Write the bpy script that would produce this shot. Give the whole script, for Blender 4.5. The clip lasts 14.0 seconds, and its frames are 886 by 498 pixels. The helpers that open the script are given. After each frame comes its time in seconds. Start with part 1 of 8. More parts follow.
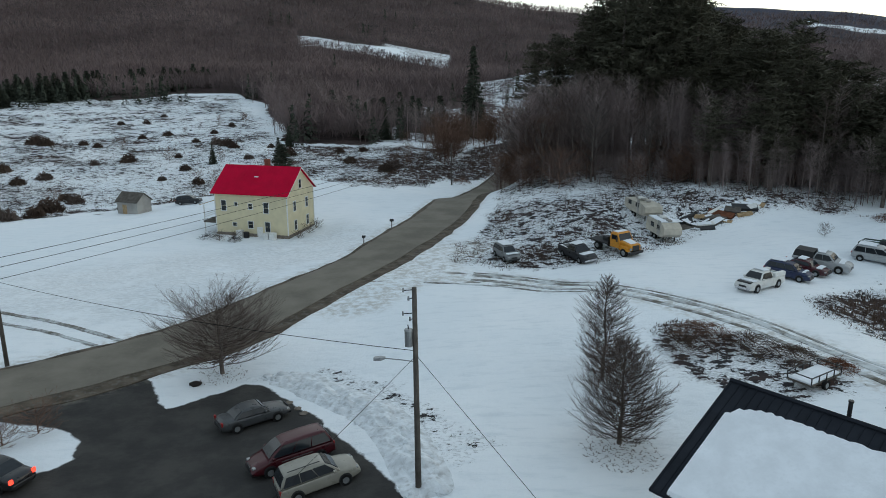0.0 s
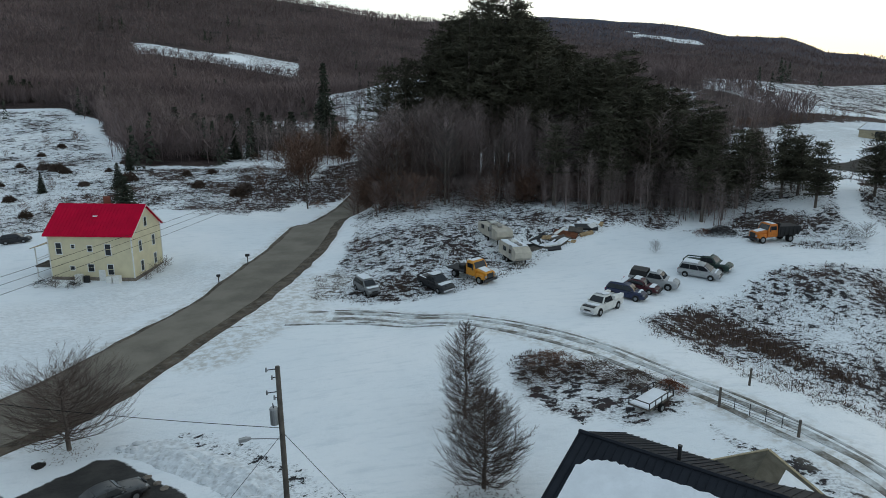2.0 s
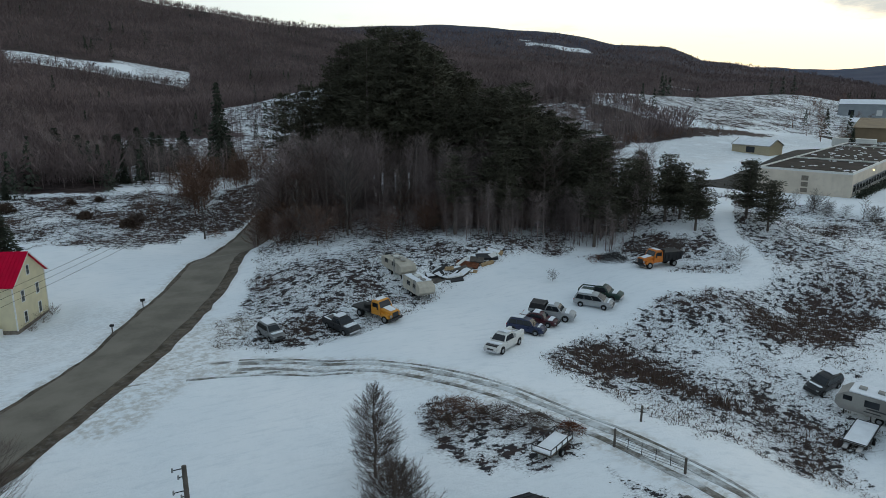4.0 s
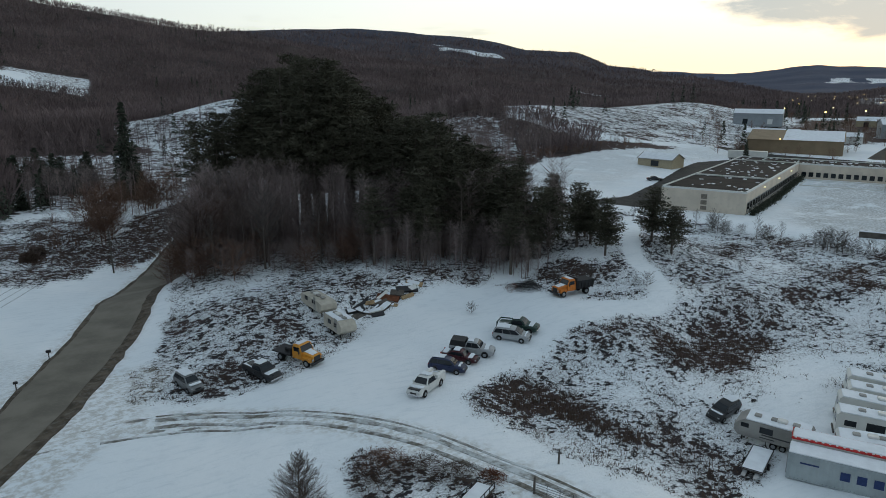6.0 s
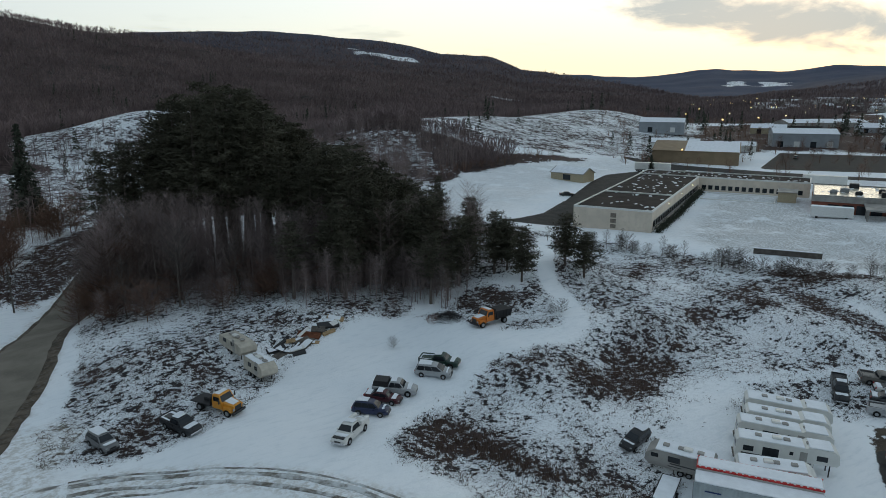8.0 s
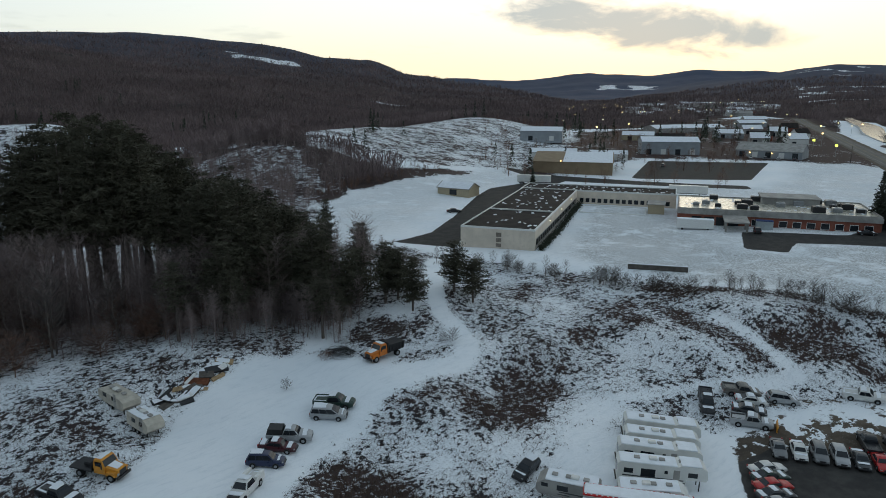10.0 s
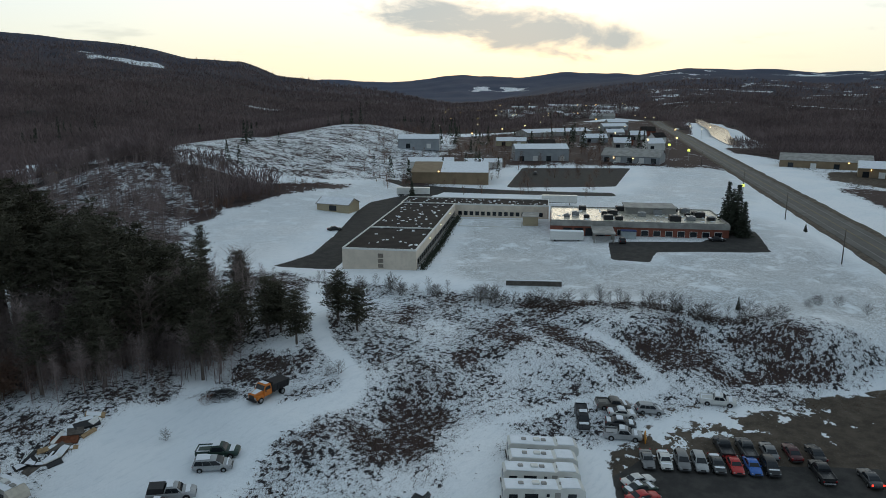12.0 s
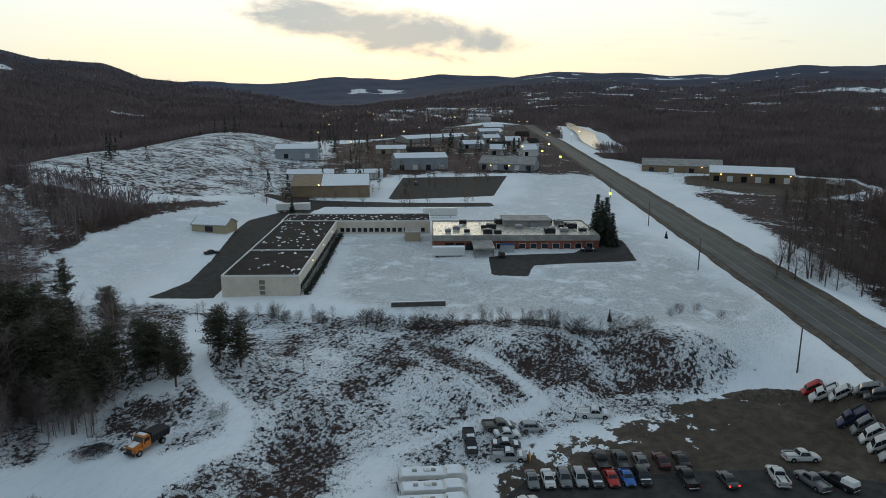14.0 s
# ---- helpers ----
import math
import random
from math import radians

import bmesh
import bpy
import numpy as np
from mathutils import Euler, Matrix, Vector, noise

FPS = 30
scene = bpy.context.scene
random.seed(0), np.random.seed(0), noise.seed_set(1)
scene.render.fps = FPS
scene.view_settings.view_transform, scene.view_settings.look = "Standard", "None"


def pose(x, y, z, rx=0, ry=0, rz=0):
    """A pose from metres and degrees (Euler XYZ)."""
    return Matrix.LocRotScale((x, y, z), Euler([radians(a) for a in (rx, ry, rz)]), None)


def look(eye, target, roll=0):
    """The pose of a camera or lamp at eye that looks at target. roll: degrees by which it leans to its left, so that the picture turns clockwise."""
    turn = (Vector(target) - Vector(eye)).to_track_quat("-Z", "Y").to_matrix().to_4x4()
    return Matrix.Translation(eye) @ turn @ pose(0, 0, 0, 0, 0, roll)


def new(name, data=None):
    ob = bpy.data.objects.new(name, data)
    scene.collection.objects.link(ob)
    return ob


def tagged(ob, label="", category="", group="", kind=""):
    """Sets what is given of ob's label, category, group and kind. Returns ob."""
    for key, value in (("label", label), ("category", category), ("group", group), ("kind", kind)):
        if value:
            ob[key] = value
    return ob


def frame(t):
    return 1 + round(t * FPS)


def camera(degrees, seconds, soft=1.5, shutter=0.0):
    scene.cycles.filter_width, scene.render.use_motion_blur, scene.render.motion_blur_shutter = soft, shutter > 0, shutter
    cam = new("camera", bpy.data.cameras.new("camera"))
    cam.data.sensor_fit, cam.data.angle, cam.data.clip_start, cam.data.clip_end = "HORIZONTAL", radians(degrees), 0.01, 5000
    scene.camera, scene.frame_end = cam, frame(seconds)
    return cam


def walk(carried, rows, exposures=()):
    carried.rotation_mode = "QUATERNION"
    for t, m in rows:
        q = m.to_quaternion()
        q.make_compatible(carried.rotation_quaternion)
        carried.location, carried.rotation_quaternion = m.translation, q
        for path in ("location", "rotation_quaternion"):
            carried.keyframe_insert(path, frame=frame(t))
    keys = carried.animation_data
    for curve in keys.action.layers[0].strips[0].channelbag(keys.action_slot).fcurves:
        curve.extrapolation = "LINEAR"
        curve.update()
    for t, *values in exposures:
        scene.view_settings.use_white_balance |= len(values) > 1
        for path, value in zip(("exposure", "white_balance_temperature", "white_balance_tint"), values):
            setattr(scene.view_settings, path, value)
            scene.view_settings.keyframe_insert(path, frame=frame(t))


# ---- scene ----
cam = camera(65.22, 14.0, soft=0.7)
PATH = [
    (0, (0.00, -0.00, 19.05), (0.06, 96.86, -5.81), 0),
    (0.5, (0.00, -0.02, 19.84), (6.60, 96.66, -4.83), 0),
    (1, (0.00, -0.05, 20.70), (11.82, 96.18, -3.82), 0),
    (1.5, (0.00, -0.07, 21.63), (16.13, 95.57, -2.71), 0),
    (2, (0.00, -0.09, 22.61), (20.15, 94.84, -1.54), 0),
    (2.5, (0.01, -0.11, 23.64), (23.82, 94.02, -0.27), 0),
    (3, (0.01, -0.14, 24.72), (27.25, 93.10, 0.97), 0),
    (5.5, (0.01, -0.25, 30.63), (41.69, 87.66, 7.51), 0),
    (6, (0.01, -0.28, 31.89), (44.16, 86.44, 8.81), 0),
    (6.5, (0.02, -0.30, 33.16), (46.45, 85.23, 10.17), 0),
    (7, (0.02, -0.32, 34.45), (48.73, 83.95, 11.52), 0),
    (9.5, (0.02, -0.44, 41.00), (63.49, 73.47, 18.42), 0),
    (10, (0.02, -0.46, 42.32), (66.58, 70.71, 19.83), 0),
    (10.5, (0.03, -0.48, 43.64), (69.54, 67.82, 21.21), 0),
    (11, (0.03, -0.51, 44.96), (72.50, 64.65, 22.56), 0),
    (11.5, (0.03, -0.53, 46.29), (75.29, 61.39, 23.89), 0),
    (12, (0.03, -0.55, 47.61), (77.92, 58.02, 25.20), 0),
    (12.5, (0.03, -0.57, 48.93), (80.43, 54.54, 26.59), 0),
    (13, (0.03, -0.60, 50.26), (82.75, 50.98, 27.97), 0),
    (13.5, (0.03, -0.62, 51.59), (84.79, 47.53, 29.29), 0),
    (14, (0.03, -0.64, 52.92), (86.82, 43.77, 30.67), 0),
]
walk(cam, [(t, look(eye, target, roll)) for t, eye, target, roll in PATH], [(0, 0.15, 6350, 3), (3, -0.02, 6300, 3), (7, -0.29, 6250, 3), (11, -0.33, 6200, 3), (14, -0.4, 6200, 3)])

# ---- sky, sun and exposure ----
SUN_AZ, SUN_EL = 58.0, 3.0
world = bpy.data.worlds.new("dusk_sky")
scene.world = world
world.use_nodes = True


class Net:
    """Short hand for building node trees."""

    def __init__(self, tree):
        self.t = tree
        tree.nodes.clear()

    def n(self, kind, **kw):
        node = self.t.nodes.new(kind)
        for k, v in kw.items():
            if k.startswith("_"):
                node.inputs[k[1:].replace("_", " ")].default_value = v
            elif k == "blend":
                node.blend_type = v
            elif k == "op":
                node.operation = v
            elif k == "data":
                node.data_type = v
            elif k == "sky":
                node.sky_type = v
            elif k == "attr":
                node.attribute_name = v
            elif k == "clamp":
                node.use_clamp = v
        return node

    def link(self, a, b):
        self.t.links.new(a, b)

    def put(self, v, sock):
        if isinstance(v, (int, float, tuple, list)):
            sock.default_value = v if isinstance(v, (int, float)) else (*v, 1.0)[:4] if sock.type == "RGBA" else v
        else:
            self.link(v, sock)

    def math(self, op, a, b=0.0, clamp=False):
        m = self.n("ShaderNodeMath", op=op, clamp=clamp)
        self.put(a, m.inputs[0])
        self.put(b, m.inputs[1])
        return m.outputs[0]

    def mix(self, f, a, b, blend="MIX"):
        m = self.n("ShaderNodeMix", data="RGBA", blend=blend)
        self.put(f, m.inputs[0])
        self.put(a, m.inputs[6])
        self.put(b, m.inputs[7])
        return m.outputs[2]

    def step(self, v, lo, hi):
        m = self.n("ShaderNodeMapRange")
        m.interpolation_type = "SMOOTHSTEP"
        self.put(v, m.inputs[0])
        m.inputs[1].default_value, m.inputs[2].default_value = lo, hi
        return m.outputs[0]

    def noise(self, vec, scale, detail=4.0, rough=0.55, dist=0.0):
        m = self.n("ShaderNodeTexNoise")
        if vec is not None:
            self.link(vec, m.inputs["Vector"])
        m.inputs["Scale"].default_value, m.inputs["Detail"].default_value = scale, detail
        m.inputs["Roughness"].default_value, m.inputs["Distortion"].default_value = rough, dist
        return m.outputs["Fac"]

    def attr(self, name):
        return self.n("ShaderNodeAttribute", attr=name).outputs["Fac"]

    def scaled(self, vec, s):
        m = self.n("ShaderNodeMapping")
        self.link(vec, m.inputs["Vector"])
        m.inputs["Scale"].default_value = s
        return m.outputs[0]


def build_sky():
    k = Net(world.node_tree)
    sky = k.n("ShaderNodeTexSky", sky="NISHITA")
    sky.sun_disc = False
    sky.sun_elevation, sky.sun_rotation = radians(SUN_EL), radians(SUN_AZ)
    sky.air_density, sky.dust_density, sky.ozone_density = 1.0, 3.0, 2.0
    co = k.n("ShaderNodeTexCoord").outputs["Generated"]
    sep = k.n("ShaderNodeSeparateXYZ")
    k.link(co, sep.inputs[0])
    z = sep.outputs[2]
    # thin high overcast, thicker low down, warmer towards the sunset
    s = Vector((math.sin(radians(SUN_AZ)), math.cos(radians(SUN_AZ)), 0.02))
    dot = k.n("ShaderNodeVectorMath", op="DOT_PRODUCT")
    k.link(co, dot.inputs[0])
    dot.inputs[1].default_value = s
    toward = k.step(dot.outputs["Value"], 0.35, 1.0)
    low = k.step(z, 0.13, 0.015)
    veil = k.mix(toward, (0.82, 0.85, 0.87), (1.17, 1.18, 1.15))
    veil = k.mix(k.math("MULTIPLY", k.math("MULTIPLY", toward, low), 0.75), veil, (1.18, 1.08, 0.76))
    veil = k.mix(k.step(z, 0.12, 0.85), veil, (0.40, 0.465, 0.54))
    veil = k.mix(k.step(dot.outputs["Value"], 0.1, -0.9), veil, (0.39, 0.45, 0.52))
    base = k.mix(1.0, k.mix(1.0, sky.outputs[0], (0.045, 0.045, 0.045), "MULTIPLY"), veil, "ADD")
    # long grey evening clouds lying flat over the valley
    cl = k.noise(k.scaled(co, (9.0, 9.0, 26.0)), 1.0, 6.0, 0.6, 0.4)
    along = k.n("ShaderNodeVectorMath", op="DOT_PRODUCT")
    k.link(co, along.inputs[0])
    along.inputs[1].default_value = (math.cos(radians(58)), -math.sin(radians(58)), 0.0)
    front = k.n("ShaderNodeVectorMath", op="DOT_PRODUCT")
    k.link(co, front.inputs[0])
    front.inputs[1].default_value = (math.sin(radians(58)), math.cos(radians(58)), 0.0)
    u = along.outputs["Value"]
    rise = k.math("SUBTRACT", z, k.math("SUBTRACT", 0.084, k.math("MULTIPLY", u, 0.115)))
    du, dv = k.math("DIVIDE", u, 0.21), k.math("DIVIDE", rise, 0.038)
    body = k.math("SUBTRACT", 1.0, k.math("ADD", k.math("MULTIPLY", du, du), k.math("MULTIPLY", dv, dv)))
    thick = k.math("ADD", body, k.math("MULTIPLY", k.math("SUBTRACT", cl, 0.5), 2.8))
    cloud = k.math("MULTIPLY", k.step(thick, -0.05, 0.85), k.step(front.outputs["Value"], 0.8, 0.9))
    wisp = k.math("MULTIPLY", k.step(k.noise(k.scaled(co, (7.0, 7.0, 40.0)), 1.0, 5.0, 0.6), 0.58, 0.72), k.math("MULTIPLY", k.step(z, 0.03, 0.06), k.step(z, 0.3, 0.12)))
    base = k.mix(k.math("MULTIPLY", cloud, 0.8), base, (0.46, 0.53, 0.58))
    base = k.mix(k.math("MULTIPLY", wisp, 0.3), base, (0.60, 0.62, 0.60))
    bg = k.n("ShaderNodeBackground", _Strength=1.0)
    k.link(base, bg.inputs[0])
    out = k.n("ShaderNodeOutputWorld")
    k.link(bg.outputs[0], out.inputs[0])


build_sky()
sun = new("sun", bpy.data.lights.new("sun", "SUN"))
sun.data.energy, sun.data.angle, sun.data.color = 0.25, radians(20), (1.0, 0.82, 0.6)
sun.matrix_world = look((math.sin(radians(SUN_AZ)) * 100, math.cos(radians(SUN_AZ)) * 100, 9), (0, 0, 0))


# ---- materials ----
def mat(name, color, rough=0.7, var=0.25, scale=3.0, bump=0.0, metal=0.0, second=None, fine=30.0, rand=0.0):
    """A surface with grain at two scales; second: the colour of its stains."""
    m = bpy.data.materials.new(name)
    m.use_nodes = True
    k = Net(m.node_tree)
    co = k.n("ShaderNodeTexCoord").outputs["Object"]
    big, small = k.noise(co, scale, 4.0), k.noise(co, fine, 3.0)
    dark = tuple(c * (1 - var) for c in color)
    lite = tuple(min(1, c * (1 + var)) for c in color)
    col = k.mix(k.step(big, 0.3, 0.7), dark, lite)
    col = k.mix(k.math("MULTIPLY", k.step(small, 0.45, 0.8), 0.5), col, second or tuple(c * (1 - 1.4 * var) for c in color))
    if rand:
        r = k.n("ShaderNodeObjectInfo").outputs["Random"]
        col = k.mix(k.math("MULTIPLY", r, rand), col, tuple(c * 0.4 for c in color))
    p = k.n("ShaderNodeBsdfPrincipled", _Metallic=metal)
    p.inputs["Specular IOR Level"].default_value = 0.06 if rough >= 0.6 else 0.45
    k.link(col, p.inputs["Base Color"])
    k.link(k.math("ADD", k.math("MULTIPLY", small, 0.2), rough - 0.1, True), p.inputs["Roughness"])
    if bump:
        b = k.n("ShaderNodeBump", _Strength=bump, _Distance=0.05)
        k.link(small, b.inputs["Height"])
        k.link(b.outputs[0], p.inputs["Normal"])
    o = k.n("ShaderNodeOutputMaterial")
    k.link(p.outputs[0], o.inputs[0])
    return m


def glow(name, color, strength):
    m = bpy.data.materials.new(name)
    m.use_nodes = True
    k = Net(m.node_tree)
    e = k.n("ShaderNodeEmission", _Color=(*color, 1), _Strength=strength)
    o = k.n("ShaderNodeOutputMaterial")
    k.link(e.outputs[0], o.inputs[0])
    return m


def ground_material():
    """Snow over grass, weeds, leaf litter, gravel and asphalt, told apart by the ground's own zones."""
    m = bpy.data.materials.new("winter_ground")
    m.use_nodes = True
    k = Net(m.node_tree)
    co = k.n("ShaderNodeTexCoord").outputs["Object"]
    n_big, n_mid, n_fine = k.noise(co, 0.045, 4.0), k.noise(co, 0.45, 6.0, 0.6), k.noise(k.scaled(co, (1.0, 1.25, 1.0)), 1.2, 7.0, 0.7)
    n_tuft = k.noise(k.scaled(co, (1, 1, 0.4)), 5.2, 4.0, 0.65)
    snow = k.mix(k.step(n_big, 0.35, 0.65), (0.80, 0.845, 0.885), (0.87, 0.895, 0.92))
    snow = k.mix(k.math("MULTIPLY", k.step(n_mid, 0.5, 0.8), 0.25), snow, (0.62, 0.67, 0.72))
    scuff = k.step(k.noise(k.scaled(co, (0.3, 1.2, 1.0)), 1.3, 6.0, 0.66), 0.48, 0.72)
    snow = k.mix(k.math("MULTIPLY", scuff, 0.35), snow, (0.60, 0.66, 0.71))
    # weeds and dead stalks through the snow
    dens = k.attr("brush")
    weed = k.mix(k.step(dens, 0.40, 0.56), (0.040, 0.039, 0.043), (0.080, 0.054, 0.049))
    weed = k.mix(k.step(n_tuft, 0.4, 0.7), weed, (0.05, 0.048, 0.05))
    patch = k.math("ADD", k.math("MULTIPLY", n_fine, 0.62), k.math("MULTIPLY", n_mid, 0.24))
    patch = k.math("ADD", patch, k.math("MULTIPLY", n_tuft, 0.14))
    coarse = k.math("ADD", k.math("MULTIPLY", n_mid, 0.45), k.math("MULTIPLY", k.noise(co, 0.16, 5.0, 0.6), 0.2))
    coarse = k.math("ADD", coarse, k.math("MULTIPLY", n_fine, 0.35))
    away = k.attr("away")
    patch = k.math("ADD", k.math("MULTIPLY", patch, k.math("SUBTRACT", 1.0, away)), k.math("MULTIPLY", coarse, away))
    cover = k.math("ADD", patch, k.math("MULTIPLY", dens, 0.30))
    # thin snow greyed by the stalks under it, then bare tufts with softened rims
    stalk = k.noise(k.scaled(co, (1.0, 1.7, 1.0)), 3.1, 8.0, 0.78)
    thin = k.math("MULTIPLY", k.step(k.math("ADD", stalk, k.math("MULTIPLY", dens, 0.30)), 0.58, 0.68), k.step(dens, 0.02, 0.3))
    col = k.mix(k.math("MULTIPLY", thin, 0.5), snow, (0.20, 0.20, 0.215))
    m_weed = k.math("MULTIPLY", k.step(cover, 0.637, 0.656), k.step(dens, 0.01, 0.08))
    col = k.mix(m_weed, col, weed)
    # stubble showing faintly through thin snow
    stub = k.math("MULTIPLY", k.attr("stubble"), k.step(k.noise(k.scaled(co, (0.7, 1.4, 1)), 2.4, 6.0, 0.7), 0.34, 0.66))
    stub = k.math("MULTIPLY", stub, k.step(k.noise(co, 0.16, 8.0, 0.72), 0.34, 0.5))
    col = k.mix(k.math("MULTIPLY", stub, 0.95), col, (0.24, 0.235, 0.22))
    # forest floor, its colour carrying painted haze at long range
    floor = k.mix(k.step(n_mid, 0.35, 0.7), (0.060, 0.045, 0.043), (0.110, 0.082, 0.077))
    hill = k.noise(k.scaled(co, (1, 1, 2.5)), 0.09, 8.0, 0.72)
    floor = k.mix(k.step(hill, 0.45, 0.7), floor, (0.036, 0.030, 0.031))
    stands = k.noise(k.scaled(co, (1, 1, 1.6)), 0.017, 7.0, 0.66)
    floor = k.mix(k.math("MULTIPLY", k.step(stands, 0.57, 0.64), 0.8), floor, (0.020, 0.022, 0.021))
    # aerial haze painted into the base colour: the floor turns blue with distance
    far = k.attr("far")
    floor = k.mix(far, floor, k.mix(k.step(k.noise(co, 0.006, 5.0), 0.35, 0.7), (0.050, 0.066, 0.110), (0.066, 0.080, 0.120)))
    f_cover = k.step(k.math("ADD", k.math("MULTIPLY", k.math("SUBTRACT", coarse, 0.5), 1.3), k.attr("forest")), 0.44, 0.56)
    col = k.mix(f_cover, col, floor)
    # gravel, mud and asphalt, with ragged edges
    edge = k.math("ADD", k.math("MULTIPLY", k.math("SUBTRACT", n_mid, 0.5), 5.0), k.math("MULTIPLY", k.math("SUBTRACT", n_fine, 0.5), 1.6))
    grav = k.mix(k.step(n_mid, 0.3, 0.7), (0.070, 0.058, 0.046), (0.13, 0.108, 0.085))
    grav = k.mix(k.math("MULTIPLY", k.step(n_tuft, 0.55, 0.72), 0.5), grav, (0.26, 0.25, 0.24))
    grav = k.mix(k.math("MULTIPLY", k.step(n_big, 0.48, 0.62), 0.35), grav, (0.05, 0.042, 0.036))
    islands = k.math("MULTIPLY", k.math("SUBTRACT", k.noise(co, 0.26, 5.0, 0.62), 0.53), 26.0)
    bare = k.math("SUBTRACT", k.math("ADD", k.attr("gravel"), k.math("MULTIPLY", edge, 1.0)), k.math("MAXIMUM", islands, 0.0))
    m_grav = k.step(bare, -0.15, 0.3)
    col = k.mix(m_grav, col, grav)
    small_edge = k.math("MULTIPLY", edge, 0.22)
    asph = k.mix(k.step(n_mid, 0.35, 0.7), (0.048, 0.047, 0.046), (0.075, 0.072, 0.068))
    m_asph = k.step(k.math("ADD", k.attr("asphalt"), small_edge), -0.08, 0.12)
    col = k.mix(m_asph, col, asph)
    # wheel tracks: thin slush that lets mud and gravel through
    n_track = k.noise(k.scaled(co, (1.0, 1.0, 1.0)), 0.8, 5.0, 0.6)
    m_track = k.math("MULTIPLY", k.step(k.math("ADD", k.attr("track"), k.math("MULTIPLY", k.math("SUBTRACT", n_track, 0.5), 0.5)), -0.03, 0.12), 0.85)
    col = k.mix(m_track, col, k.mix(k.step(n_fine, 0.42, 0.62), (0.075, 0.068, 0.055), (0.22, 0.215, 0.205)))
    worn = k.math("MULTIPLY", k.step(k.math("ADD", k.attr("slush"), k.math("MULTIPLY", edge, 0.5)), 0.0, 2.5), k.step(n_fine, 0.4, 0.62))
    col = k.mix(k.math("MULTIPLY", worn, 0.55), col, (0.36, 0.325, 0.27))
    p = k.n("ShaderNodeBsdfPrincipled")
    k.link(col, p.inputs["Base Color"])
    rough = k.mix(m_asph, (0.75, 0.75, 0.75), k.mix(n_mid, (0.62, 0.62, 0.62), (0.85, 0.85, 0.85)))
    k.link(rough, p.inputs["Roughness"])
    p.inputs["Specular IOR Level"].default_value = 0.02
    b = k.n("ShaderNodeBump", _Strength=0.7, _Distance=0.35)
    k.link(k.math("ADD", k.math("MULTIPLY", n_fine, 0.5), k.math("MULTIPLY", m_weed, 0.4)), b.inputs["Height"])
    k.link(b.outputs[0], p.inputs["Normal"])
    o = k.n("ShaderNodeOutputMaterial")
    k.link(p.outputs[0], o.inputs[0])
    return m


M_GROUND = ground_material()
M_SNOW = mat("snow", (0.80, 0.83, 0.87), 0.8, 0.06, 0.8, 0.25, fine=6)
M_ROAD = mat("road_asphalt", (0.180, 0.163, 0.136), 0.75, 0.2, 0.25, 0.2, second=(0.21, 0.19, 0.16), fine=3)
M_HWAY = mat("highway_asphalt", (0.092, 0.089, 0.085), 0.6, 0.15, 0.2, 0.1, fine=2)
M_HSHOULDER = mat("salt_dried_asphalt", (0.135, 0.130, 0.122), 0.8, 0.2, 0.15, second=(0.09, 0.087, 0.082), fine=1.2)
M_LINE = mat("road_paint", (0.20, 0.175, 0.10), 0.6, 0.2)
M_LINEW = mat("white_road_paint", (0.21, 0.21, 0.205), 0.6, 0.2)
M_GRIT = mat("roadside_grit", (0.10, 0.083, 0.065), 0.9, 0.4, 0.7, 0.4, second=(0.22, 0.215, 0.205), fine=2.2)


def track_material():
    """Muddy slush with snow left lying across it."""
    m = bpy.data.materials.new("wheel_track_slush")
    m.use_nodes = True
    k = Net(m.node_tree)
    co = k.n("ShaderNodeTexCoord").outputs["Object"]
    mud = k.mix(k.step(k.noise(co, 2.2, 4.0), 0.4, 0.65), (0.13, 0.12, 0.10), (0.25, 0.24, 0.22))
    p = k.n("ShaderNodeBsdfPrincipled", _Roughness=0.85)
    p.inputs["Specular IOR Level"].default_value = 0.05
    k.link(k.mix(k.step(k.noise(co, 0.42, 6.0, 0.7), 0.40, 0.62), mud, (0.58, 0.61, 0.63)), p.inputs["Base Color"])
    o = k.n("ShaderNodeOutputMaterial")
    k.link(p.outputs[0], o.inputs[0])
    return m


M_MUD = track_material()
M_BARK = mat("grey_brown_bark", (0.145, 0.122, 0.108), 0.9, 0.3, 2.0, 0.4)
M_TWIGL = mat("fine_grey_twigs", (0.095, 0.074, 0.064), 0.9, 0.25, 1.0)
M_TWIG = mat("bare_twigs", (0.14, 0.108, 0.094), 0.9, 0.3, 1.0, rand=0.4)
M_WOODS = mat("leafless_woods", (0.178, 0.138, 0.136), 0.95, 0.3, 0.012, second=(0.12, 0.092, 0.090), fine=0.2)
M_THICKET = mat("grey_purple_twigs", (0.25, 0.20, 0.192), 0.9, 0.3, 0.15, second=(0.10, 0.075, 0.068), fine=1.0)
M_TWIGR = mat("red_brown_twigs", (0.185, 0.115, 0.086), 0.9, 0.3, 1.0, rand=0.4)
M_TWIGG = mat("grey_twigs", (0.13, 0.115, 0.105), 0.9, 0.3, 1.0, rand=0.3)
M_PINE = mat("pine_needles", (0.090, 0.086, 0.062), 0.75, 0.45, 0.35, rand=0.35, fine=2.5)
M_SPRUCE = mat("spruce_needles", (0.058, 0.066, 0.050), 0.75, 0.4, 0.5, fine=3)
M_WEED = mat("dead_weeds", (0.095, 0.068, 0.054), 0.95, 0.35, 0.08, second=(0.07, 0.055, 0.05), fine=1.2)
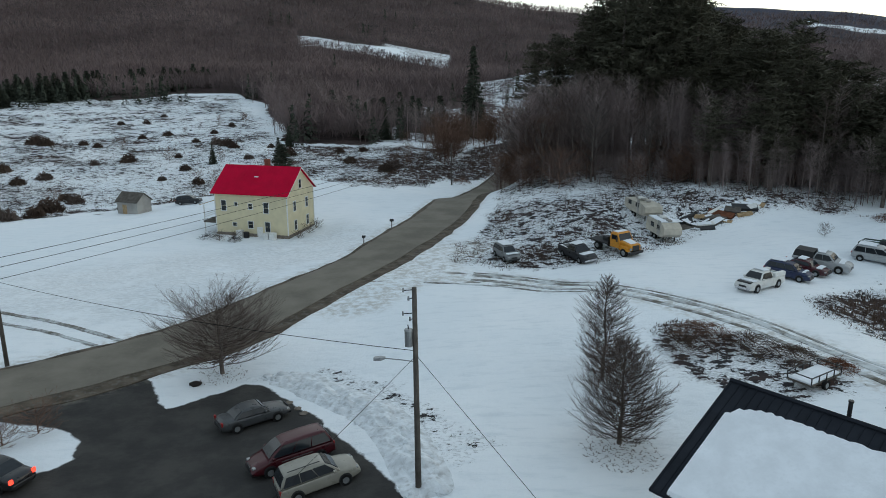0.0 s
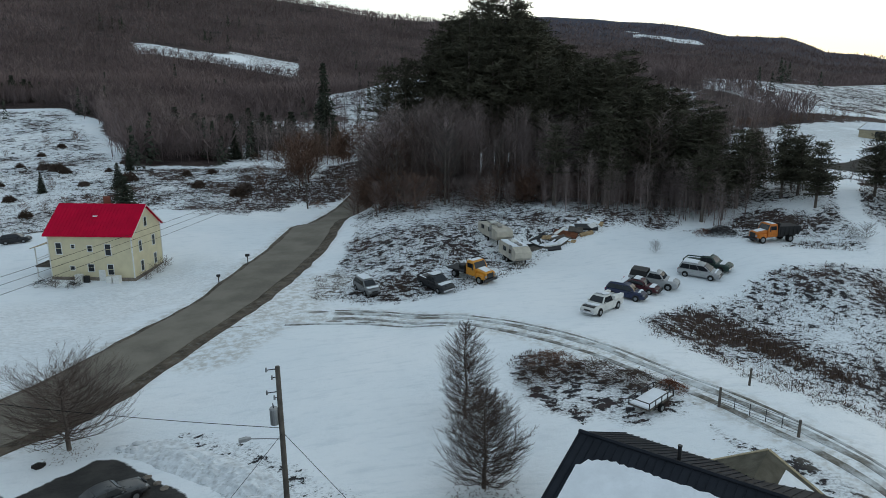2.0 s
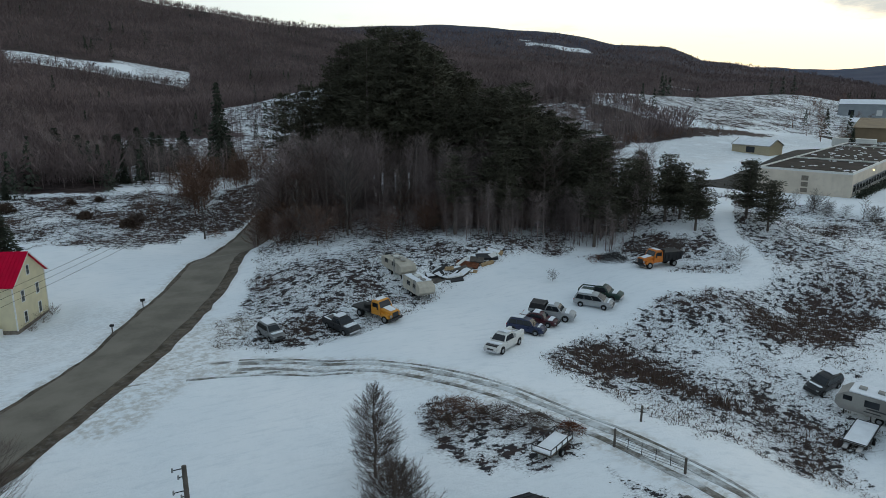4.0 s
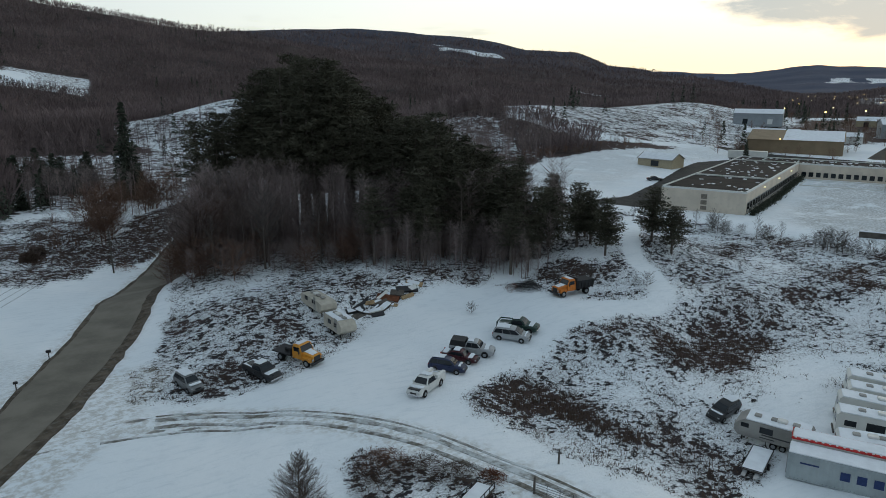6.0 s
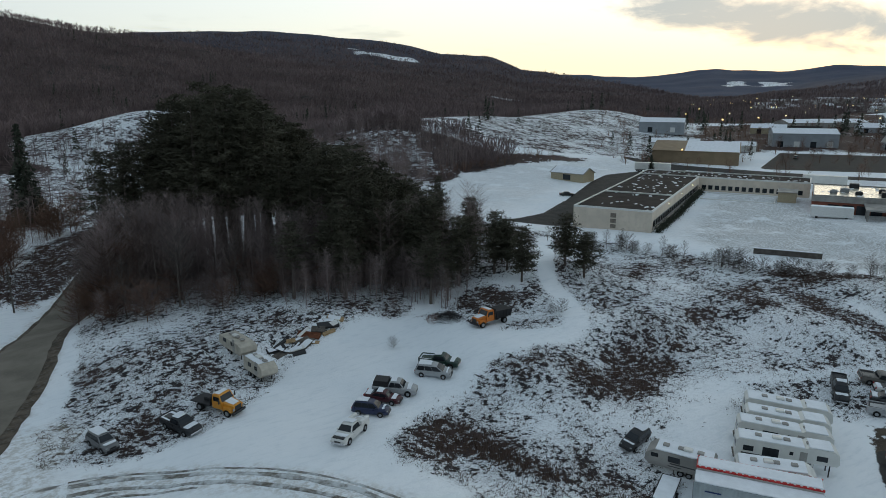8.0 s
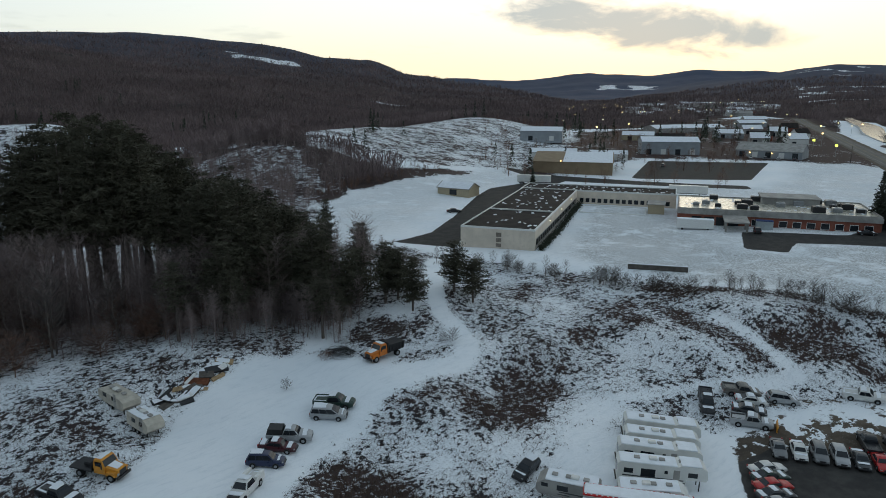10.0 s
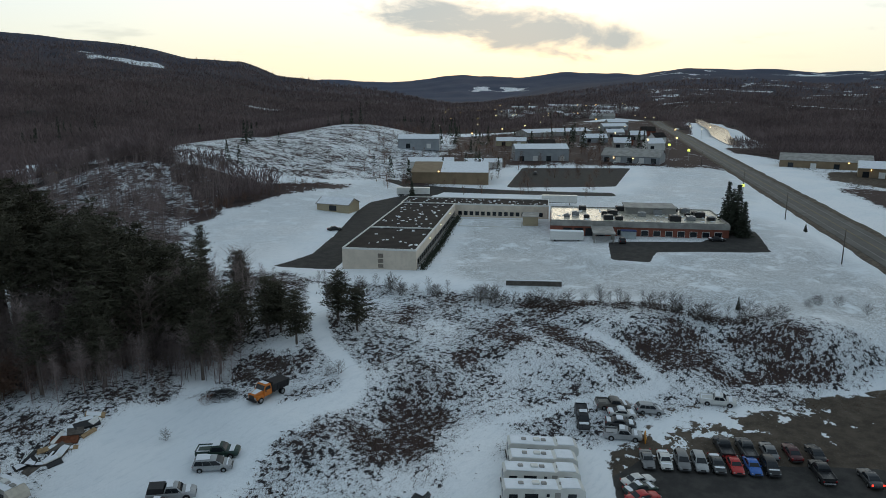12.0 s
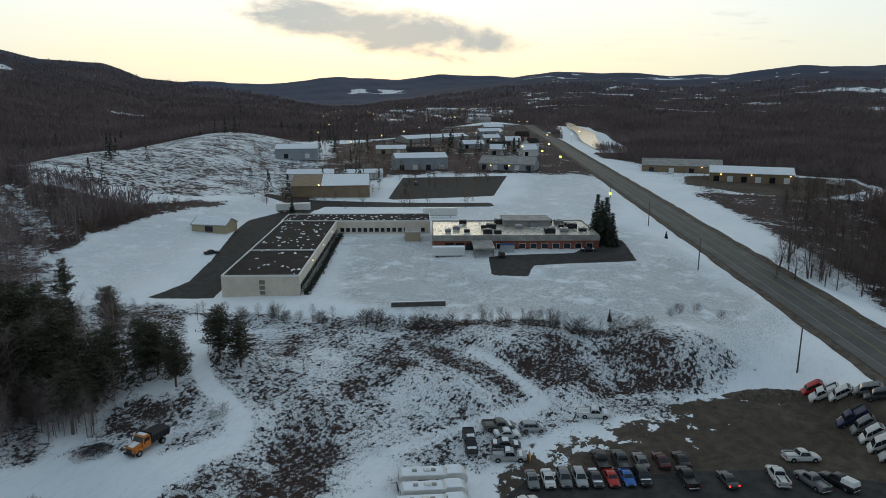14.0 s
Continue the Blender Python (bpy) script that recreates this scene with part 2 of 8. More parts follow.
M_WOODG = mat("weathered_pole_wood", (0.118, 0.106, 0.094), 0.85, 0.25, 1.5, 0.4)
M_WOOD = mat("plank_wood", (0.36, 0.26, 0.15), 0.8, 0.25, 2.0, 0.2)
M_WIRE = mat("black_cable", (0.02, 0.02, 0.02), 0.6, 0.1)
M_STEEL = mat("galvanised_steel", (0.32, 0.33, 0.34), 0.45, 0.15, 2, metal=0.7)
M_DARK = mat("black_rubber", (0.018, 0.018, 0.018), 0.8, 0.2)
M_BLACK = mat("black_trim", (0.02, 0.02, 0.022), 0.5, 0.15)
M_GLASS = mat("dark_window_glass", (0.015, 0.019, 0.024), 0.12, 0.15)
M_CHROME = mat("chrome", (0.55, 0.55, 0.56), 0.25, 0.1, metal=0.9)
M_HEAD = mat("headlight_lens", (0.30, 0.31, 0.31), 0.2, 0.1)
M_TAIL = mat("tail_light_lens", (0.32, 0.015, 0.015), 0.3, 0.15)
M_TAILON = glow("lit_tail_light", (1.0, 0.05, 0.03), 2.5)
M_SIDING = mat("cream_clapboard", (0.65, 0.585, 0.40), 0.7, 0.06, 0.8)
M_REDROOF = mat("red_metal_roof", (0.48, 0.002, 0.035), 0.62, 0.10, 0.5)
M_STONE = mat("foundation_stone", (0.22, 0.19, 0.16), 0.9, 0.25, 2.0, 0.4)
M_WHITE = mat("white_paint", (0.72, 0.72, 0.70), 0.6, 0.08)
M_DARKROOF = mat("dark_metal_roof", (0.022, 0.025, 0.032), 0.65, 0.2, 0.8)
M_OLIVE = mat("olive_shingles", (0.105, 0.098, 0.078), 0.85, 0.25, 1.2, 0.3)
M_TAN = mat("tan_trim", (0.42, 0.36, 0.25), 0.7, 0.12)
M_GREYWALL = mat("grey_render_wall", (0.66, 0.585, 0.49), 0.85, 0.08, 0.25, second=(0.52, 0.46, 0.39), fine=1.2)
M_TARROOF = mat("tar_roof", (0.040, 0.035, 0.033), 0.9, 0.25, 0.3)
M_BRICK = mat("red_brick", (0.22, 0.085, 0.06), 0.85, 0.2, 0.5, 0.2, fine=5)
M_BROWNMETAL = mat("tan_metal_siding", (0.25, 0.19, 0.125), 0.6, 0.1, 0.3)
M_GREYMETAL = mat("grey_metal_siding", (0.30, 0.32, 0.34), 0.55, 0.1, 0.3)
M_FADED = mat("faded_cladding", (0.34, 0.33, 0.31), 0.7, 0.2, 0.4)
M_RVWHITE = mat("white_fibreglass", (0.66, 0.66, 0.63), 0.45, 0.06, 0.7)
M_RVOLD = mat("aged_cream_fibreglass", (0.48, 0.445, 0.38), 0.6, 0.15, 0.9)
M_RVSTRIPE = mat("dark_grey_stripe", (0.05, 0.05, 0.055), 0.5, 0.1)
M_CONT = mat("grey_container_paint", (0.36, 0.40, 0.41), 0.6, 0.12, 0.5)
M_BLUE = mat("navy_marking", (0.04, 0.06, 0.15), 0.6, 0.1)
M_REDEDGE = mat("red_trim_paint", (0.50, 0.05, 0.05), 0.6, 0.2)
M_YELLOW = mat("yellow_truck_paint", (0.62, 0.27, 0.03), 0.4, 0.12)
M_ORANGE = mat("orange_truck_paint", (0.55, 0.17, 0.02), 0.45, 0.15)
M_RUST = mat("rusty_iron", (0.13, 0.055, 0.032), 0.85, 0.35, 2, 0.3)
M_CONC = mat("concrete", (0.30, 0.29, 0.27), 0.85, 0.15, 0.6, 0.15)
M_WATER = mat("still_water", (0.03, 0.035, 0.04), 0.12, 0.1)
L_WARM = glow("sodium_lamp", (1.0, 0.62, 0.22), 6.0)
L_SIGN = glow("lit_sign", (0.85, 0.95, 0.15), 2.2)
L_WIN = glow("lit_window", (1.0, 0.78, 0.42), 2.5)
PAINTS = {}


def paint(name, c):
    if name not in PAINTS:
        PAINTS[name] = mat(name + "_car_paint", c, 0.30, 0.08, 1.2, second=tuple(0.8 * v + 0.006 for v in c), fine=2.0)
    return PAINTS[name]


# ---- building blocks ----
class Geo:
    """Collects faces for one mesh."""

    def __init__(self):
        self.v, self.f, self.m = [], [], []

    def add(self, vs, fs, mi=0):
        o = len(self.v)
        self.v.extend(vs)
        self.f.extend(tuple(i + o for i in f) for f in fs)
        self.m.extend([mi] * len(fs))
        return self

    def box(self, x0, y0, z0, x1, y1, z1, mi=0, bev=0.0):
        if bev <= 0:
            vs = [(x, y, z) for z in (z0, z1) for x, y in ((x0, y0), (x1, y0), (x1, y1), (x0, y1))]
            return self.add(vs, [(3, 2, 1, 0), (4, 5, 6, 7), (0, 1, 5, 4), (1, 2, 6, 5), (2, 3, 7, 6), (3, 0, 4, 7)], mi)
        b = bev
        ring = lambda i, z: [(x0 + i, y0 + b, z), (x0 + b, y0 + i, z), (x1 - b, y0 + i, z), (x1 - i, y0 + b, z), (x1 - i, y1 - b, z), (x1 - b, y1 - i, z), (x0 + b, y1 - i, z), (x0 + i, y1 - b, z)]
        return self.loft([ring(b * 0.7, z0), ring(0, z0 + b), ring(0, z1 - b), ring(b * 0.7, z1)], mi)

    def loft(self, rings, mi=0, caps=True, closed=True):
        n = len(rings[0])
        vs = [p for r in rings for p in r]
        fs = []
        for j in range(len(rings) - 1):
            for i in range(n if closed else n - 1):
                a, b = j * n + i, j * n + (i + 1) % n
                fs.append((a, b, b + n, a + n))
        if caps:
            fs += [tuple(range(n - 1, -1, -1)), tuple((len(rings) - 1) * n + i for i in range(n))]
        return self.add(vs, fs, mi)

    def tube(self, p, q, r0, r1, n=6, mi=0, caps=True):
        p, q = Vector(p), Vector(q)
        d = (q - p).normalized()
        a = d.orthogonal().normalized()
        b = d.cross(a)
        rings = []
        for c, r in ((p, r0), (q, r1)):
            rings.append([tuple(c + a * (r * math.cos(6.2832 * i / n)) + b * (r * math.sin(6.2832 * i / n))) for i in range(n)])
        return self.loft(rings, mi, caps)

    def slab(self, poly, z0, z1, mi=0):
        """A flat polygon (seen from above, counter-clockwise) with thickness."""
        n = len(poly)
        vs = [(x, y, z0) for x, y in poly] + [(x, y, z1) for x, y in poly]
        fs = [tuple(range(n - 1, -1, -1)), tuple(range(n, 2 * n))] + [(i, (i + 1) % n, n + (i + 1) % n, n + i) for i in range(n)]
        return self.add(vs, fs, mi)

    def side(self, prof, y0, y1, mi=0):
        """A profile in x and z, drawn out along y."""
        n = len(prof)
        vs = [(x, y0, z) for x, z in prof] + [(x, y1, z) for x, z in prof]
        fs = [tuple(range(n)), tuple(range(2 * n - 1, n - 1, -1))] + [((i + 1) % n, i, n + i, n + (i + 1) % n) for i in range(n)]
        return self.add(vs, fs, mi)

    def mesh(self, name, mats, smooth=False):
        me = bpy.data.meshes.new(name)
        me.from_pydata(self.v, [], self.f)
        for mt in mats:
            me.materials.append(mt)
        if len(mats) > 1:
            me.polygons.foreach_set("material_index", self.m)
        if smooth:
            me.polygons.foreach_set("use_smooth", [True] * len(self.f))
        me.update()
        return me


def mats_of(m):
    return list(m) if isinstance(m, (list, tuple)) else [m]


def part(name, geo, material, parent, label="", smooth=False):
    ob = new(name, geo.mesh(name, mats_of(material), smooth))
    ob.parent = parent
    return tagged(ob, label)


def thing(name, m, label, category, group="", kind=""):
    ob = new(name)
    ob.empty_display_size = 0.2
    ob.matrix_world = m
    return tagged(ob, label, category, group, kind)


def solid(name, geo, material, m, label, category, group="", kind="", smooth=False):
    ob = new(name, geo.mesh(name, mats_of(material), smooth))
    ob.matrix_world = m
    return tagged(ob, label, category, group, kind)


# ---- lie of the land ----
LEVELS = [(-60, 20, -4.6), (-10, 15, -4.2), (-19, 49, -4.1), (-60, 75, -4.6), (-22, 95, -4.3), (-8, 99, -3.2), (7, 142, -5.2),
          (-70, 130, -5.5), (11, 37, -2.4), (6, 72, -2.9), (20, 62, -1.7), (32, 90, -2.4), (47, 86, -1.2), (30, 100, 0.6),
          (43, 104, 1.6), (63, 81, 0.3), (30, 60, -1.6), (45, 55, -3.3), (55, 40, -5.3), (31, 42, -1.8), (88, 97, 4.9),
          (87, 84, 2.0), (87, 76, 0.2), (97, 57, -3.2), (84, 38, -5.3), (95, 18, -5.2), (125, 12, -5.0), (113, 57, 0),
          (123, 36, -1.6), (132, 108, 2.8), (133, 50, 3.0), (145, 20, 3.6), (112, 89, 0.9)]
FLATS = [(185, 66, 3.8), (150, 155, 2.8), (235, 40, 4.2), (300, 210, 3), (200, 120, 3.2), (146, 84, 2.0), (165, -15, 1.2),
         (145, -25, -1.5), (126, -12, -4.9), (137, 3, -4.6), (110, 30, -4.9), (300, 60, 3), (400, 120, 3), (200, 250, 4),
         (135, 208, 3), (60, 160, 1), (100, 140, 2.5), (-100, 190, -4), (-30, 230, -3), (26, 136, 2.6), (78, 60, -3.4),
         (124, 24, -4.6), (80, 20, -5.2), (60, 20, -5), (115, 75, 0.3), (200, -40, 0), (430, 250, 4), (160, 45, 3.6)]
NODES = np.array(LEVELS + FLATS, float)


def bump_line(x, y, ax, ay, bx, by, height, half):
    """A long rounded rise along a line."""
    dx, dy = bx - ax, by - ay
    u = np.clip(((x - ax) * dx + (y - ay) * dy) / (dx * dx + dy * dy), 0, 1)
    d = np.hypot(x - ax - u * dx, y - ay - u * dy) / half
    return height * np.exp(-d ** 2)


def ridge(az, r, crest_az, crest_el, dist, start, eye=35.0):
    """A hill whose crest stands at those angles over the horizon, rising from start to dist."""
    el = np.interp(az, crest_az, crest_el)
    top = np.maximum(eye + np.tan(np.radians(el)) * dist, 0.0)
    s = np.clip((r - start) / (dist - start), 0, 1)
    back = np.clip((r - dist) / (dist * 0.5), 0, 1)
    return top * (s ** 1.35) * (1 - 0.5 * back ** 2)


def land(x, y):
    x, y = np.asarray(x, float), np.asarray(y, float)
    d2 = (x[..., None] - NODES[:, 0]) ** 2 + (y[..., None] - NODES[:, 1]) ** 2
    w = 1 / (d2 + 14.4) ** 2
    z = (w * NODES[:, 2]).sum(-1) / w.sum(-1)
    r = np.hypot(x, y)
    az = np.degrees(np.arctan2(x, y))
    # the field behind the house rises to the woods
    z = z + 16 * np.clip((r - 170) / 330, 0, 1) ** 1.2 * np.clip((2 - az) / 12, 0, 1)
    # gravel hill behind the school
    z = z + bump_line(x, y, 178, 288, 470, 455, 14.5, 62.0) + bump_line(x, y, 178, 285, 262, 371, 3.5, 30.0)
    z = z + bump_line(x, y, 30, 400, 95, 410, 13, 60.0) + bump_line(x, y, 84, 428, 98, 430, 12, 42.0)
    # hills
    h1 = ridge(az, r, (-180, -60, -33, -12, -2, 3, 9, 16, 30, 40), (5, 8, 8.4, 6.6, 5.3, 4.75, 3.75, 2.6, 0.6, -1.6), 1400.0, 520.0)
    h2 = ridge(az, r, (-60, 0, 8, 14, 19, 25, 29.2, 33.6, 37.4, 40, 42, 48, 55), (2, 3.0, 3.7, 4.2, 4.2, 3.9, 3.5, 2.65, 2.4, 1.35, 1.2, 0.2, -1), 2400.0, 900.0)
    h3 = ridge(az, r, (-180, 38, 45, 49, 54.6, 58.9, 62.4, 66.6, 70, 90, 130, 180), (3, 0.9, 0.92, 0.68, 1.32, 1.1, 1.52, 1.38, 1.2, 1.5, 2, 3), 4600.0, 3000.0)
    h4 = ridge(az, r, (55, 62, 68, 72, 75, 78, 82, 86, 89.5, 95, 120, 170), (-1, 0.5, 1.3, 1.9, 1.75, 1.65, 1.36, 1.66, 2.15, 2.1, 3, 4), 2900.0, 1100.0)
    hills = np.maximum(np.maximum(h1, h2), np.maximum(h3, h4))
    rough = np.sin(x * 0.011 + 1.3) * np.sin(y * 0.013) * 5 + np.sin(x * 0.031) * np.sin(y * 0.027 + 2) * 2
    z = z + hills + rough * np.clip((r - 500) / 600, 0, 1)
    # the highway's low embankment
    d = np.abs((y - 4.2) - 0.454 * (x - 208)) / 1.098
    w = np.clip((19 - d) / 9, 0, 1)
    w = w * w * (3 - 2 * w) * np.clip((820 - x) / 120, 0, 1) * np.clip((x - 20) / 30, 0, 1)
    top = np.interp(x, (60, 110, 158, 228), (0.4, 1.1, 1.7, 2.0))
    return z * (1 - w) + top * w


def hz(x, y):
    return float(land(np.array([x]), np.array([y]))[0])


def stand(x, y, turn=0.0, tilt=True, dz=0.0, span=1.5):
    """A pose on the ground, leaning with it; turn: degrees from +x, counter-clockwise."""
    c, s = math.cos(radians(turn)), math.sin(radians(turn))
    z = hz(x, y)
    if not tilt:
        return pose(x, y, z + dz, 0, 0, turn)
    f = Vector((c, s, (hz(x + c * span, y + s * span) - hz(x - c * span, y - s * span)) / (2 * span))).normalized()
    l = Vector((-s, c, (hz(x - s * 0.8, y + c * 0.8) - hz(x + s * 0.8, y - c * 0.8)) / 1.6)).normalized()
    u = f.cross(l).normalized()
    l = u.cross(f)
    m = Matrix((f, l, u)).transposed().to_4x4()
    return Matrix.Translation((x, y, z + dz)) @ m


def poly_sd(x, y, poly):
    """Signed distance to a polygon, positive inside."""
    p = np.array(poly, float)
    best = np.full(x.shape, 1e9)
    inside = np.zeros(x.shape, bool)
    for (ax, ay), (bx, by) in zip(p, np.roll(p, -1, 0)):
        dx, dy = bx - ax, by - ay
        u = np.clip(((x - ax) * dx + (y - ay) * dy) / (dx * dx + dy * dy + 1e-9), 0, 1)
        best = np.minimum(best, np.hypot(x - ax - u * dx, y - ay - u * dy))
        cross = (ay > y) != (by > y)
        inside ^= cross & (x < (bx - ax) * (y - ay) / (by - ay + 1e-12) + ax)
    return np.where(inside, best, -best)


def line_d(x, y, pts):
    best = np.full(x.shape, 1e9)
    for (ax, ay), (bx, by) in zip(pts[:-1], pts[1:]):
        dx, dy = bx - ax, by - ay
        u = np.clip(((x - ax) * dx + (y - ay) * dy) / (dx * dx + dy * dy + 1e-9), 0, 1)
        best = np.minimum(best, np.hypot(x - ax - u * dx, y - ay - u * dy))
    return best


def smooth_line(pts, step=2.0):
    """A Catmull-Rom curve through plan points."""
    p = np.array([pts[0]] + list(pts) + [pts[-1]], float)
    out = []
    for i in range(1, len(p) - 2):
        n = max(2, int(np.hypot(*(p[i + 1] - p[i])) / step))
        for k in range(n):
            t = k / n
            out.append(0.5 * ((2 * p[i]) + (p[i + 1] - p[i - 1]) * t + (2 * p[i - 1] - 5 * p[i] + 4 * p[i + 1] - p[i + 2]) * t * t
                              + (3 * p[i] - p[i - 1] - 3 * p[i + 1] + p[i + 2]) * t ** 3))
    out.append(p[-2])
    return np.array(out)


def offset_line(pts, d):
    t = np.gradient(np.asarray(pts), axis=0)
    t /= np.linalg.norm(t, axis=1)[:, None]
    return np.asarray(pts) + np.stack([-t[:, 1], t[:, 0]], 1) * d


ROAD = smooth_line([(-95, 6), (-62, 28), (-40, 43), (-29, 51), (-21.5, 58.6), (-15, 69), (-10.2, 78.6), (-6.4, 89.0), (-0.4, 107.6), (4.3, 126.5), (11.0, 145.5), (20.5, 166.5), (32, 186), (48, 210)])
HIGHWAY = smooth_line([(60, -63.0), (110, -40.3), (158, -18.5), (208, 4.2), (300, 46.0), (462, 119.5), (596, 180.4), (800, 273), (1060, 405)], 6.0)
TRACKROAD = smooth_line([(-8.5, 73), (-2.9, 73), (3.2, 72.9), (9.2, 70.8), (15.6, 65.7), (20.4, 62), (24.4, 57.4), (27.5, 52.3), (30, 47.3), (31.9, 42.8), (33.4, 38.6), (34.8, 34), (36, 26)])
WOODPATH = smooth_line([(64, 75), (70.5, 73.6), (76, 75), (78.8, 78.5), (81, 83.5), (84, 91), (89.3, 97.5), (98, 107), (109, 119)])
HEDGE = smooth_line([(108, 117), (117.5, 101), (123, 88), (128, 76), (132, 63), (134.5, 50), (140, 40), (143, 29), (144, 18)])


LOT_NEAR = [(-36, 45.5), (-24.5, 50.6), (-22.3, 49.1), (-21.3, 47), (-19.6, 44.7), (-17.9, 45.9), (-16.7, 47.1), (-15.1, 48.7), (-13.2, 48.2), (-11.7, 46.3), (-8.8, 43.3), (-6.8, 39.9), (-4.2, 35.9), (-2.8, 34), (2, 25), (2, 2), (-60, 2), (-55, 33)]
LOT_SCHOOL = [(113.5, 141), (121.5, 126), (148, 140), (199, 167), (236, 182), (238, 191), (202, 188), (185, 179), (150, 155), (129.8, 143)]
LOT_BACK = [(352, 206), (389, 155), (312, 131), (276, 170)]
LOT_BROWN = [(236, 181), (238, 191), (251, 224), (258, 226), (254, 206), (272, 162), (292, 124), (283, 118), (262, 156), (246, 184)]
DRIVE = [(170.1, 71.4), (172.8, 61.7), (184.5, 64.3), (206, 39.5), (231, 50), (222, 57), (206, 59), (193.5, 75.8), (188.9, 80.4)]
LOT_CARS = [(84, 33), (91, 31.5), (104, 10), (112, -6), (115, -22), (90, -24), (72, 8), (74, 27)]
GRAVEL = [(87, 35.6), (96, 38.5), (104, 36.5), (112, 31.5), (119, 22), (129, 15), (134, 7.6), (137, 3), (143, -3.6), (141, -8.5), (137, -15), (133, -20), (120, -24), (95, -18), (80, 5), (78, 27)]
YARD_RIGHT = [(400, 55), (440, 60), (470, 20), (475, -30), (430, -38), (375, -10), (378, 20)]
BRUSH = [
    (0.40, 2.0, [(1.0, 80.5), (1.5, 88), (5, 98), (11, 122), (20, 128), (33, 121), (42, 118), (54, 111), (61, 104), (55, 95.5), (44, 93), (35, 92), (29, 83), (21, 77.5), (17.4, 75), (8.8, 76)]),
    (0.41, 3.0, [(39, 67), (34, 60), (36, 50), (38, 43), (50, 41.5), (59, 46), (57, 52), (56, 55), (62, 57.5), (81, 55), (102, 50), (112, 44), (124, 30), (131, 52), (120, 96), (112, 104), (84, 80), (76.6, 72), (57, 70.5), (46, 69.5)]),
    (0.46, 3.0, [(106, 47), (113, 40), (124, 27.5), (133, 13), (141, 9), (146, 18), (139, 39), (132, 50), (124, 52)]),
    (0.62, 1.5, [(16.5, 52.4), (20, 55.2), (24, 51.6), (28, 49), (29, 45), (27, 43), (22, 42), (18.2, 42.4), (16, 46.8)]),
    (0.5, 1.5, [(28, 42), (33.5, 36), (36, 28), (33, 27), (28, 36)]),
    (0.38, 6.0, [(-150, 160), (-200, 336), (-152, 327), (-134, 360), (-105, 362), (-65, 258), (-46, 206), (-11, 210), (4, 195), (5, 158), (-6, 152), (-20, 139), (-30, 149), (-54, 134), (-66, 121), (-125, 118)]),
    (0.44, 5.0, [(30, 116), (60, 104), (84, 92), (98, 108), (112, 124), (100, 150), (40, 150), (20, 130)]),
    (0.30, 1.0, [(-20.5, 49.5), (-14, 50), (-9, 45), (-4.5, 38.5), (-1, 33.5), (2, 37), (-3, 44), (-11, 51), (-18, 52)]),
    (0.34, 8.0, [(262, -4), (330, 26), (420, 66), (520, 118), (500, 60), (420, 30), (330, -10)]),
    (0.40, 8.0, [(12, 345), (40, 330), (80, 335), (112, 372), (122, 430), (98, 462), (70, 442), (34, 418), (8, 392)]),
    (0.62, 4.0, [(2, 168), (10, 198), (28, 216), (50, 220), (48, 200), (32, 186), (24, 170), (14, 160)]),
    (0.52, 4.0, [(-32, 150), (-12, 142), (-2, 150), (4, 170), (4, 198), (-20, 204), (-46, 204), (-60, 180)]),
    (0.74, 6.0, [(170, -32), (230, -14), (290, 12), (370, 46), (382, -2), (390, -60), (250, -85), (180, -70)]),
    (0.42, 8.0, [(160, 262), (215, 228), (300, 225), (420, 300), (520, 420), (470, 470), (300, 410), (220, 370)]),
    (0.62, 3.0, [(4, 150), (-4, 160), (2, 178), (16, 172), (14, 158)]),
    (0.44, 3.0, [(84, 52), (110, 42), (124, 29), (131, 12), (136, 4), (131, 4), (122, 14), (112, 26), (100, 36), (86, 42), (74, 48)]),
    (0.60, 1.5, [(-75, 113), (-66, 117.5), (-53, 129.5), (-27, 146.5), (-6, 149.5), (-6, 152), (-27, 149), (-54, 133), (-68, 121), (-78, 117)]),
    (0.42, 3.0, [(96, 114), (88, 103), (80, 97), (74, 101), (66, 107), (60, 118), (80, 150), (104, 150), (116, 124)]),
    (0.42, 2.0, [(57, 72), (66, 71), (76, 73), (84, 80), (90, 92), (104, 108), (104, 120), (92, 108), (80, 92), (72, 80), (58, 78)]),
    (0.41, 3.0, [(36, 44), (48, 36), (57, 40), (62, 47), (78, 50), (97, 44), (109, 39), (126, 24), (137, 7), (148, 3), (151, 20), (142, 50), (133, 78), (118, 104), (108, 118), (92, 104), (86, 88), (82, 77), (60, 71), (45, 69), (34, 60)]),
    (0.42, 4.0, [(80, 74), (92, 72), (116, 92), (112, 112), (102, 112), (90, 98), (84, 88)]),
    (0.74, 12.0, [(240, 192), (262, 230), (330, 260), (420, 310), (560, 410), (760, 405), (980, 475), (1060, 405), (700, 225), (520, 140), (420, 105), (400, 160), (360, 216), (300, 215)]),
    (0.74, 4.0, [(128, 197), (150, 209), (182, 214), (215, 214), (226, 220), (200, 226), (184, 230), (176, 246), (170, 266), (158, 262), (150, 235)]),
    (0.50, 5.0, [(100, 150), (112, 174), (126, 197), (150, 210), (165, 240), (160, 275), (110, 290), (70, 230), (80, 170)]),
    (0.42, 3.0, [(57, 86), (60, 82), (66, 85), (73, 79), (76, 79), (79, 84), (80, 90), (70, 96), (58, 94)]),
    (0.54, 2.0, [(112, 122), (104, 116), (128, 72), (136, 48), (142, 28), (146, 30), (141, 52), (134, 76), (122, 102)]),
]
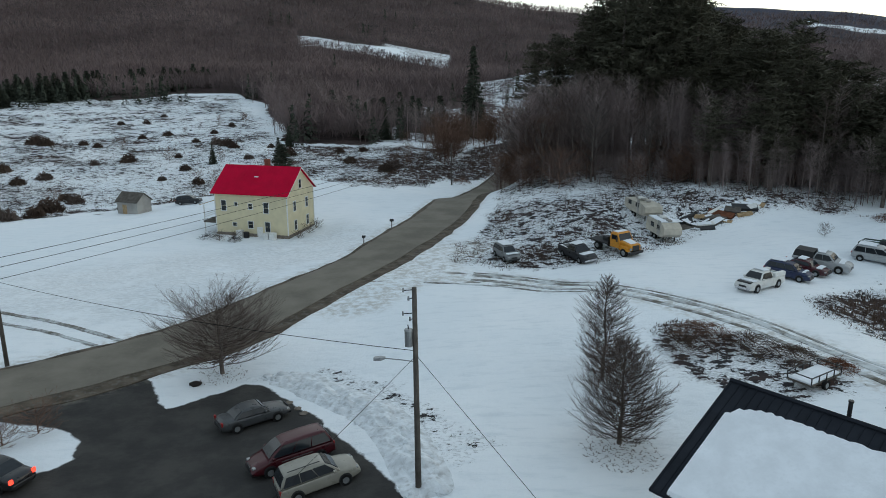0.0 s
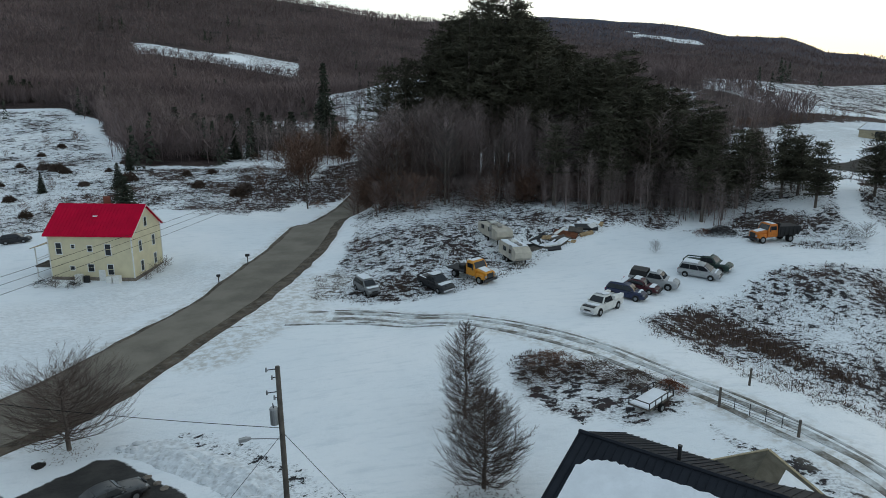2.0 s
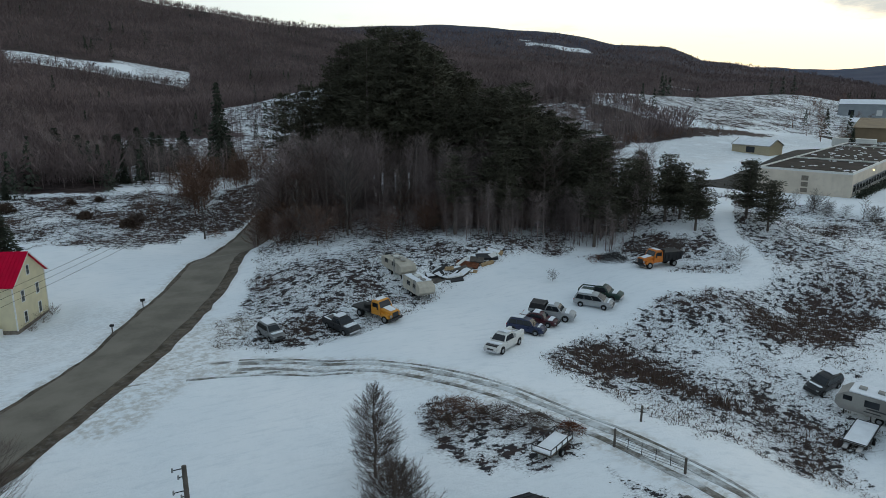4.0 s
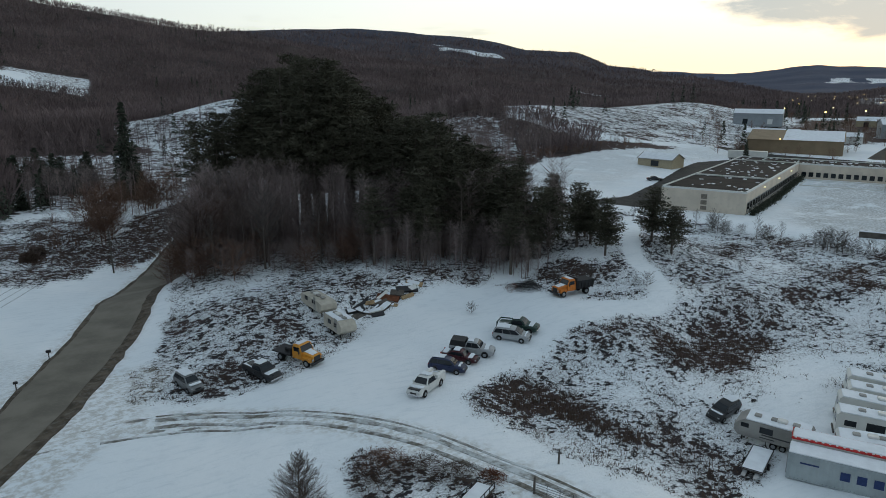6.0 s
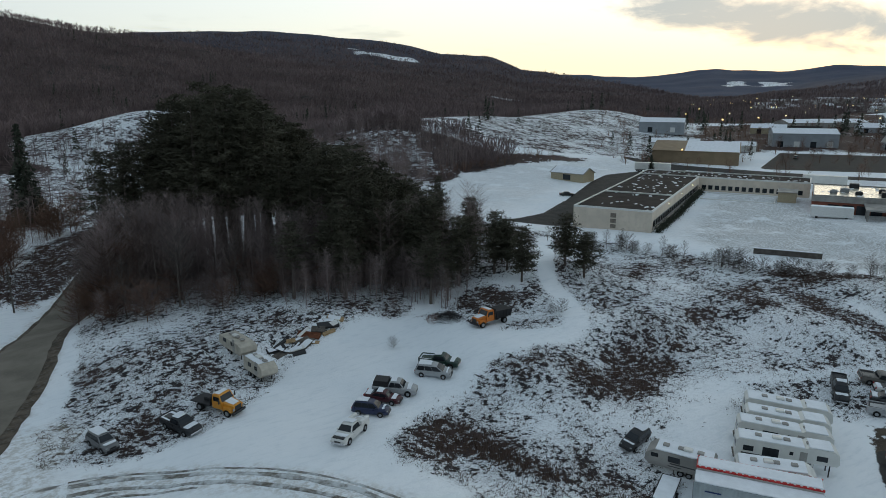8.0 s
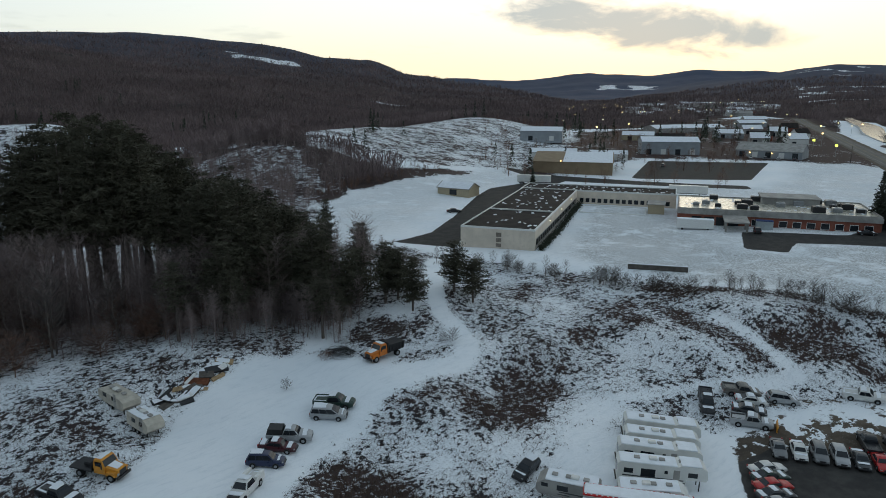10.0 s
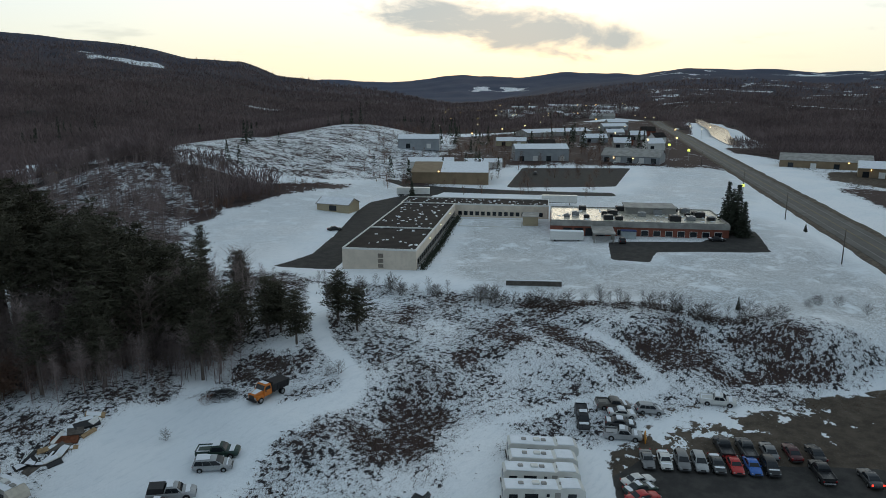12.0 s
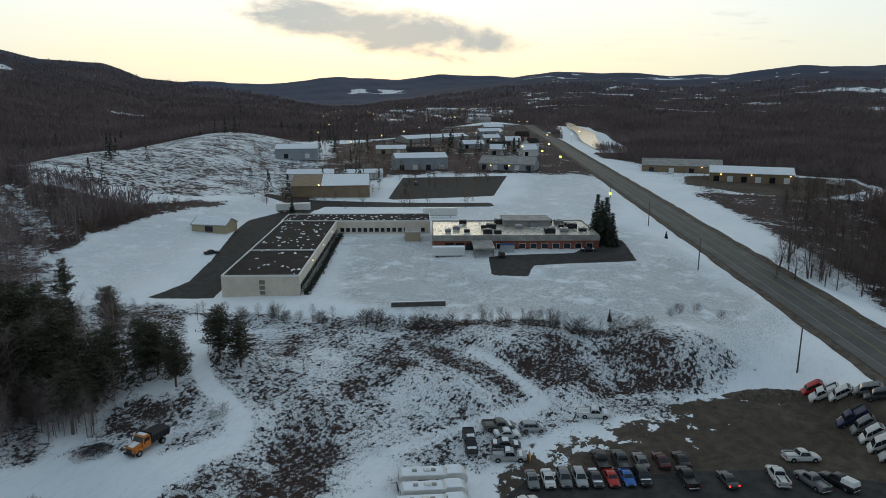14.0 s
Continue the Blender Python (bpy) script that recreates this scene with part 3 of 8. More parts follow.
STANDS = [
    (1.0, 5.0, [(65, 67), (70, 71), (80, 71), (88, 70.5), (96, 69.5), (93, 65), (86, 61), (78, 57), (70, 55), (65, 60)]),
    (0.9, 4.0, [(98, 68), (106, 71), (116, 74), (127, 66), (123, 54), (113, 47), (107, 52), (110, 60), (103, 63)]),
    (0.95, 4.0, [(125, 47), (134, 40), (138, 27), (139, 15), (133, 17), (127, 24), (120, 31), (118, 37)]),
    (0.78, 3.0, [(34, 59.5), (40, 66), (45, 69), (51, 68), (47, 62), (42, 57), (38, 54)]),
    (0.7, 2.0, [(40, 60), (44, 60), (49, 52), (54, 45), (50, 43), (45, 49)]),
    (1.0, 1.2, [(62, 62), (66, 66.5), (80, 69), (97, 68.2), (108, 69), (108, 67), (97, 66), (80, 66.6), (68, 64)]),
    (0.7, 3.0, [(4, 88), (9, 97), (12, 108), (8, 104), (3, 93)]),
    (0.6, 3.0, [(56, 97), (66, 92), (74, 88), (78, 92), (70, 99), (60, 103)]),
]
STUBBLE = [(0.62, 10.0, [(136, 100), (196, 134), (215, 110), (250, 80), (262, 60), (235, 38), (200, 12), (170, -6), (150, 5), (140, 60)]),
           (0.5, 10.0, [(262, 62), (240, 90), (262, 150), (290, 116), (330, 120), (400, 150), (420, 110), (330, 74)]),
           (0.45, 12.0, [(124, 196), (176, 213), (250, 222), (240, 196), (180, 182), (140, 160), (112, 150)]),
           (0.9, 6.0, [(136, 100), (198, 136), (210, 113), (189, 98), (168, 72), (172, 59), (184, 62), (206, 38), (222, 36), (186, 4), (164, 6), (149, 22), (146, 44), (140, 64), (136, 82)]),
           (0.28, 6.0, [(-45, 60), (-28, 62), (-16, 76), (-6, 98), (-14, 104), (-30, 90), (-60, 75)])]
CLEAR = [
    [(104, 140), (112, 172), (124, 194), (149, 207), (180, 213), (181, 224), (175, 234), (173, 250), (168, 272), (180, 300), (225, 385), (300, 412), (460, 475), (560, 470), (640, 420), (760, 400), (980, 480), (1100, 470), (1075, 405), (700, 215), (520, 128), (470, 70), (482, 30), (480, -36), (400, -46), (330, -26), (262, -38), (205, -66), (120, -90), (0, -80), (0, 60), (60, 110), (98, 122)],
    [(-205, 200), (-203, 336), (-183, 340), (-152, 329), (-134, 364), (-105, 366), (-65, 262), (-46, 208), (-23, 205), (-11, 214), (4, 200), (8, 160), (0, 60), (-200, 60)],
    [(12, 345), (40, 330), (80, 335), (112, 372), (122, 430), (98, 462), (70, 442), (34, 418), (8, 392)],
]
GROVE = [(9, 140), (28, 113), (44, 113), (60, 106), (74, 101), (96, 128), (92, 168), (34, 190), (10, 168)]
WOOD_SLOPE = [(104, 160), (122, 197), (149, 211), (172, 222), (170, 246), (164, 272), (150, 300), (110, 300), (66, 250), (80, 180)]
SNOW_FIELDS = [(-11.5, -3.5, 705, 800), (-5.0, 1.0, 690, 845), (26.3, 31.8, 1985, 2120), (55.4, 57.0, 3600, 3900), (57.4, 59.6, 3620, 3850), (62.8, 66.6, 3560, 3760),
               (37.0, 40.5, 1250, 1330), (75, 78, 1900, 1980), (79.5, 81.0, 1790, 1850), (84, 85.5, 1900, 1960), (58.5, 66.0, 1380, 1560), (52, 70, 640, 760),
               (20.5, 23.5, 330, 372), (24.0, 27.5, 500, 620), (28.0, 30.5, 610, 700), (30.6, 32.5, 640, 690)]


POND = smooth_line([(600, 152), (700, 190), (830, 232), (960, 286), (1080, 330)], 12)


def soft_in(x, y, poly, edge):
    return np.clip(poly_sd(x, y, poly) / edge + 0.5, 0, 1)


def wander(x, y, s, seed):
    """Smooth random drift between -1 and 1."""
    out = np.zeros(np.shape(x))
    for k, amp in ((0.32, 0.7), (0.75, 0.45)):
        u, v = x * s * k + seed * 3.7, y * s * k - seed * 5.1
        i, j = np.floor(u), np.floor(v)
        f, g = u - i, v - j
        f, g = f * f * (3 - 2 * f), g * g * (3 - 2 * g)

        def h(a, b):
            q = np.sin(a * 127.1 + b * 311.7 + seed * 17.3) * 43758.5453
            return (q - np.floor(q)) * 2 - 1
        out += amp * ((h(i, j) * (1 - f) + h(i + 1, j) * f) * (1 - g) + (h(i, j + 1) * (1 - f) + h(i + 1, j + 1) * f) * g)
    return out


def brush_at(x, y):
    b = np.zeros(x.shape)
    wx, wy = x + 2.6 * wander(x, y, 0.35, 1.0) + 1.2 * wander(x, y, 1.1, 6.0), y + 2.6 * wander(x, y, 0.33, 4.0) + 1.2 * wander(x, y, 1.2, 9.0)
    for i, (d, edge, poly) in enumerate(BRUSH):
        near = i == 6
        b = np.maximum(b, d * soft_in(x if near else wx, y if near else wy, poly, edge * (1 if near else 1.2)))
    b = np.clip(1.06 * b * (1 + 0.45 * wander(x, y, 0.3, 7.0)), 0, np.where(np.hypot(x, y) < 190, 0.66, 0.86))
    keep = np.clip((line_d(x, y, WOODPATH) - 1.2) / 1.0, 0, 1) * np.clip((line_d(x, y, ROAD) - 4.2) / 1.0, 0, 1)
    keep *= np.clip((line_d(x, y, TRACKROAD) - 1.6) / 1.2, 0, 1)
    keep *= np.clip((line_d(x, y, [(112, 38), (106, 41), (95, 48), (87, 52), (76, 53)]) - 0.3) / 1.6, 0.55, 1)
    keep *= np.clip((line_d(x, y, [(117, 66), (108, 46)]) - 0.4) / 1.2, 0.75, 1)
    stand_ = np.zeros(x.shape)
    for d, edge, poly in STANDS:
        stand_ = np.maximum(stand_, d * soft_in(wx + 3.0 * wander(x, y, 0.25, 21.0), wy + 3.0 * wander(x, y, 0.25, 23.0), poly, edge * 2.0))
    b = np.where(np.hypot(x, y) < 190, b * 0.90, b) + 0.17 * stand_ * np.clip(0.75 + 1.3 * wander(x, y, 0.42, 12.0), 0, 1.6)
    b = np.clip(b, 0, np.where(np.hypot(x, y) < 190, 0.60, 0.86))
    b *= 1 - 0.28 * soft_in(wx, wy, [(49, 57), (54, 63), (62, 62), (66, 56), (80, 54), (84, 49), (76, 49), (62, 50), (58, 44), (54, 47)], 5.0)
    b *= 1 - 0.3 * soft_in(wx, wy, [(35, 52), (40, 56), (48, 45), (44, 40), (38, 43)], 4.0)
    keep *= np.clip((line_d(x, y, [(122, 55), (118.4, 44.4), (114.5, 37)]) - 0.2) / 1.8, 0.4, 1)
    lot = soft_in(x, y, [(-8, 73), (0, 76), (9, 75.2), (21, 77), (29, 83), (36, 91.5), (50, 97), (58, 92), (64, 79), (74, 75), (72, 72), (57, 72.5), (46, 71.5), (34, 62), (27, 55), (15, 66), (2, 71)], 2.0)
    return b * keep * (1 - 0.93 * lot)


def forest_at(x, y):
    r, az = np.hypot(x, y), np.degrees(np.arctan2(x, y))
    f = np.clip((r - 190) / 30, 0, 1)
    for poly in CLEAR:
        f *= 1 - np.clip(poly_sd(x + 10 * wander(x, y, 0.05, 1), y + 10 * wander(x, y, 0.05, 2), poly) / 10 + 0.5, 0, 1)
    for a0, a1, r0, r1 in SNOW_FIELDS:
        aw = az + 0.7 * wander(x, y, 0.03, 3)
        rw = r * (1 + 0.04 * wander(x, y, 0.03, 5))
        inside = np.minimum(np.minimum(aw - a0, a1 - aw) * r / 57.3, np.minimum(rw - r0, r1 - rw))
        f *= 1 - (0.52 if a0 <= -5 else 0.55) * np.clip(inside / 14 + 0.5, 0, 1)
    speckle = np.clip((wander(x, y, 0.05, 4.0) - 0.34) * 6, 0, 1) * np.clip((az - 66) / 4, 0, 1) * np.clip((r - 1300) / 200, 0, 1)
    f *= 1 - 0.56 * speckle
    f *= np.clip((line_d(x, y, POND) - 22) / 10, 0, 1)
    open_wood = np.clip((az + 6.5) / 1.5, 0, 1) * np.clip((14 - az) / 1.5, 0, 1) * np.clip((350 - r) / 20, 0, 1)
    f *= 1 - 0.5 * open_wood
    f *= 1 - 0.50 * soft_in(x, y, WOOD_SLOPE, 10.0)
    f = np.maximum(f, 0.45 * soft_in(x, y, GROVE, 6.0))
    return f


def build_ground():
    az = np.radians(np.concatenate([np.arange(-180, -42, 6.0), np.arange(-42, 106, 0.36), np.arange(106, 180, 6.0)]))
    rad = np.concatenate([[0.0], np.geomspace(12, 4850, 500)])
    A, R = np.meshgrid(az, rad)
    X, Y = R * np.sin(A), R * np.cos(A)
    Z = np.stack([land(X[i], Y[i]) for i in range(len(rad))])
    n, m = len(rad), len(az)
    verts = np.stack([X, Y, Z], -1).reshape(-1, 3)
    i, j = np.meshgrid(np.arange(n - 1), np.arange(m), indexing="ij")
    a, b = i * m + j, i * m + (j + 1) % m
    quads = np.stack([a + m, b + m, b, a], -1).reshape(-1, 4)
    me = bpy.data.meshes.new("ground")
    me.from_pydata(verts.tolist(), [], quads.tolist())
    x, y = verts[:, 0], verts[:, 1]
    r = np.hypot(x, y)
    asph = np.full(x.shape, -9.0)
    for poly in (LOT_NEAR, LOT_SCHOOL, LOT_BACK, LOT_BROWN, DRIVE, LOT_CARS):
        asph = np.maximum(asph, poly_sd(x, y, poly))
    island = [(-25.7, 41.8), (-23.3, 40.3), (-22.7, 38), (-23.3, 37), (-30, 33), (-37, 37), (-32, 43)]
    asph = np.minimum(asph, -poly_sd(x, y, island))
    grav = np.maximum(poly_sd(x, y, GRAVEL) , poly_sd(x, y, YARD_RIGHT))
    grav = np.where(r < 200, np.minimum(grav, line_d(x, y, [(86, 41), (97, 37), (106, 32), (117, 24), (122, 19)]) / 3.2 - 0.75), grav)
    track = np.full(x.shape, -9.0)
    for d in (-0.85, 0.85, 0.3):
        track = np.maximum(track, (-0.08 if d != 0.3 else -0.25) - line_d(x, y, offset_line(TRACKROAD, d)))
    for pts in ([(-46, 66.5), (-36, 61.5), (-27, 56.5)], [(-45, 63.5), (-36, 59.3), (-28.5, 55.3)], [(-72, 118), (-56, 121), (-46, 123.5)],
                [(-12, 74.5), (0, 75), (9, 73)], [(-10, 71.5), (2, 71.5), (8, 69.5)], [(20, 63), (28, 66), (36, 76), (44, 84)]):
        track = np.maximum(track, 0.3 - line_d(x, y, pts) - (0.35 if pts[0][0] == 20 else 0))
    slush = np.maximum(2.6 - line_d(x, y, TRACKROAD), 2.2 - np.abs(line_d(x, y, ROAD) - 4.3))
    slush = np.maximum(slush, 5.5 - line_d(x, y, [(-9, 66), (-4, 75), (2, 86)]))
    slush = np.maximum(slush, 3.6 - line_d(x, y, TRACKROAD))
    stub = np.zeros(x.shape)
    for d, edge, poly in STUBBLE:
        stub = np.maximum(stub, d * soft_in(x, y, poly, edge))
    # far: strength of the painted blue haze, from 1500 to 3000 m
    zones = (("asphalt", np.clip(asph, -9, 9)), ("gravel", np.clip(grav, -9, 9)), ("track", np.clip(track, -3, 3)), ("slush", np.clip(slush, -6, 4)),
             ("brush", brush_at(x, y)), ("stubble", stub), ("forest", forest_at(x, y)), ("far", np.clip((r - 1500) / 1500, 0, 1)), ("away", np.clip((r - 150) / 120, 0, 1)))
    for name, val in zones:
        at = me.attributes.new(name, "FLOAT", "POINT")
        at.data.foreach_set("value", val.astype(np.float32))
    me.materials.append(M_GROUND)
    me.polygons.foreach_set("use_smooth", [True] * len(quads))
    tagged(new("ground", me), "snow-covered ground with brown weeds, mud and wooded hills", "ground", kind="structure")


build_ground()


def strip(name, line, left, right, lift, material, label, category="road", jag=0.0, seed=1, parent=None, crown=0.0):
    """A ribbon along a plan line, lying on the land, with a small thickness."""
    rng = random.Random(seed)
    g = Geo()
    n_across = 5
    tl = np.gradient(line, axis=0)
    tl /= np.linalg.norm(tl, axis=1)[:, None]
    rings = []
    for (x, y), (tx, ty) in zip(line, tl):
        a, b = left + rng.uniform(-jag, jag), right + rng.uniform(-jag, jag)
        ring = []
        for q in range(n_across):
            d = a + (b - a) * q / (n_across - 1)
            px, py = x - ty * d, y + tx * d
            ring.append((px, py, hz(px, py) + lift + crown * (1 - abs(2 * q / (n_across - 1) - 1))))
        ring += [(p[0], p[1], p[2] - 0.4) for p in (ring[-1], ring[0])]
        rings.append(ring)
    g.loft(rings)
    if parent is not None:
        return part(name, g, material, parent, label)
    return solid(name, g, material, Matrix(), label, category, kind="structure")


road = strip("road", ROAD, 3.6, -3.6, 0.13, M_ROAD, "worn grey-brown asphalt country road", jag=0.15, crown=0.03)
strip("road_shoulder", offset_line(ROAD, -4.1), 1.1, -1.1, 0.075, M_GRIT, "dark gritty shoulder of slush along the road", "shoulder", jag=0.25, seed=3)
strip("road_shoulder", offset_line(ROAD, 3.75), 0.5, -0.5, 0.075, M_GRIT, "dark gritty shoulder of slush along the road", "shoulder", jag=0.2, seed=4)
hway = strip("highway", HIGHWAY, 6.3, -6.3, 0.22, M_HWAY, "straight two-lane highway with wide paved shoulders", crown=0.05)
for d in (0.15, -0.2):
    strip("centre_line", offset_line(HIGHWAY, d), 0.09, -0.09, 0.29, M_LINE, "faded yellow centre line", parent=hway)
for d in (3.6, -3.6):
    strip("edge_line", offset_line(HIGHWAY, d), 0.13, -0.13, 0.27, M_LINEW, "white edge line", parent=hway)
for d in (5.0, -5.0):
    strip("paved_shoulder", offset_line(HIGHWAY, d), 1.2, -1.2, 0.255, M_HSHOULDER, "paler salt-dried paved shoulder", parent=hway)
strip("road_shoulder", offset_line(HIGHWAY, 7.0), 1.6, -1.6, 0.16, M_GRIT, "gritty gravel shoulder of the highway", "shoulder", jag=0.4, seed=5)
strip("road_shoulder", offset_line(HIGHWAY, -7.3), 2.0, -2.0, 0.16, M_GRIT, "gritty gravel shoulder of the highway", "shoulder", jag=0.5, seed=6)
for d, w, sd in ((-0.95, 0.30, 11), (0.80, 0.36, 12), (1.75, 0.14, 13)):
    strip("wheel_track", offset_line(TRACKROAD, d)[5:], w, -w, 0.05, M_MUD, "dark muddy wheel track through the snow", "track", jag=w * 0.5, seed=sd)
for pts, w in (([(-2, 71.0), (7, 69.2), (14, 64.6)], 0.14), ([(-46, 66.5), (-36, 61.5), (-27, 56.5)], 0.22), ([(-45, 63.5), (-36, 59.3), (-28.5, 55.3)], 0.16)):
    strip("wheel_track", smooth_line(pts, 1.0), w, -w, 0.05, M_MUD, "dark muddy wheel track through the snow", "track", jag=0.08, seed=15)



# ---- trees and brush ----
def twig_tree(seed, h, width, shape, limbs, twigs, tips, r0, lean=0.0, first=0.12, up=0.5, fat=0.007, limb=0.36):
    """A bare tree: a trunk mesh and a mesh of limbs and twigs. shape(u) gives the reach of limbs at height u."""
    rng = random.Random(seed)
    trunk, crown = Geo(), Geo()
    pts = [Vector((0, 0, -0.15))]
    for i in range(6):
        u = (i + 1) / 6
        pts.append(Vector((lean * u * h + rng.uniform(-0.02, 0.02) * h * (1 - u), rng.uniform(-0.02, 0.02) * h, h * u * 0.97)))
    for i in range(6):
        trunk.tube(pts[i], pts[i + 1], r0 * (1 - i / 6.3), r0 * (1 - (i + 1) / 6.3), 6, caps=False)

    def at(u):
        k = min(5, int(u * 6))
        return pts[k].lerp(pts[k + 1], u * 6 - k)

    for i in range(limbs):
        u = first + (0.98 - first) * (i + rng.random()) / limbs
        a = i * 2.4 + rng.uniform(-0.5, 0.5)
        reach = width * shape(u) * rng.uniform(0.75, 1.1)
        rise = reach * up * rng.uniform(0.7, 1.3) * (0.45 + 0.9 * u) + 0.1
        p0 = at(u)
        mid = p0 + Vector((math.cos(a) * reach * 0.5, math.sin(a) * reach * 0.5, rise * 0.32))
        end = p0 + Vector((math.cos(a) * reach, math.sin(a) * reach, rise))
        rl = max(0.008 + fat, r0 * limb * (1 - 0.75 * u))
        crown.tube(p0, mid, rl, rl * 0.7, 4, caps=False)
        crown.tube(mid, end, rl * 0.7, rl * 0.2, 3, caps=False)
        for j in range(twigs):
            s = 0.2 + 0.8 * (j + rng.random()) / twigs
            q = p0.lerp(mid, s * 2) if s < 0.5 else mid.lerp(end, s * 2 - 1)
            b = a + rng.choice((-1, 1)) * rng.uniform(0.3, 1.1)
            ln = reach * rng.uniform(0.22, 0.42)
            e = q + Vector((math.cos(b) * ln, math.sin(b) * ln, ln * rng.uniform(0.25, 0.95) * (0.6 + up)))
            crown.tube(q, e, max(fat, rl * 0.42), max(fat * 0.6, rl * 0.14), 3, caps=False)
            for k in range(tips):
                w = q.lerp(e, rng.uniform(0.3, 0.95))
                c = b + rng.uniform(-1.2, 1.2)
                l2 = ln * rng.uniform(0.3, 0.55)
                e2 = w + Vector((math.cos(c) * l2, math.sin(c) * l2, l2 * rng.uniform(0.2, 1.0)))
                d = (e2 - w).cross(Vector((0, 0, 1))).normalized() * max(fat, rl * 0.16)
                crown.add([tuple(w - d), tuple(w + d), tuple(e2)], [(0, 1, 2)])
    return trunk, crown


ROUND = lambda u: max(0.12, math.sin(math.pi * (0.2 + 0.78 * u)) ** 0.7)
TALL = lambda u: max(0.06, 1.0 - abs(u - 0.55) * 1.5)


def bare_tree(x, y, geo, m_bark, m_twig, label, name="bare_tree", turn=0.0, size=1.0, group=""):
    ob = thing(name, Matrix.Translation((x, y, hz(x, y))) @ pose(0, 0, 0, 0, 0, turn) @ Matrix.Scale(size, 4), label, "tree", group)
    part("trunk", geo[0], m_bark, ob, smooth=True)
    part("crown", geo[1], m_twig, ob)
    return ob


bare_tree(10.5, 37.0, twig_tree(11, 6.4, 2.55, lambda u: max(0.06, math.sin(math.pi * (0.26 + 0.70 * u)) ** 0.9 * (1.12 - 0.55 * u)), 170, 16, 11, 0.15, first=0.05, up=0.62, fat=0.0055, limb=0.2), M_BARK, M_TWIGL, "small bare ornamental tree with upswept grey-brown limbs on the snowy lawn", size=1.05)
bare_tree(11.5, 46.0, twig_tree(12, 7.9, 2.15, lambda u: max(0.05, math.sin(math.pi * (0.20 + 0.77 * u)) ** 0.8 * (1.05 - 0.5 * u)), 160, 16, 11, 0.14, first=0.05, up=0.62, fat=0.0055, limb=0.2), M_BARK, M_TWIGL, "taller slender bare ornamental tree with fine grey twigs on the lawn", turn=40)
bare_tree(-17.4, 50.6, twig_tree(13, 5.9, 4.4, ROUND, 120, 14, 10, 0.2, first=0.12, up=0.5, fat=0.006, limb=0.22), M_BARK, M_TWIG, "low spreading bare crab-apple tree beside the road")

# red-brown shrub on the snowy island of the car park
for x, y, s, sd in ((-26.6, 41.2, 1.0, 1), (-28.0, 39.6, 0.8, 2)):
    g = twig_tree(30 + sd, 1.7 * s, 1.9 * s, ROUND, 40, 8, 5, 0.05, first=0.02, up=0.5)
    bare_tree(x, y, g, M_TWIGR, M_TWIGR, "low red-brown bare shrub on a snowy island", "shrub")


def pine_mesh(seed, h, r, bare, droop=0.1, top=0.15, tuft=0.75, whorls=24, per=6, taper=0.75):
    """A pine: a trunk with stubs, and a crown of needle tufts in uneven whorls."""
    rng = random.Random(seed)
    trunk, crown = Geo(), Geo()
    bend = rng.uniform(-0.03, 0.03) * h
    mid = (bend, -bend * 0.5, h * 0.55)
    trunk.tube((0, 0, -0.4), mid, h * 0.013 + 0.06, h * 0.008 + 0.03, 7, caps=False)
    trunk.tube(mid, (bend * 0.6, 0, h), h * 0.008 + 0.03, 0.02, 6, caps=False)
    for i in range(16):
        z = h * (0.08 + (bare + 0.12) * rng.random())
        a = rng.random() * 6.28
        l = r * rng.uniform(0.15, 0.5)
        trunk.tube((bend * z / h, 0, z), (math.cos(a) * l, math.sin(a) * l, z + rng.uniform(-0.3, 0.3) * l), 0.035, 0.01, 3, caps=False)
    for w in range(whorls):
        u = (w + rng.random() * 0.8) / whorls
        z = h * (bare + (1 - bare) * u)
        prof = max(top, (1 - u) ** taper * (0.55 + 0.45 * min(1, u * 4)))
        for b in range(per):
            if rng.random() < 0.14:
                continue
            a = w * 1.1 + 6.283 * b / per + rng.uniform(-0.4, 0.4)
            l = r * prof * rng.uniform(0.55, 1.15)
            tip = rng.uniform(-droop, droop * 2.2) * l
            n = max(2, int(l / (tuft * 0.62)))
            for k in range(n):
                s = (k + 0.6) / n
                cx, cy, cz = math.cos(a) * l * s + bend * 0.7, math.sin(a) * l * s, z + tip * s
                for q in range(9):
                    c = Vector((cx, cy, cz)) + Vector((rng.gauss(0, 0.38), rng.gauss(0, 0.38), rng.gauss(0, 0.2))) * tuft
                    d1 = Vector((math.cos(a) * 0.7 + rng.gauss(0, 0.8), math.sin(a) * 0.7 + rng.gauss(0, 0.8), rng.gauss(0.3, 0.5))).normalized() * tuft * rng.uniform(0.26, 0.55)
                    d2 = d1.cross(Vector((rng.gauss(0, 1), rng.gauss(0, 1), rng.gauss(0, 1)))).normalized() * tuft * rng.uniform(0.08, 0.17)
                    crown.add([tuple(c - d1 - d2 * 0.5), tuple(c + d2 - d1 * 0.1), tuple(c + d1)], [(0, 1, 2)])
    return trunk.mesh("trunk", [M_BARK], True), crown.mesh("crown", [M_PINE])


def plant(meshes, x, y, size, turn, name, label, category, group="", wide=1.0, dz=0.0):
    ob = thing(name, Matrix.Translation((x, y, hz(x, y) + dz)) @ pose(0, 0, 0, 0, 0, turn) @ Matrix.Diagonal((size * wide, size * wide, size, 1)), label, category, group)
    for me, nm in zip(meshes, ("trunk", "crown")):
        o = new(nm, me)
        o.parent = ob
    return ob


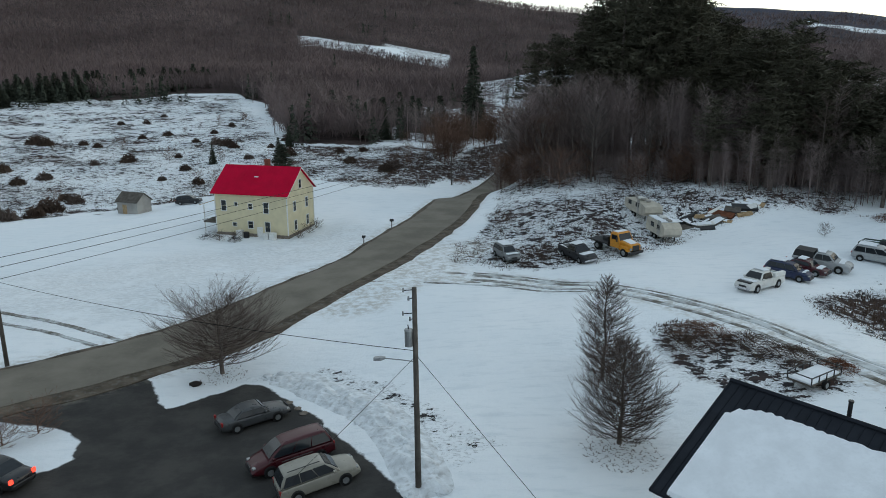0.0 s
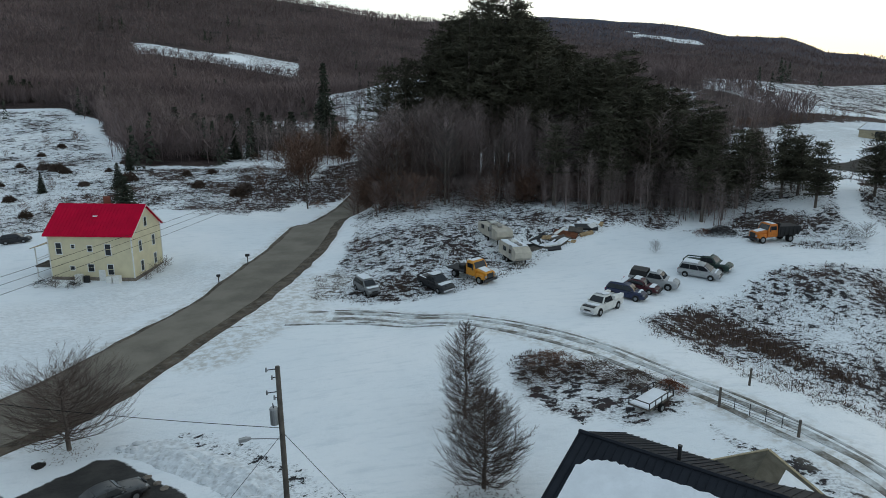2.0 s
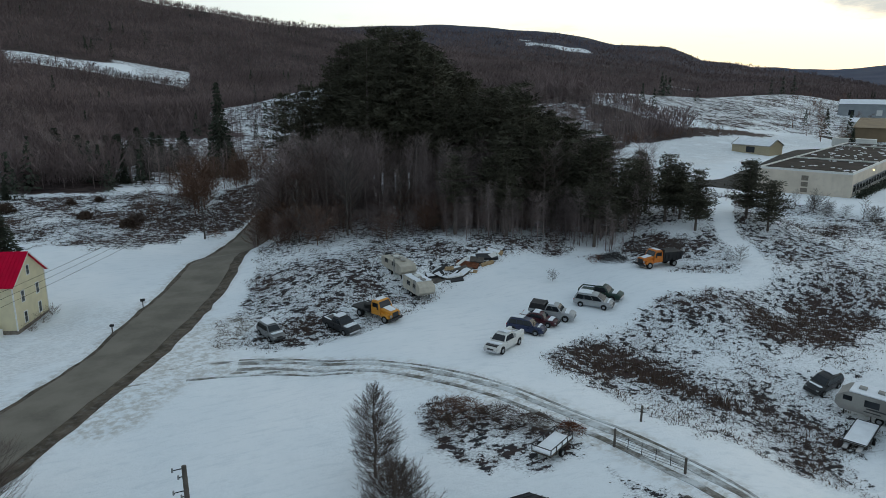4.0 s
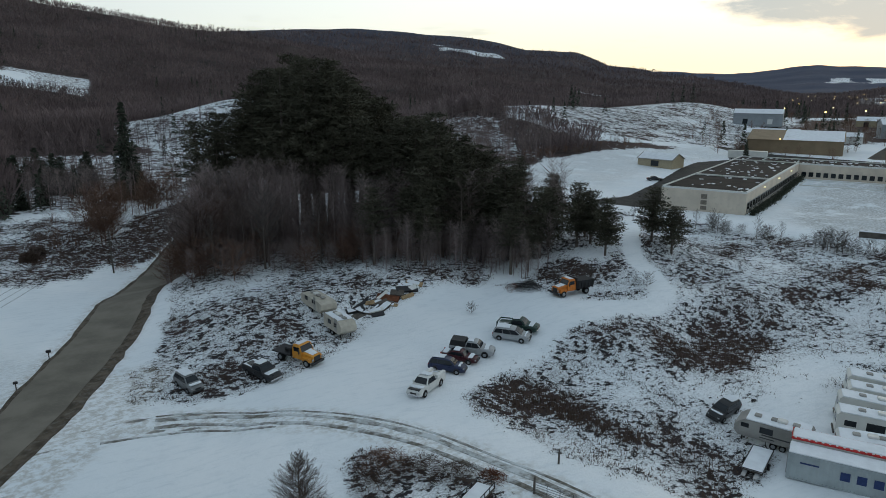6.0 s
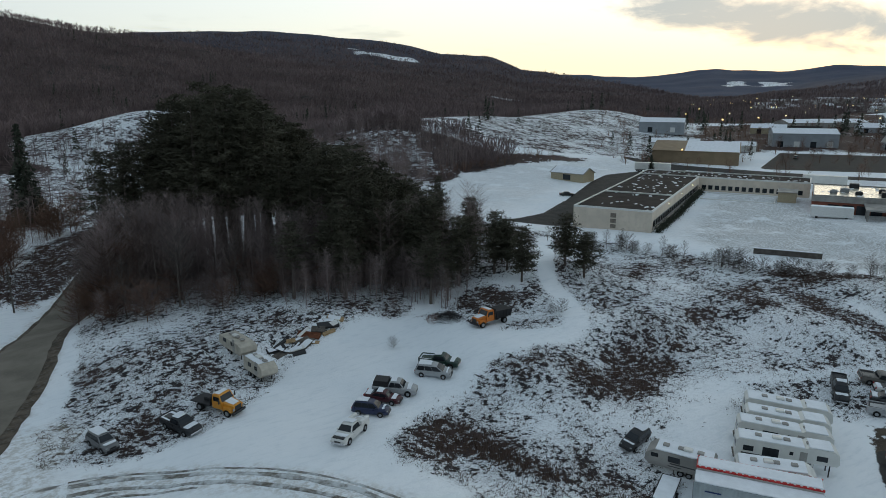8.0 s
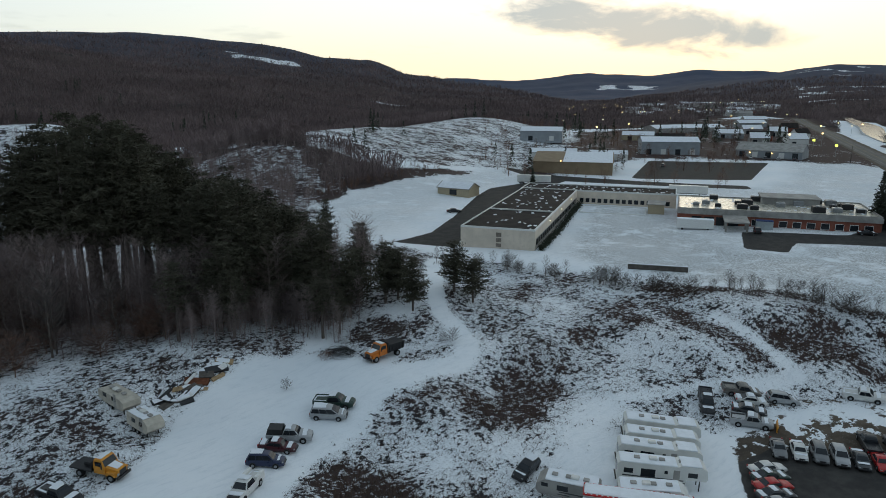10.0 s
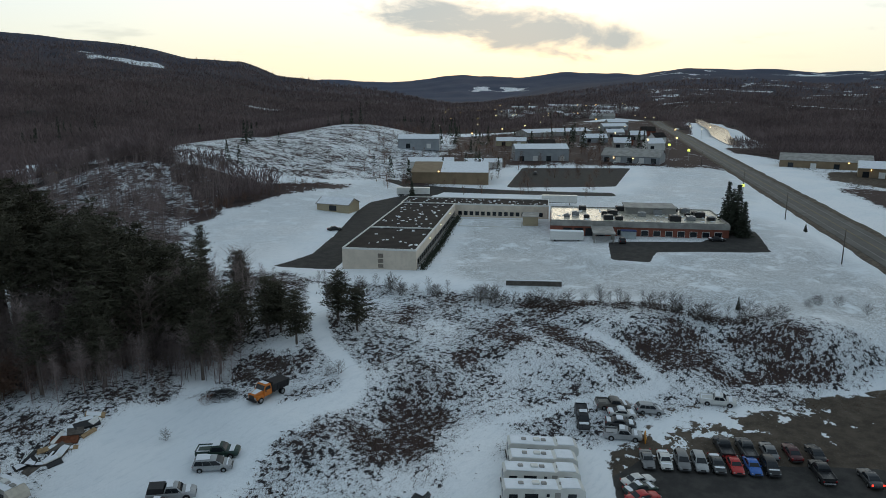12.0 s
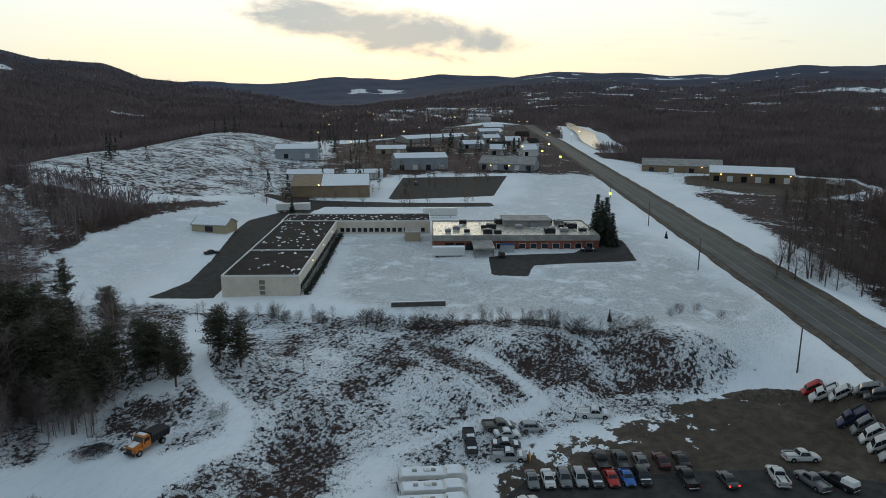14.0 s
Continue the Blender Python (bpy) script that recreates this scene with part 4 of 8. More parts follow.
TALL_PINES = [pine_mesh(100 + i, 30, 5.6, 0.34 + 0.07 * (i % 3), whorls=19, per=6, tuft=1.2, taper=0.42, top=0.30, droop=0.2) for i in range(6)]
LOW_PINES = [pine_mesh(120 + i, 10, 3.5, 0.20, whorls=17, per=8, tuft=0.72, top=0.36, taper=0.5, droop=0.16) for i in range(4)]
FULL_PINES = [pine_mesh(130 + i, 20, 4.4, 0.22 + 0.06 * i, whorls=15, per=6, tuft=1.05, taper=0.5, top=0.28, droop=0.2) for i in range(4)]

rng = random.Random(5)
# skyline of the grove: bearing in degrees, height of the tops above datum at 150 m
SKY_A = (7, 8.5, 10, 11.3, 12.3, 14, 18, 19.5, 21, 23, 24.5, 26.3, 27.5, 29, 31.5, 33.5, 35)
SKY_T = (24.5, 26.5, 27, 30, 35, 36.8, 36.8, 33.5, 30.5, 27.5, 25.5, 26.5, 23, 20.5, 17.8, 15.8, 13)


def grove_pine(a, r, low, high, src, label="tall dark white pine in a dense snowy grove"):
    x, y = r * math.sin(radians(a)), r * math.cos(radians(a))
    top = 30 + (float(np.interp(a, SKY_A, SKY_T)) - 30) * r / 150
    h = (top - hz(x, y)) * rng.uniform(low, high)
    base = 30 if src is TALL_PINES else 20
    plant(rng.choice(src), x, y, h / base, rng.uniform(0, 360), "pine_tree", label, "tree", "pines of the grove", wide=rng.uniform(1.0, 1.25) * (30 / max(h, 14)) ** 0.35)


for a, r in ((7.6, 152), (8.8, 149), (9.6, 158), (10.6, 154)):
    grove_pine(a, r, 0.94, 1.0, TALL_PINES)
for i in range(88):
    a = 11.2 + 22.6 * ((i + rng.random()) / 88) ** 0.92
    front = float(np.interp(a, (11, 16, 22, 28, 34), (146, 136, 130, 124, 121)))
    r = front + 38 * rng.random() ** 1.2
    grove_pine(a, r, *((0.95, 1.03) if i % 3 == 0 else (0.78, 0.98)), TALL_PINES if a < 22 or (a < 26 and i % 2) else FULL_PINES)
for i in range(12):
    grove_pine(rng.uniform(20.0, 34.5), rng.uniform(114, 126), 0.45, 0.68, FULL_PINES, "middling dark pine at the grove's lower end")
# young pines by the footpath
for x, y, h, w in ((73.5, 101.4, 11, 1.0), (70, 99, 12.5, 1.1), (76.5, 97, 11.5, 1.0), (79, 96.3, 9.5, 1.1), (78.5, 91.5, 10.2, 1.0), (80.2, 99.5, 8.5, 1.0),
                   (89.5, 92, 9.8, 1.2), (91.2, 88.6, 8.6, 1.2), (92.4, 127.4, 10, 0.9), (102.3, 155, 11, 0.8), (96, 130, 9, 0.8), (64.5, 109, 13, 1.0), (60, 107, 8, 1.3), (88, 119, 8, 0.9), (66, 104, 7, 1.2)):
    plant(rng.choice(LOW_PINES), x, y, h / 10, rng.uniform(0, 360), "pine_tree", "young dark pine with an open ragged crown by the footpath", "tree", "young pines by the footpath", wide=w * 1.15)


def spruce_mesh(seed, h, r, tuft=0.55, whorls=26):
    rng = random.Random(seed)
    trunk, crown = Geo(), Geo()
    trunk.tube((0, 0, -0.3), (0, 0, h), h * 0.014 + 0.04, 0.015, 6, caps=False)
    for w in range(whorls):
        u = w / whorls
        z = h * (0.05 + 0.95 * u)
        l0 = r * (1 - u) * (0.9 + 0.1 * math.sin(w * 2.3)) + 0.12
        n = max(5, int(11 * (1 - u)) + 4)
        for b in range(n):
            a = 6.283 * b / n + w * 0.7 + rng.uniform(-0.2, 0.2)
            l = l0 * rng.uniform(0.75, 1.1)
            steps = max(2, int(l / (tuft * 0.7)))
            for k in range(steps):
                s = (k + 0.7) / steps
                c = Vector((math.cos(a) * l * s, math.sin(a) * l * s, z - 0.22 * l * s))
                for q in range(3):
                    cc = c + Vector((rng.gauss(0, 0.3), rng.gauss(0, 0.3), rng.gauss(0, 0.18))) * tuft
                    d1 = Vector((math.cos(a) + rng.gauss(0, 0.5), math.sin(a) + rng.gauss(0, 0.5), rng.gauss(-0.15, 0.35))).normalized() * tuft * 0.7
                    d2 = d1.cross(Vector((rng.gauss(0, 1), rng.gauss(0, 1), rng.gauss(0, 1)))).normalized() * tuft * 0.3
                    crown.add([tuple(cc - d1 - d2), tuple(cc + d2), tuple(cc + d1)], [(0, 1, 2)])
    return trunk.mesh("trunk", [M_BARK], True), crown.mesh("crown", [M_SPRUCE])


SPRUCES = [spruce_mesh(200 + i, 12, 3.0) for i in range(3)]
for x, y, h, w, lb in ((223, 53.5, 15.5, 1.1, "dark green spruce by the school's drive"), (219.5, 50.5, 11, 1.1, "dark green spruce by the school's drive"), (231, 57, 13, 0.9, "dark green spruce by the school's drive"),
                       (225, 57, 16, 0.9, "dark green spruce by the school's drive"),
                       (-28.6, 124, 10.4, 1.7, "broad dark conifer behind the house"), (-41.5, 176, 6.2, 1.3, "small conifer in the weedy field"), (-13, 228, 11, 1.0, "lone dark spruce at the field's edge"),
                       (-18, 222, 9, 1.1, "lone dark spruce at the field's edge"), (10, 232, 30, 0.8, "tall dark spruce over the brown woods"), (-58, 175, 5, 1.0, "small spruce in the weedy field"), (241, 37, 2.6, 1.2, "small dark conifer on the snowy verge"), (148.6, 33.5, 3.0, 0.8, "small dark conifer in the hedge row"),
                       (-44, 200, 6, 1.0, "small spruce in the weedy field"), (214, 176, 9, 0.9, "spruce beside the parked white trailer")):
    plant(SPRUCES[int(abs(x)) % 3], x, y, h / 12, x * 7 % 360, "spruce_tree", lb, "tree", wide=w)
# the dark conifer belts at the top of the field and along the woods
for i in range(76):
    if i < 54:
        a, r = -37 + 20 * i / 54 + rng.uniform(-0.3, 0.3), 330 + rng.uniform(-16, 16) + i * 2
    else:
        a, r = -9 + 9.5 * (i - 54) / 22 + rng.uniform(-0.4, 0.4), 258 + rng.uniform(-10, 10)
    plant(SPRUCES[i % 3], r * math.sin(radians(a)), r * math.cos(radians(a)), rng.uniform(8, 13) / 12, rng.uniform(0, 360), "spruce_tree", "dark conifer in a belt along the woods", "tree", "conifer belt", wide=1.7)

# bare trees and thickets in front of and inside the woods
THIN = [twig_tree(300 + i, 11, 2.6, TALL, 30, 7, 6, 0.15, first=0.2, up=0.9, fat=0.024) for i in range(6)]
BUSHY = [twig_tree(320 + i, 6, 3.4, ROUND, 34, 8, 7, 0.09, first=0.05, up=0.6, fat=0.022) for i in range(5)]
THIN_ME = [(a.mesh("trunk", [M_BARK], True), b.mesh("crown", [M_TWIG])) for a, b in THIN]
THIN_ME += [(a.mesh("trunk", [M_BARK], True), b.mesh("crown", [M_TWIGG])) for a, b in THIN[:3]]
BUSHY_ME = [(a.mesh("trunk", [M_TWIGR], True), b.mesh("crown", [M_TWIGR])) for a, b in BUSHY]
GREYB_ME = [(a.mesh("trunk", [M_TWIGG], True), b.mesh("crown", [M_TWIGG])) for a, b in BUSHY]


def scatter(src, n, spot, low, high, base, name, label, group, sd, joined=False):
    r2 = random.Random(sd)
    vs, fs, tot = [], [], 0
    for i in range(n):
        x, y = spot(r2, i)
        if sd in (41, 42, 44, 45, 61, 62, 63, 65) and float(line_d(np.array([x]), np.array([y]), ROAD)[0]) < (8.5 if sd in (44, 63) else 4.6):
            x += 7.0
        pick, size, turn, wide = r2.choice(src), r2.uniform(low, high) / base, r2.uniform(0, 360), r2.uniform(0.8, 1.25)
        if not joined:
            plant(pick, x, y, size, turn, name, label, "tree" if name.endswith("tree") else "shrub", group, wide=wide)
            continue
        c, s = math.cos(radians(turn)) * size * wide, math.sin(radians(turn)) * size * wide
        v, f = pick
        vs.append(np.stack([x + v[:, 0] * c - v[:, 1] * s, y + v[:, 0] * s + v[:, 1] * c, hz(x, y) + v[:, 2] * size], -1))
        fs += [tuple(k + tot for k in q) for q in f]
        tot += len(v)
    if joined:
        me = bpy.data.meshes.new(name)
        me.from_pydata(np.concatenate(vs).tolist(), [], fs)
        me.materials.append(joined)
        tagged(new(name, me), label, "trees", kind="stuff")


def spray_tree(seed, h, reach, low, n, thick):
    """A light bare tree for woods seen from afar: a forked trunk and a haze of fine upswept twigs."""
    r2 = random.Random(seed)
    v, f = [], []

    def sliver(p, q, w):
        a = r2.random() * 6.283
        d = (math.cos(a) * w, math.sin(a) * w)
        o = len(v)
        v.extend([(p[0] - d[0], p[1] - d[1], p[2]), (p[0] + d[0], p[1] + d[1], p[2]), q])
        f.append((o, o + 1, o + 2))
    for k in range(3):
        sliver((0, 0, -0.3), (r2.gauss(0, 0.1) * reach, r2.gauss(0, 0.1) * reach, h * r2.uniform(0.8, 1.0)), thick * 2.4)
    for k in range(n):
        u = low + (1 - low) * r2.random() ** 0.8
        a, l = r2.random() * 6.283, reach * math.sin(math.pi * min(0.97, 0.25 + 0.72 * (u - low) / (1 - low))) * r2.uniform(0.25, 1.0)
        p = (math.cos(a) * l * 0.35, math.sin(a) * l * 0.35, h * (u - 0.10 * r2.random()))
        b = a + r2.gauss(0, 0.7)
        m = reach * r2.uniform(0.18, 0.45)
        sliver(p, (p[0] + math.cos(b) * (m + l * 0.5), p[1] + math.sin(b) * (m + l * 0.5), min(h * 1.02, p[2] + m * r2.uniform(0.5, 1.6))), thick * r2.uniform(0.5, 1.0))
    return np.array(v), f


FAR_THIN = [spray_tree(340 + i, 11, 3.0, 0.25, 150, 0.045) for i in range(6)]
FAR_BUSHY = [spray_tree(350 + i, 6, 3.0, 0.08, 150, 0.045) for i in range(5)]
THICK_T = [spray_tree(360 + i, 11, 2.8, 0.10, 260, 0.030) for i in range(6)]
THICK_B = [spray_tree(370 + i, 6, 3.2, 0.05, 300, 0.026) for i in range(5)]


def polar(a0, a1, r0, r1):
    def spot(r2, i):
        a, r = radians(r2.uniform(a0, a1)), r2.uniform(r0, r1)
        return r * math.sin(a), r * math.cos(a)
    return spot


def along(line, off, spread):
    def spot(r2, i):
        p = line[int(r2.random() * (len(line) - 1))]
        return p[0] + off[0] + r2.uniform(-spread, spread), p[1] + off[1] + r2.uniform(-spread, spread)
    return spot


def low_bush(seed, mt):
    """A dense low shrub: short leafless shoots from one root, drooping outwards."""
    r2 = random.Random(seed)
    g = Geo()
    for i in range(420):
        a, d = r2.random() * 6.283, math.sqrt(r2.random()) * r2.uniform(0.8, 1.15)
        c = Vector((math.cos(a) * d, math.sin(a) * d, (0.95 - 0.75 * d * d) * r2.uniform(0.1, 1.0)))
        v = Vector((math.cos(a) * 0.6 + r2.gauss(0, 0.5), math.sin(a) * 0.6 + r2.gauss(0, 0.5), r2.gauss(0.5, 0.5))).normalized() * r2.uniform(0.14, 0.34)
        e = v.cross(Vector((r2.gauss(0, 1), r2.gauss(0, 1), r2.gauss(0, 1)))).normalized() * r2.uniform(0.03, 0.08)
        g.add([tuple(c - v - e), tuple(c - v + e), tuple(c + v)], [(0, 1, 2)])
    stem = Geo()
    for i in range(9):
        a = i * 0.7
        stem.tube((0, 0, -0.1), (math.cos(a) * 0.5, math.sin(a) * 0.5, 0.5), 0.03, 0.01, 4, caps=False)
    return stem.mesh("trunk", [mt]), g.mesh("crown", [mt])


LOWB = [low_bush(600 + i, mt) for i, mt in enumerate((M_WEED, M_TWIG, M_WEED, M_WEED))]
FIELD_BUSH = [(-80, 176.7, 3), (-89.6, 155, 2.6), (-92.4, 149.5, 2.6), (-88.8, 226, 2.4), (-74.9, 212, 1.9), (-67, 207, 3), (-63, 204, 3.4), (-60, 200, 2.4), (-40.9, 184.6, 3.4), (-50.6, 181, 2),
              (-62.5, 167.7, 2.2), (-119, 204, 4), (-115, 202, 3.4), (-12, 168, 3), (-13.4, 163, 3), (-23, 172.8, 2.6), (-70.6, 122.3, 3.6), (-70.4, 131, 2.6), (-102, 160, 3), (-115, 251, 2),
              (-107, 254, 2), (-108, 273, 2), (-75, 230, 2), (-74.5, 248, 2), (-94, 219, 2), (-86, 171, 1.6), (-105, 204, 2.2), (-99, 200, 2), (-70, 184, 1.6), (-48, 212, 1.6), (-54, 152, 2.2),
              (-74, 134, 2.2), (-71, 118, 2.6), (-74, 115, 3.0), (-22, 192, 2), (-28, 190, 2), (-49, 199, 1.6), (-64, 157, 1.6)]
r4 = random.Random(66)
FIELD_BUSH += [(-130 + 125 * r4.random(), 150 + 110 * r4.random(), r4.uniform(0.9, 2.0)) for i in range(110)]
FIELD_BUSH += [(-78 + 50 * u + r4.gauss(0, 2), 113 + 37 * u + r4.gauss(0, 1.2), r4.uniform(1.2, 2.4)) for u in (i / 18 for i in range(18))]
for i, (x, y, d) in enumerate(FIELD_BUSH):
    if float(soft_in(np.array([x]), np.array([y]), BRUSH[8][2], 2.0)[0]) > 0.5 or i < 38:
        plant(LOWB[i % 4], x, y, d * 0.78, r4.uniform(0, 360), "low_shrub", "dense dark low shrub in the weedy snow field", "shrub", "low shrubs in the field", wide=0.85)


FRONT = smooth_line([(10, 132), (16, 122), (28, 117), (40, 115), (52, 112), (62, 107), (68, 102)])
scatter(THIN_ME, 56, along(FRONT, (2, 6), 7), 8, 15, 11, "bare_tree", "thin bare tree at the foot of the pine grove", "bare trees at the grove's edge", 41)
scatter(BUSHY_ME, 34, along(FRONT, (-1, 1), 5), 4, 6.5, 6, "bare_shrub", "red-brown bare thicket in front of the grove", "thickets by the grove", 42)
scatter(THICK_T, 460, along(smooth_line([(14, 140), (18, 128), (30, 124), (42, 119), (54, 116), (66, 108), (74, 104)]), (1, 4), 9), 7, 17, 11, "thicket_trees", "grey-purple bare saplings massed at the foot of the pines", "", 61, M_THICKET)
scatter(THICK_B, 130, along(FRONT, (1, 2), 6), 3, 6, 6, "thicket_shrubs", "grey-purple bare brush along the grove's edge", "", 62, M_THICKET)
scatter(THICK_T, 110, polar(24, 40, 122, 160), 3, 7, 11, "thicket_trees", "grey bare saplings on the snow beside the grove", "", 64, M_THICKET)
scatter(THICK_T, 150, polar(20, 36, 112, 130), 4, 10, 11, "thicket_trees", "grey bare saplings under the outer pines", "", 67, M_THICKET)
ROADTREES = smooth_line([(13, 130), (15, 140), (20, 152), (28, 166)])
scatter(BUSHY_ME, 20, along(ROADTREES, (3, 0), 5), 7, 11, 6, "bare_tree", "spreading red-brown bare tree beside the road", "bare trees by the road", 44)
scatter(THICK_B, 150, along(ROADTREES, (2, 1), 6), 5, 11, 6, "roadside_brush", "red-brown bare brush hanging over the road", "", 63, M_TWIGR)
ROADLEFT = smooth_line([(0, 166), (4, 178), (12, 196), (24, 208)])
scatter(BUSHY_ME, 9, along(ROADLEFT, (-3, 2), 5), 6, 10, 6, "bare_tree", "spreading red-brown bare tree beside the road", "bare trees by the road", 45)
scatter(THICK_B, 40, along(ROADLEFT, (-3, 5), 7), 5, 11, 6, "roadside_brush", "red-brown bare brush across the road", "", 65, M_TWIGR)
WOODS_EDGE = smooth_line([(-104, 372), (-64, 268), (-46, 216), (-23, 212), (-11, 222), (6, 214)], 4.0)
scatter(FAR_THIN, 330, along(WOODS_EDGE, (10, 16), 15), 7, 13, 11, "bare_trees", "thin grey-brown bare trees where the field meets the woods", "", 56, M_THICKET)
scatter(FAR_THIN, 420, polar(-14, 13, 225, 390), 7, 13, 11, "bare_trees", "grey-brown bare trees in the open snowy woods", "", 58, M_WOODS)
scatter(THIN_ME[6:], 34, along(HEDGE, (0, 0), 1.0), 3.0, 4.8, 11, "bare_shrub", "pale upright bare shrub in the hedge row below the school", "hedge row shrubs", 57)
scatter(GREYB_ME, 44, along(HEDGE, (0, 0), 1.2), 1.8, 3.8, 6, "bare_shrub", "pale bare shrub in the hedge row below the school", "hedge row shrubs", 47)
scatter(BUSHY_ME, 16, polar(-32, -7, 142, 300), 1.6, 3.8, 6, "bare_shrub", "dark low shrub in the weedy snow field", "shrubs in the field", 48)
for x, y, sz in ((48.3, 85.2, 0.9), (76.8, 79.2, 1.2), (75.6, 80.4, 0.8), (70.2, 86.5, 1.3), (72.5, 88.0, 1.0), (66.8, 90.2, 1.0), (92.5, 92.0, 0.9)):
    plant(GREYB_ME[int(x) % 5], x, y, sz * 0.3, x * 40 % 360, "bare_shrub", "low brown shrub in the snow near the dump truck", "shrub", "shrubs by the lot")
def in_slope(r2, i):
    while True:
        x, y = r2.uniform(64, 176), r2.uniform(155, 302)
        if float(poly_sd(np.array([x]), np.array([y]), WOOD_SLOPE)[0]) > 0:
            return x, y


scatter(FAR_THIN, 560, in_slope, 6, 12, 11, "bare_trees", "thin grey bare trees on the snowy slope below the gravel hill", "", 51, M_THICKET)
scatter(FAR_BUSHY, 70, along(smooth_line([(140, 207), (165, 214), (182, 217), (205, 217)]), (0, 4), 5), 1.5, 3.5, 6, "low_brush", "red-brown low brush at the foot of the gravel hill", "", 54, M_TWIGR)
scatter(FAR_BUSHY, 420, polar(89.5, 104, 205, 420), 5, 11, 6, "bare_trees", "brown bare trees across the highway", "", 52, M_TWIG)
scatter(FAR_BUSHY, 420, polar(46, 67, 300, 900), 3, 8, 6, "bare_trees", "brown bare tree between the valley buildings", "bare trees among the buildings", 55, M_TWIGR)
scatter(GREYB_ME, 5, polar(81, 86, 156, 170), 1.8, 2.6, 6, "bare_shrub", "round grey shrub at the field's edge", "shrubs by the field", 53)


def far_woods():
    """The brown leafless woods on the valley floor and lower hills: slim upright sprays of branches."""
    r2 = np.random.RandomState(7)
    n = 190000
    az = np.radians(r2.uniform(-38, 104, n))
    rr = np.exp(r2.uniform(math.log(215), math.log(2300), n))
    x, y = rr * np.sin(az), rr * np.cos(az)
    keep = forest_at(x, y) > 0.6
    keep &= line_d(x, y, HIGHWAY) > 14
    deg = np.degrees(az)
    keep &= ~((deg > 1) & (deg < 13.5) & (rr < 350) & (r2.uniform(0, 1, n) < 0.85))
    x, y, rr = x[keep], y[keep], rr[keep]
    z = land(x, y)
    h = r2.uniform(5.0, 11.5, len(x)) * np.clip(rr / 900, 1.0, 1.25)
    w = h * r2.uniform(0.25, 0.6, len(x))
    vs, fs = [], []
    per = 8
    for k in range(per):
        a = r2.uniform(0, 6.283, len(x))
        s0, s1 = r2.uniform(0.0, 0.55, len(x)), r2.uniform(0.6, 1.0, len(x))
        sp = r2.uniform(0.3, 1.0, len(x)) * w
        th = h * 0.006 + rr * 0.00017
        bx, by = x + np.cos(a) * sp * 0.15, y + np.sin(a) * sp * 0.15
        tx, ty = x + np.cos(a) * sp, y + np.sin(a) * sp
        zt = h * s1 * r2.uniform(0.9, 1.0, len(x))
        p0 = np.stack([tx - np.sin(a) * th, ty + np.cos(a) * th, z + zt], -1)
        p1 = np.stack([tx + np.sin(a) * th * 0.6, ty - np.cos(a) * th * 0.6, z + h * s1], -1)
        p2 = np.stack([bx, by, z + h * s0], -1)
        base = k * 3 * len(x)
        vs.append(np.concatenate([p0, p1, p2]))
        i = np.arange(len(x))
        fs.append(np.stack([base + i, base + len(x) + i, base + 2 * len(x) + i], -1))
    me = bpy.data.meshes.new("far_woods")
    me.from_pydata(np.concatenate(vs).tolist(), [], np.concatenate(fs).tolist())
    me.materials.append(M_WOODS)
    tagged(new("far_woods", me), "brown leafless woods covering the valley floor and hills", "woods", kind="stuff")


far_woods()


def far_conifers():
    """Dark conifers standing singly and in clumps through the leafless woods."""
    r2 = random.Random(88)
    vs, fs, clumps = [], [], []
    for i in range(70):
        clumps.append((r2.uniform(-20, 66), math.exp(r2.uniform(math.log(330), math.log(1300))), r2.choice((1, 1, 2, 4, 7))))
    clumps += [(-26, 352, 14), (-31, 350, 16), (-36, 352, 16), (-21, 345, 6), (-9.5, 216, 5), (-7, 222, 5), (-3.5, 225, 4), (22.5, 620, 5), (26, 700, 6), (35.8, 322, 2), (57, 560, 5), (63, 620, 5), (69.5, 520, 3)]
    for a, r, n in clumps:
        for k in range(n):
            q, rr = radians(a + r2.gauss(0, 4.5 / r * 57.3) * n ** 0.5), r + r2.gauss(0, 7)
            x, y = rr * math.sin(q), rr * math.cos(q)
            if r > 400 and float(forest_at(np.array([x]), np.array([y]))[0]) < 0.3 and a < 45:
                continue
            h = r2.uniform(7, 13) * (1.3 if r > 500 else 1.0)
            w, z = h * r2.uniform(0.2, 0.3), hz(x, y)
            for t in range(90):
                u = r2.random() ** 1.3
                b, l = r2.random() * 6.283, w * (1 - u) * r2.uniform(0.5, 1.1) + 0.15
                cx, cy, cz = x + math.cos(b) * l * 0.6, y + math.sin(b) * l * 0.6, z + h * (0.06 + 0.94 * u)
                s_ = h * 0.045
                o = len(vs)
                vs.extend([(cx - math.sin(b) * s_, cy + math.cos(b) * s_, cz + s_ * 0.4), (cx + math.sin(b) * s_, cy - math.cos(b) * s_, cz + s_ * r2.uniform(-0.4, 0.8)), (cx + math.cos(b) * l * 0.5, cy + math.sin(b) * l * 0.5, cz - s_ * r2.uniform(0.3, 1.5))])
                fs.append((o, o + 1, o + 2))
    me = bpy.data.meshes.new("far_conifers")
    me.from_pydata(vs, [], fs)
    me.materials.append(M_SPRUCE)
    tagged(new("far_conifers", me), "dark conifers scattered through the leafless woods", "trees", kind="stuff")


far_conifers()


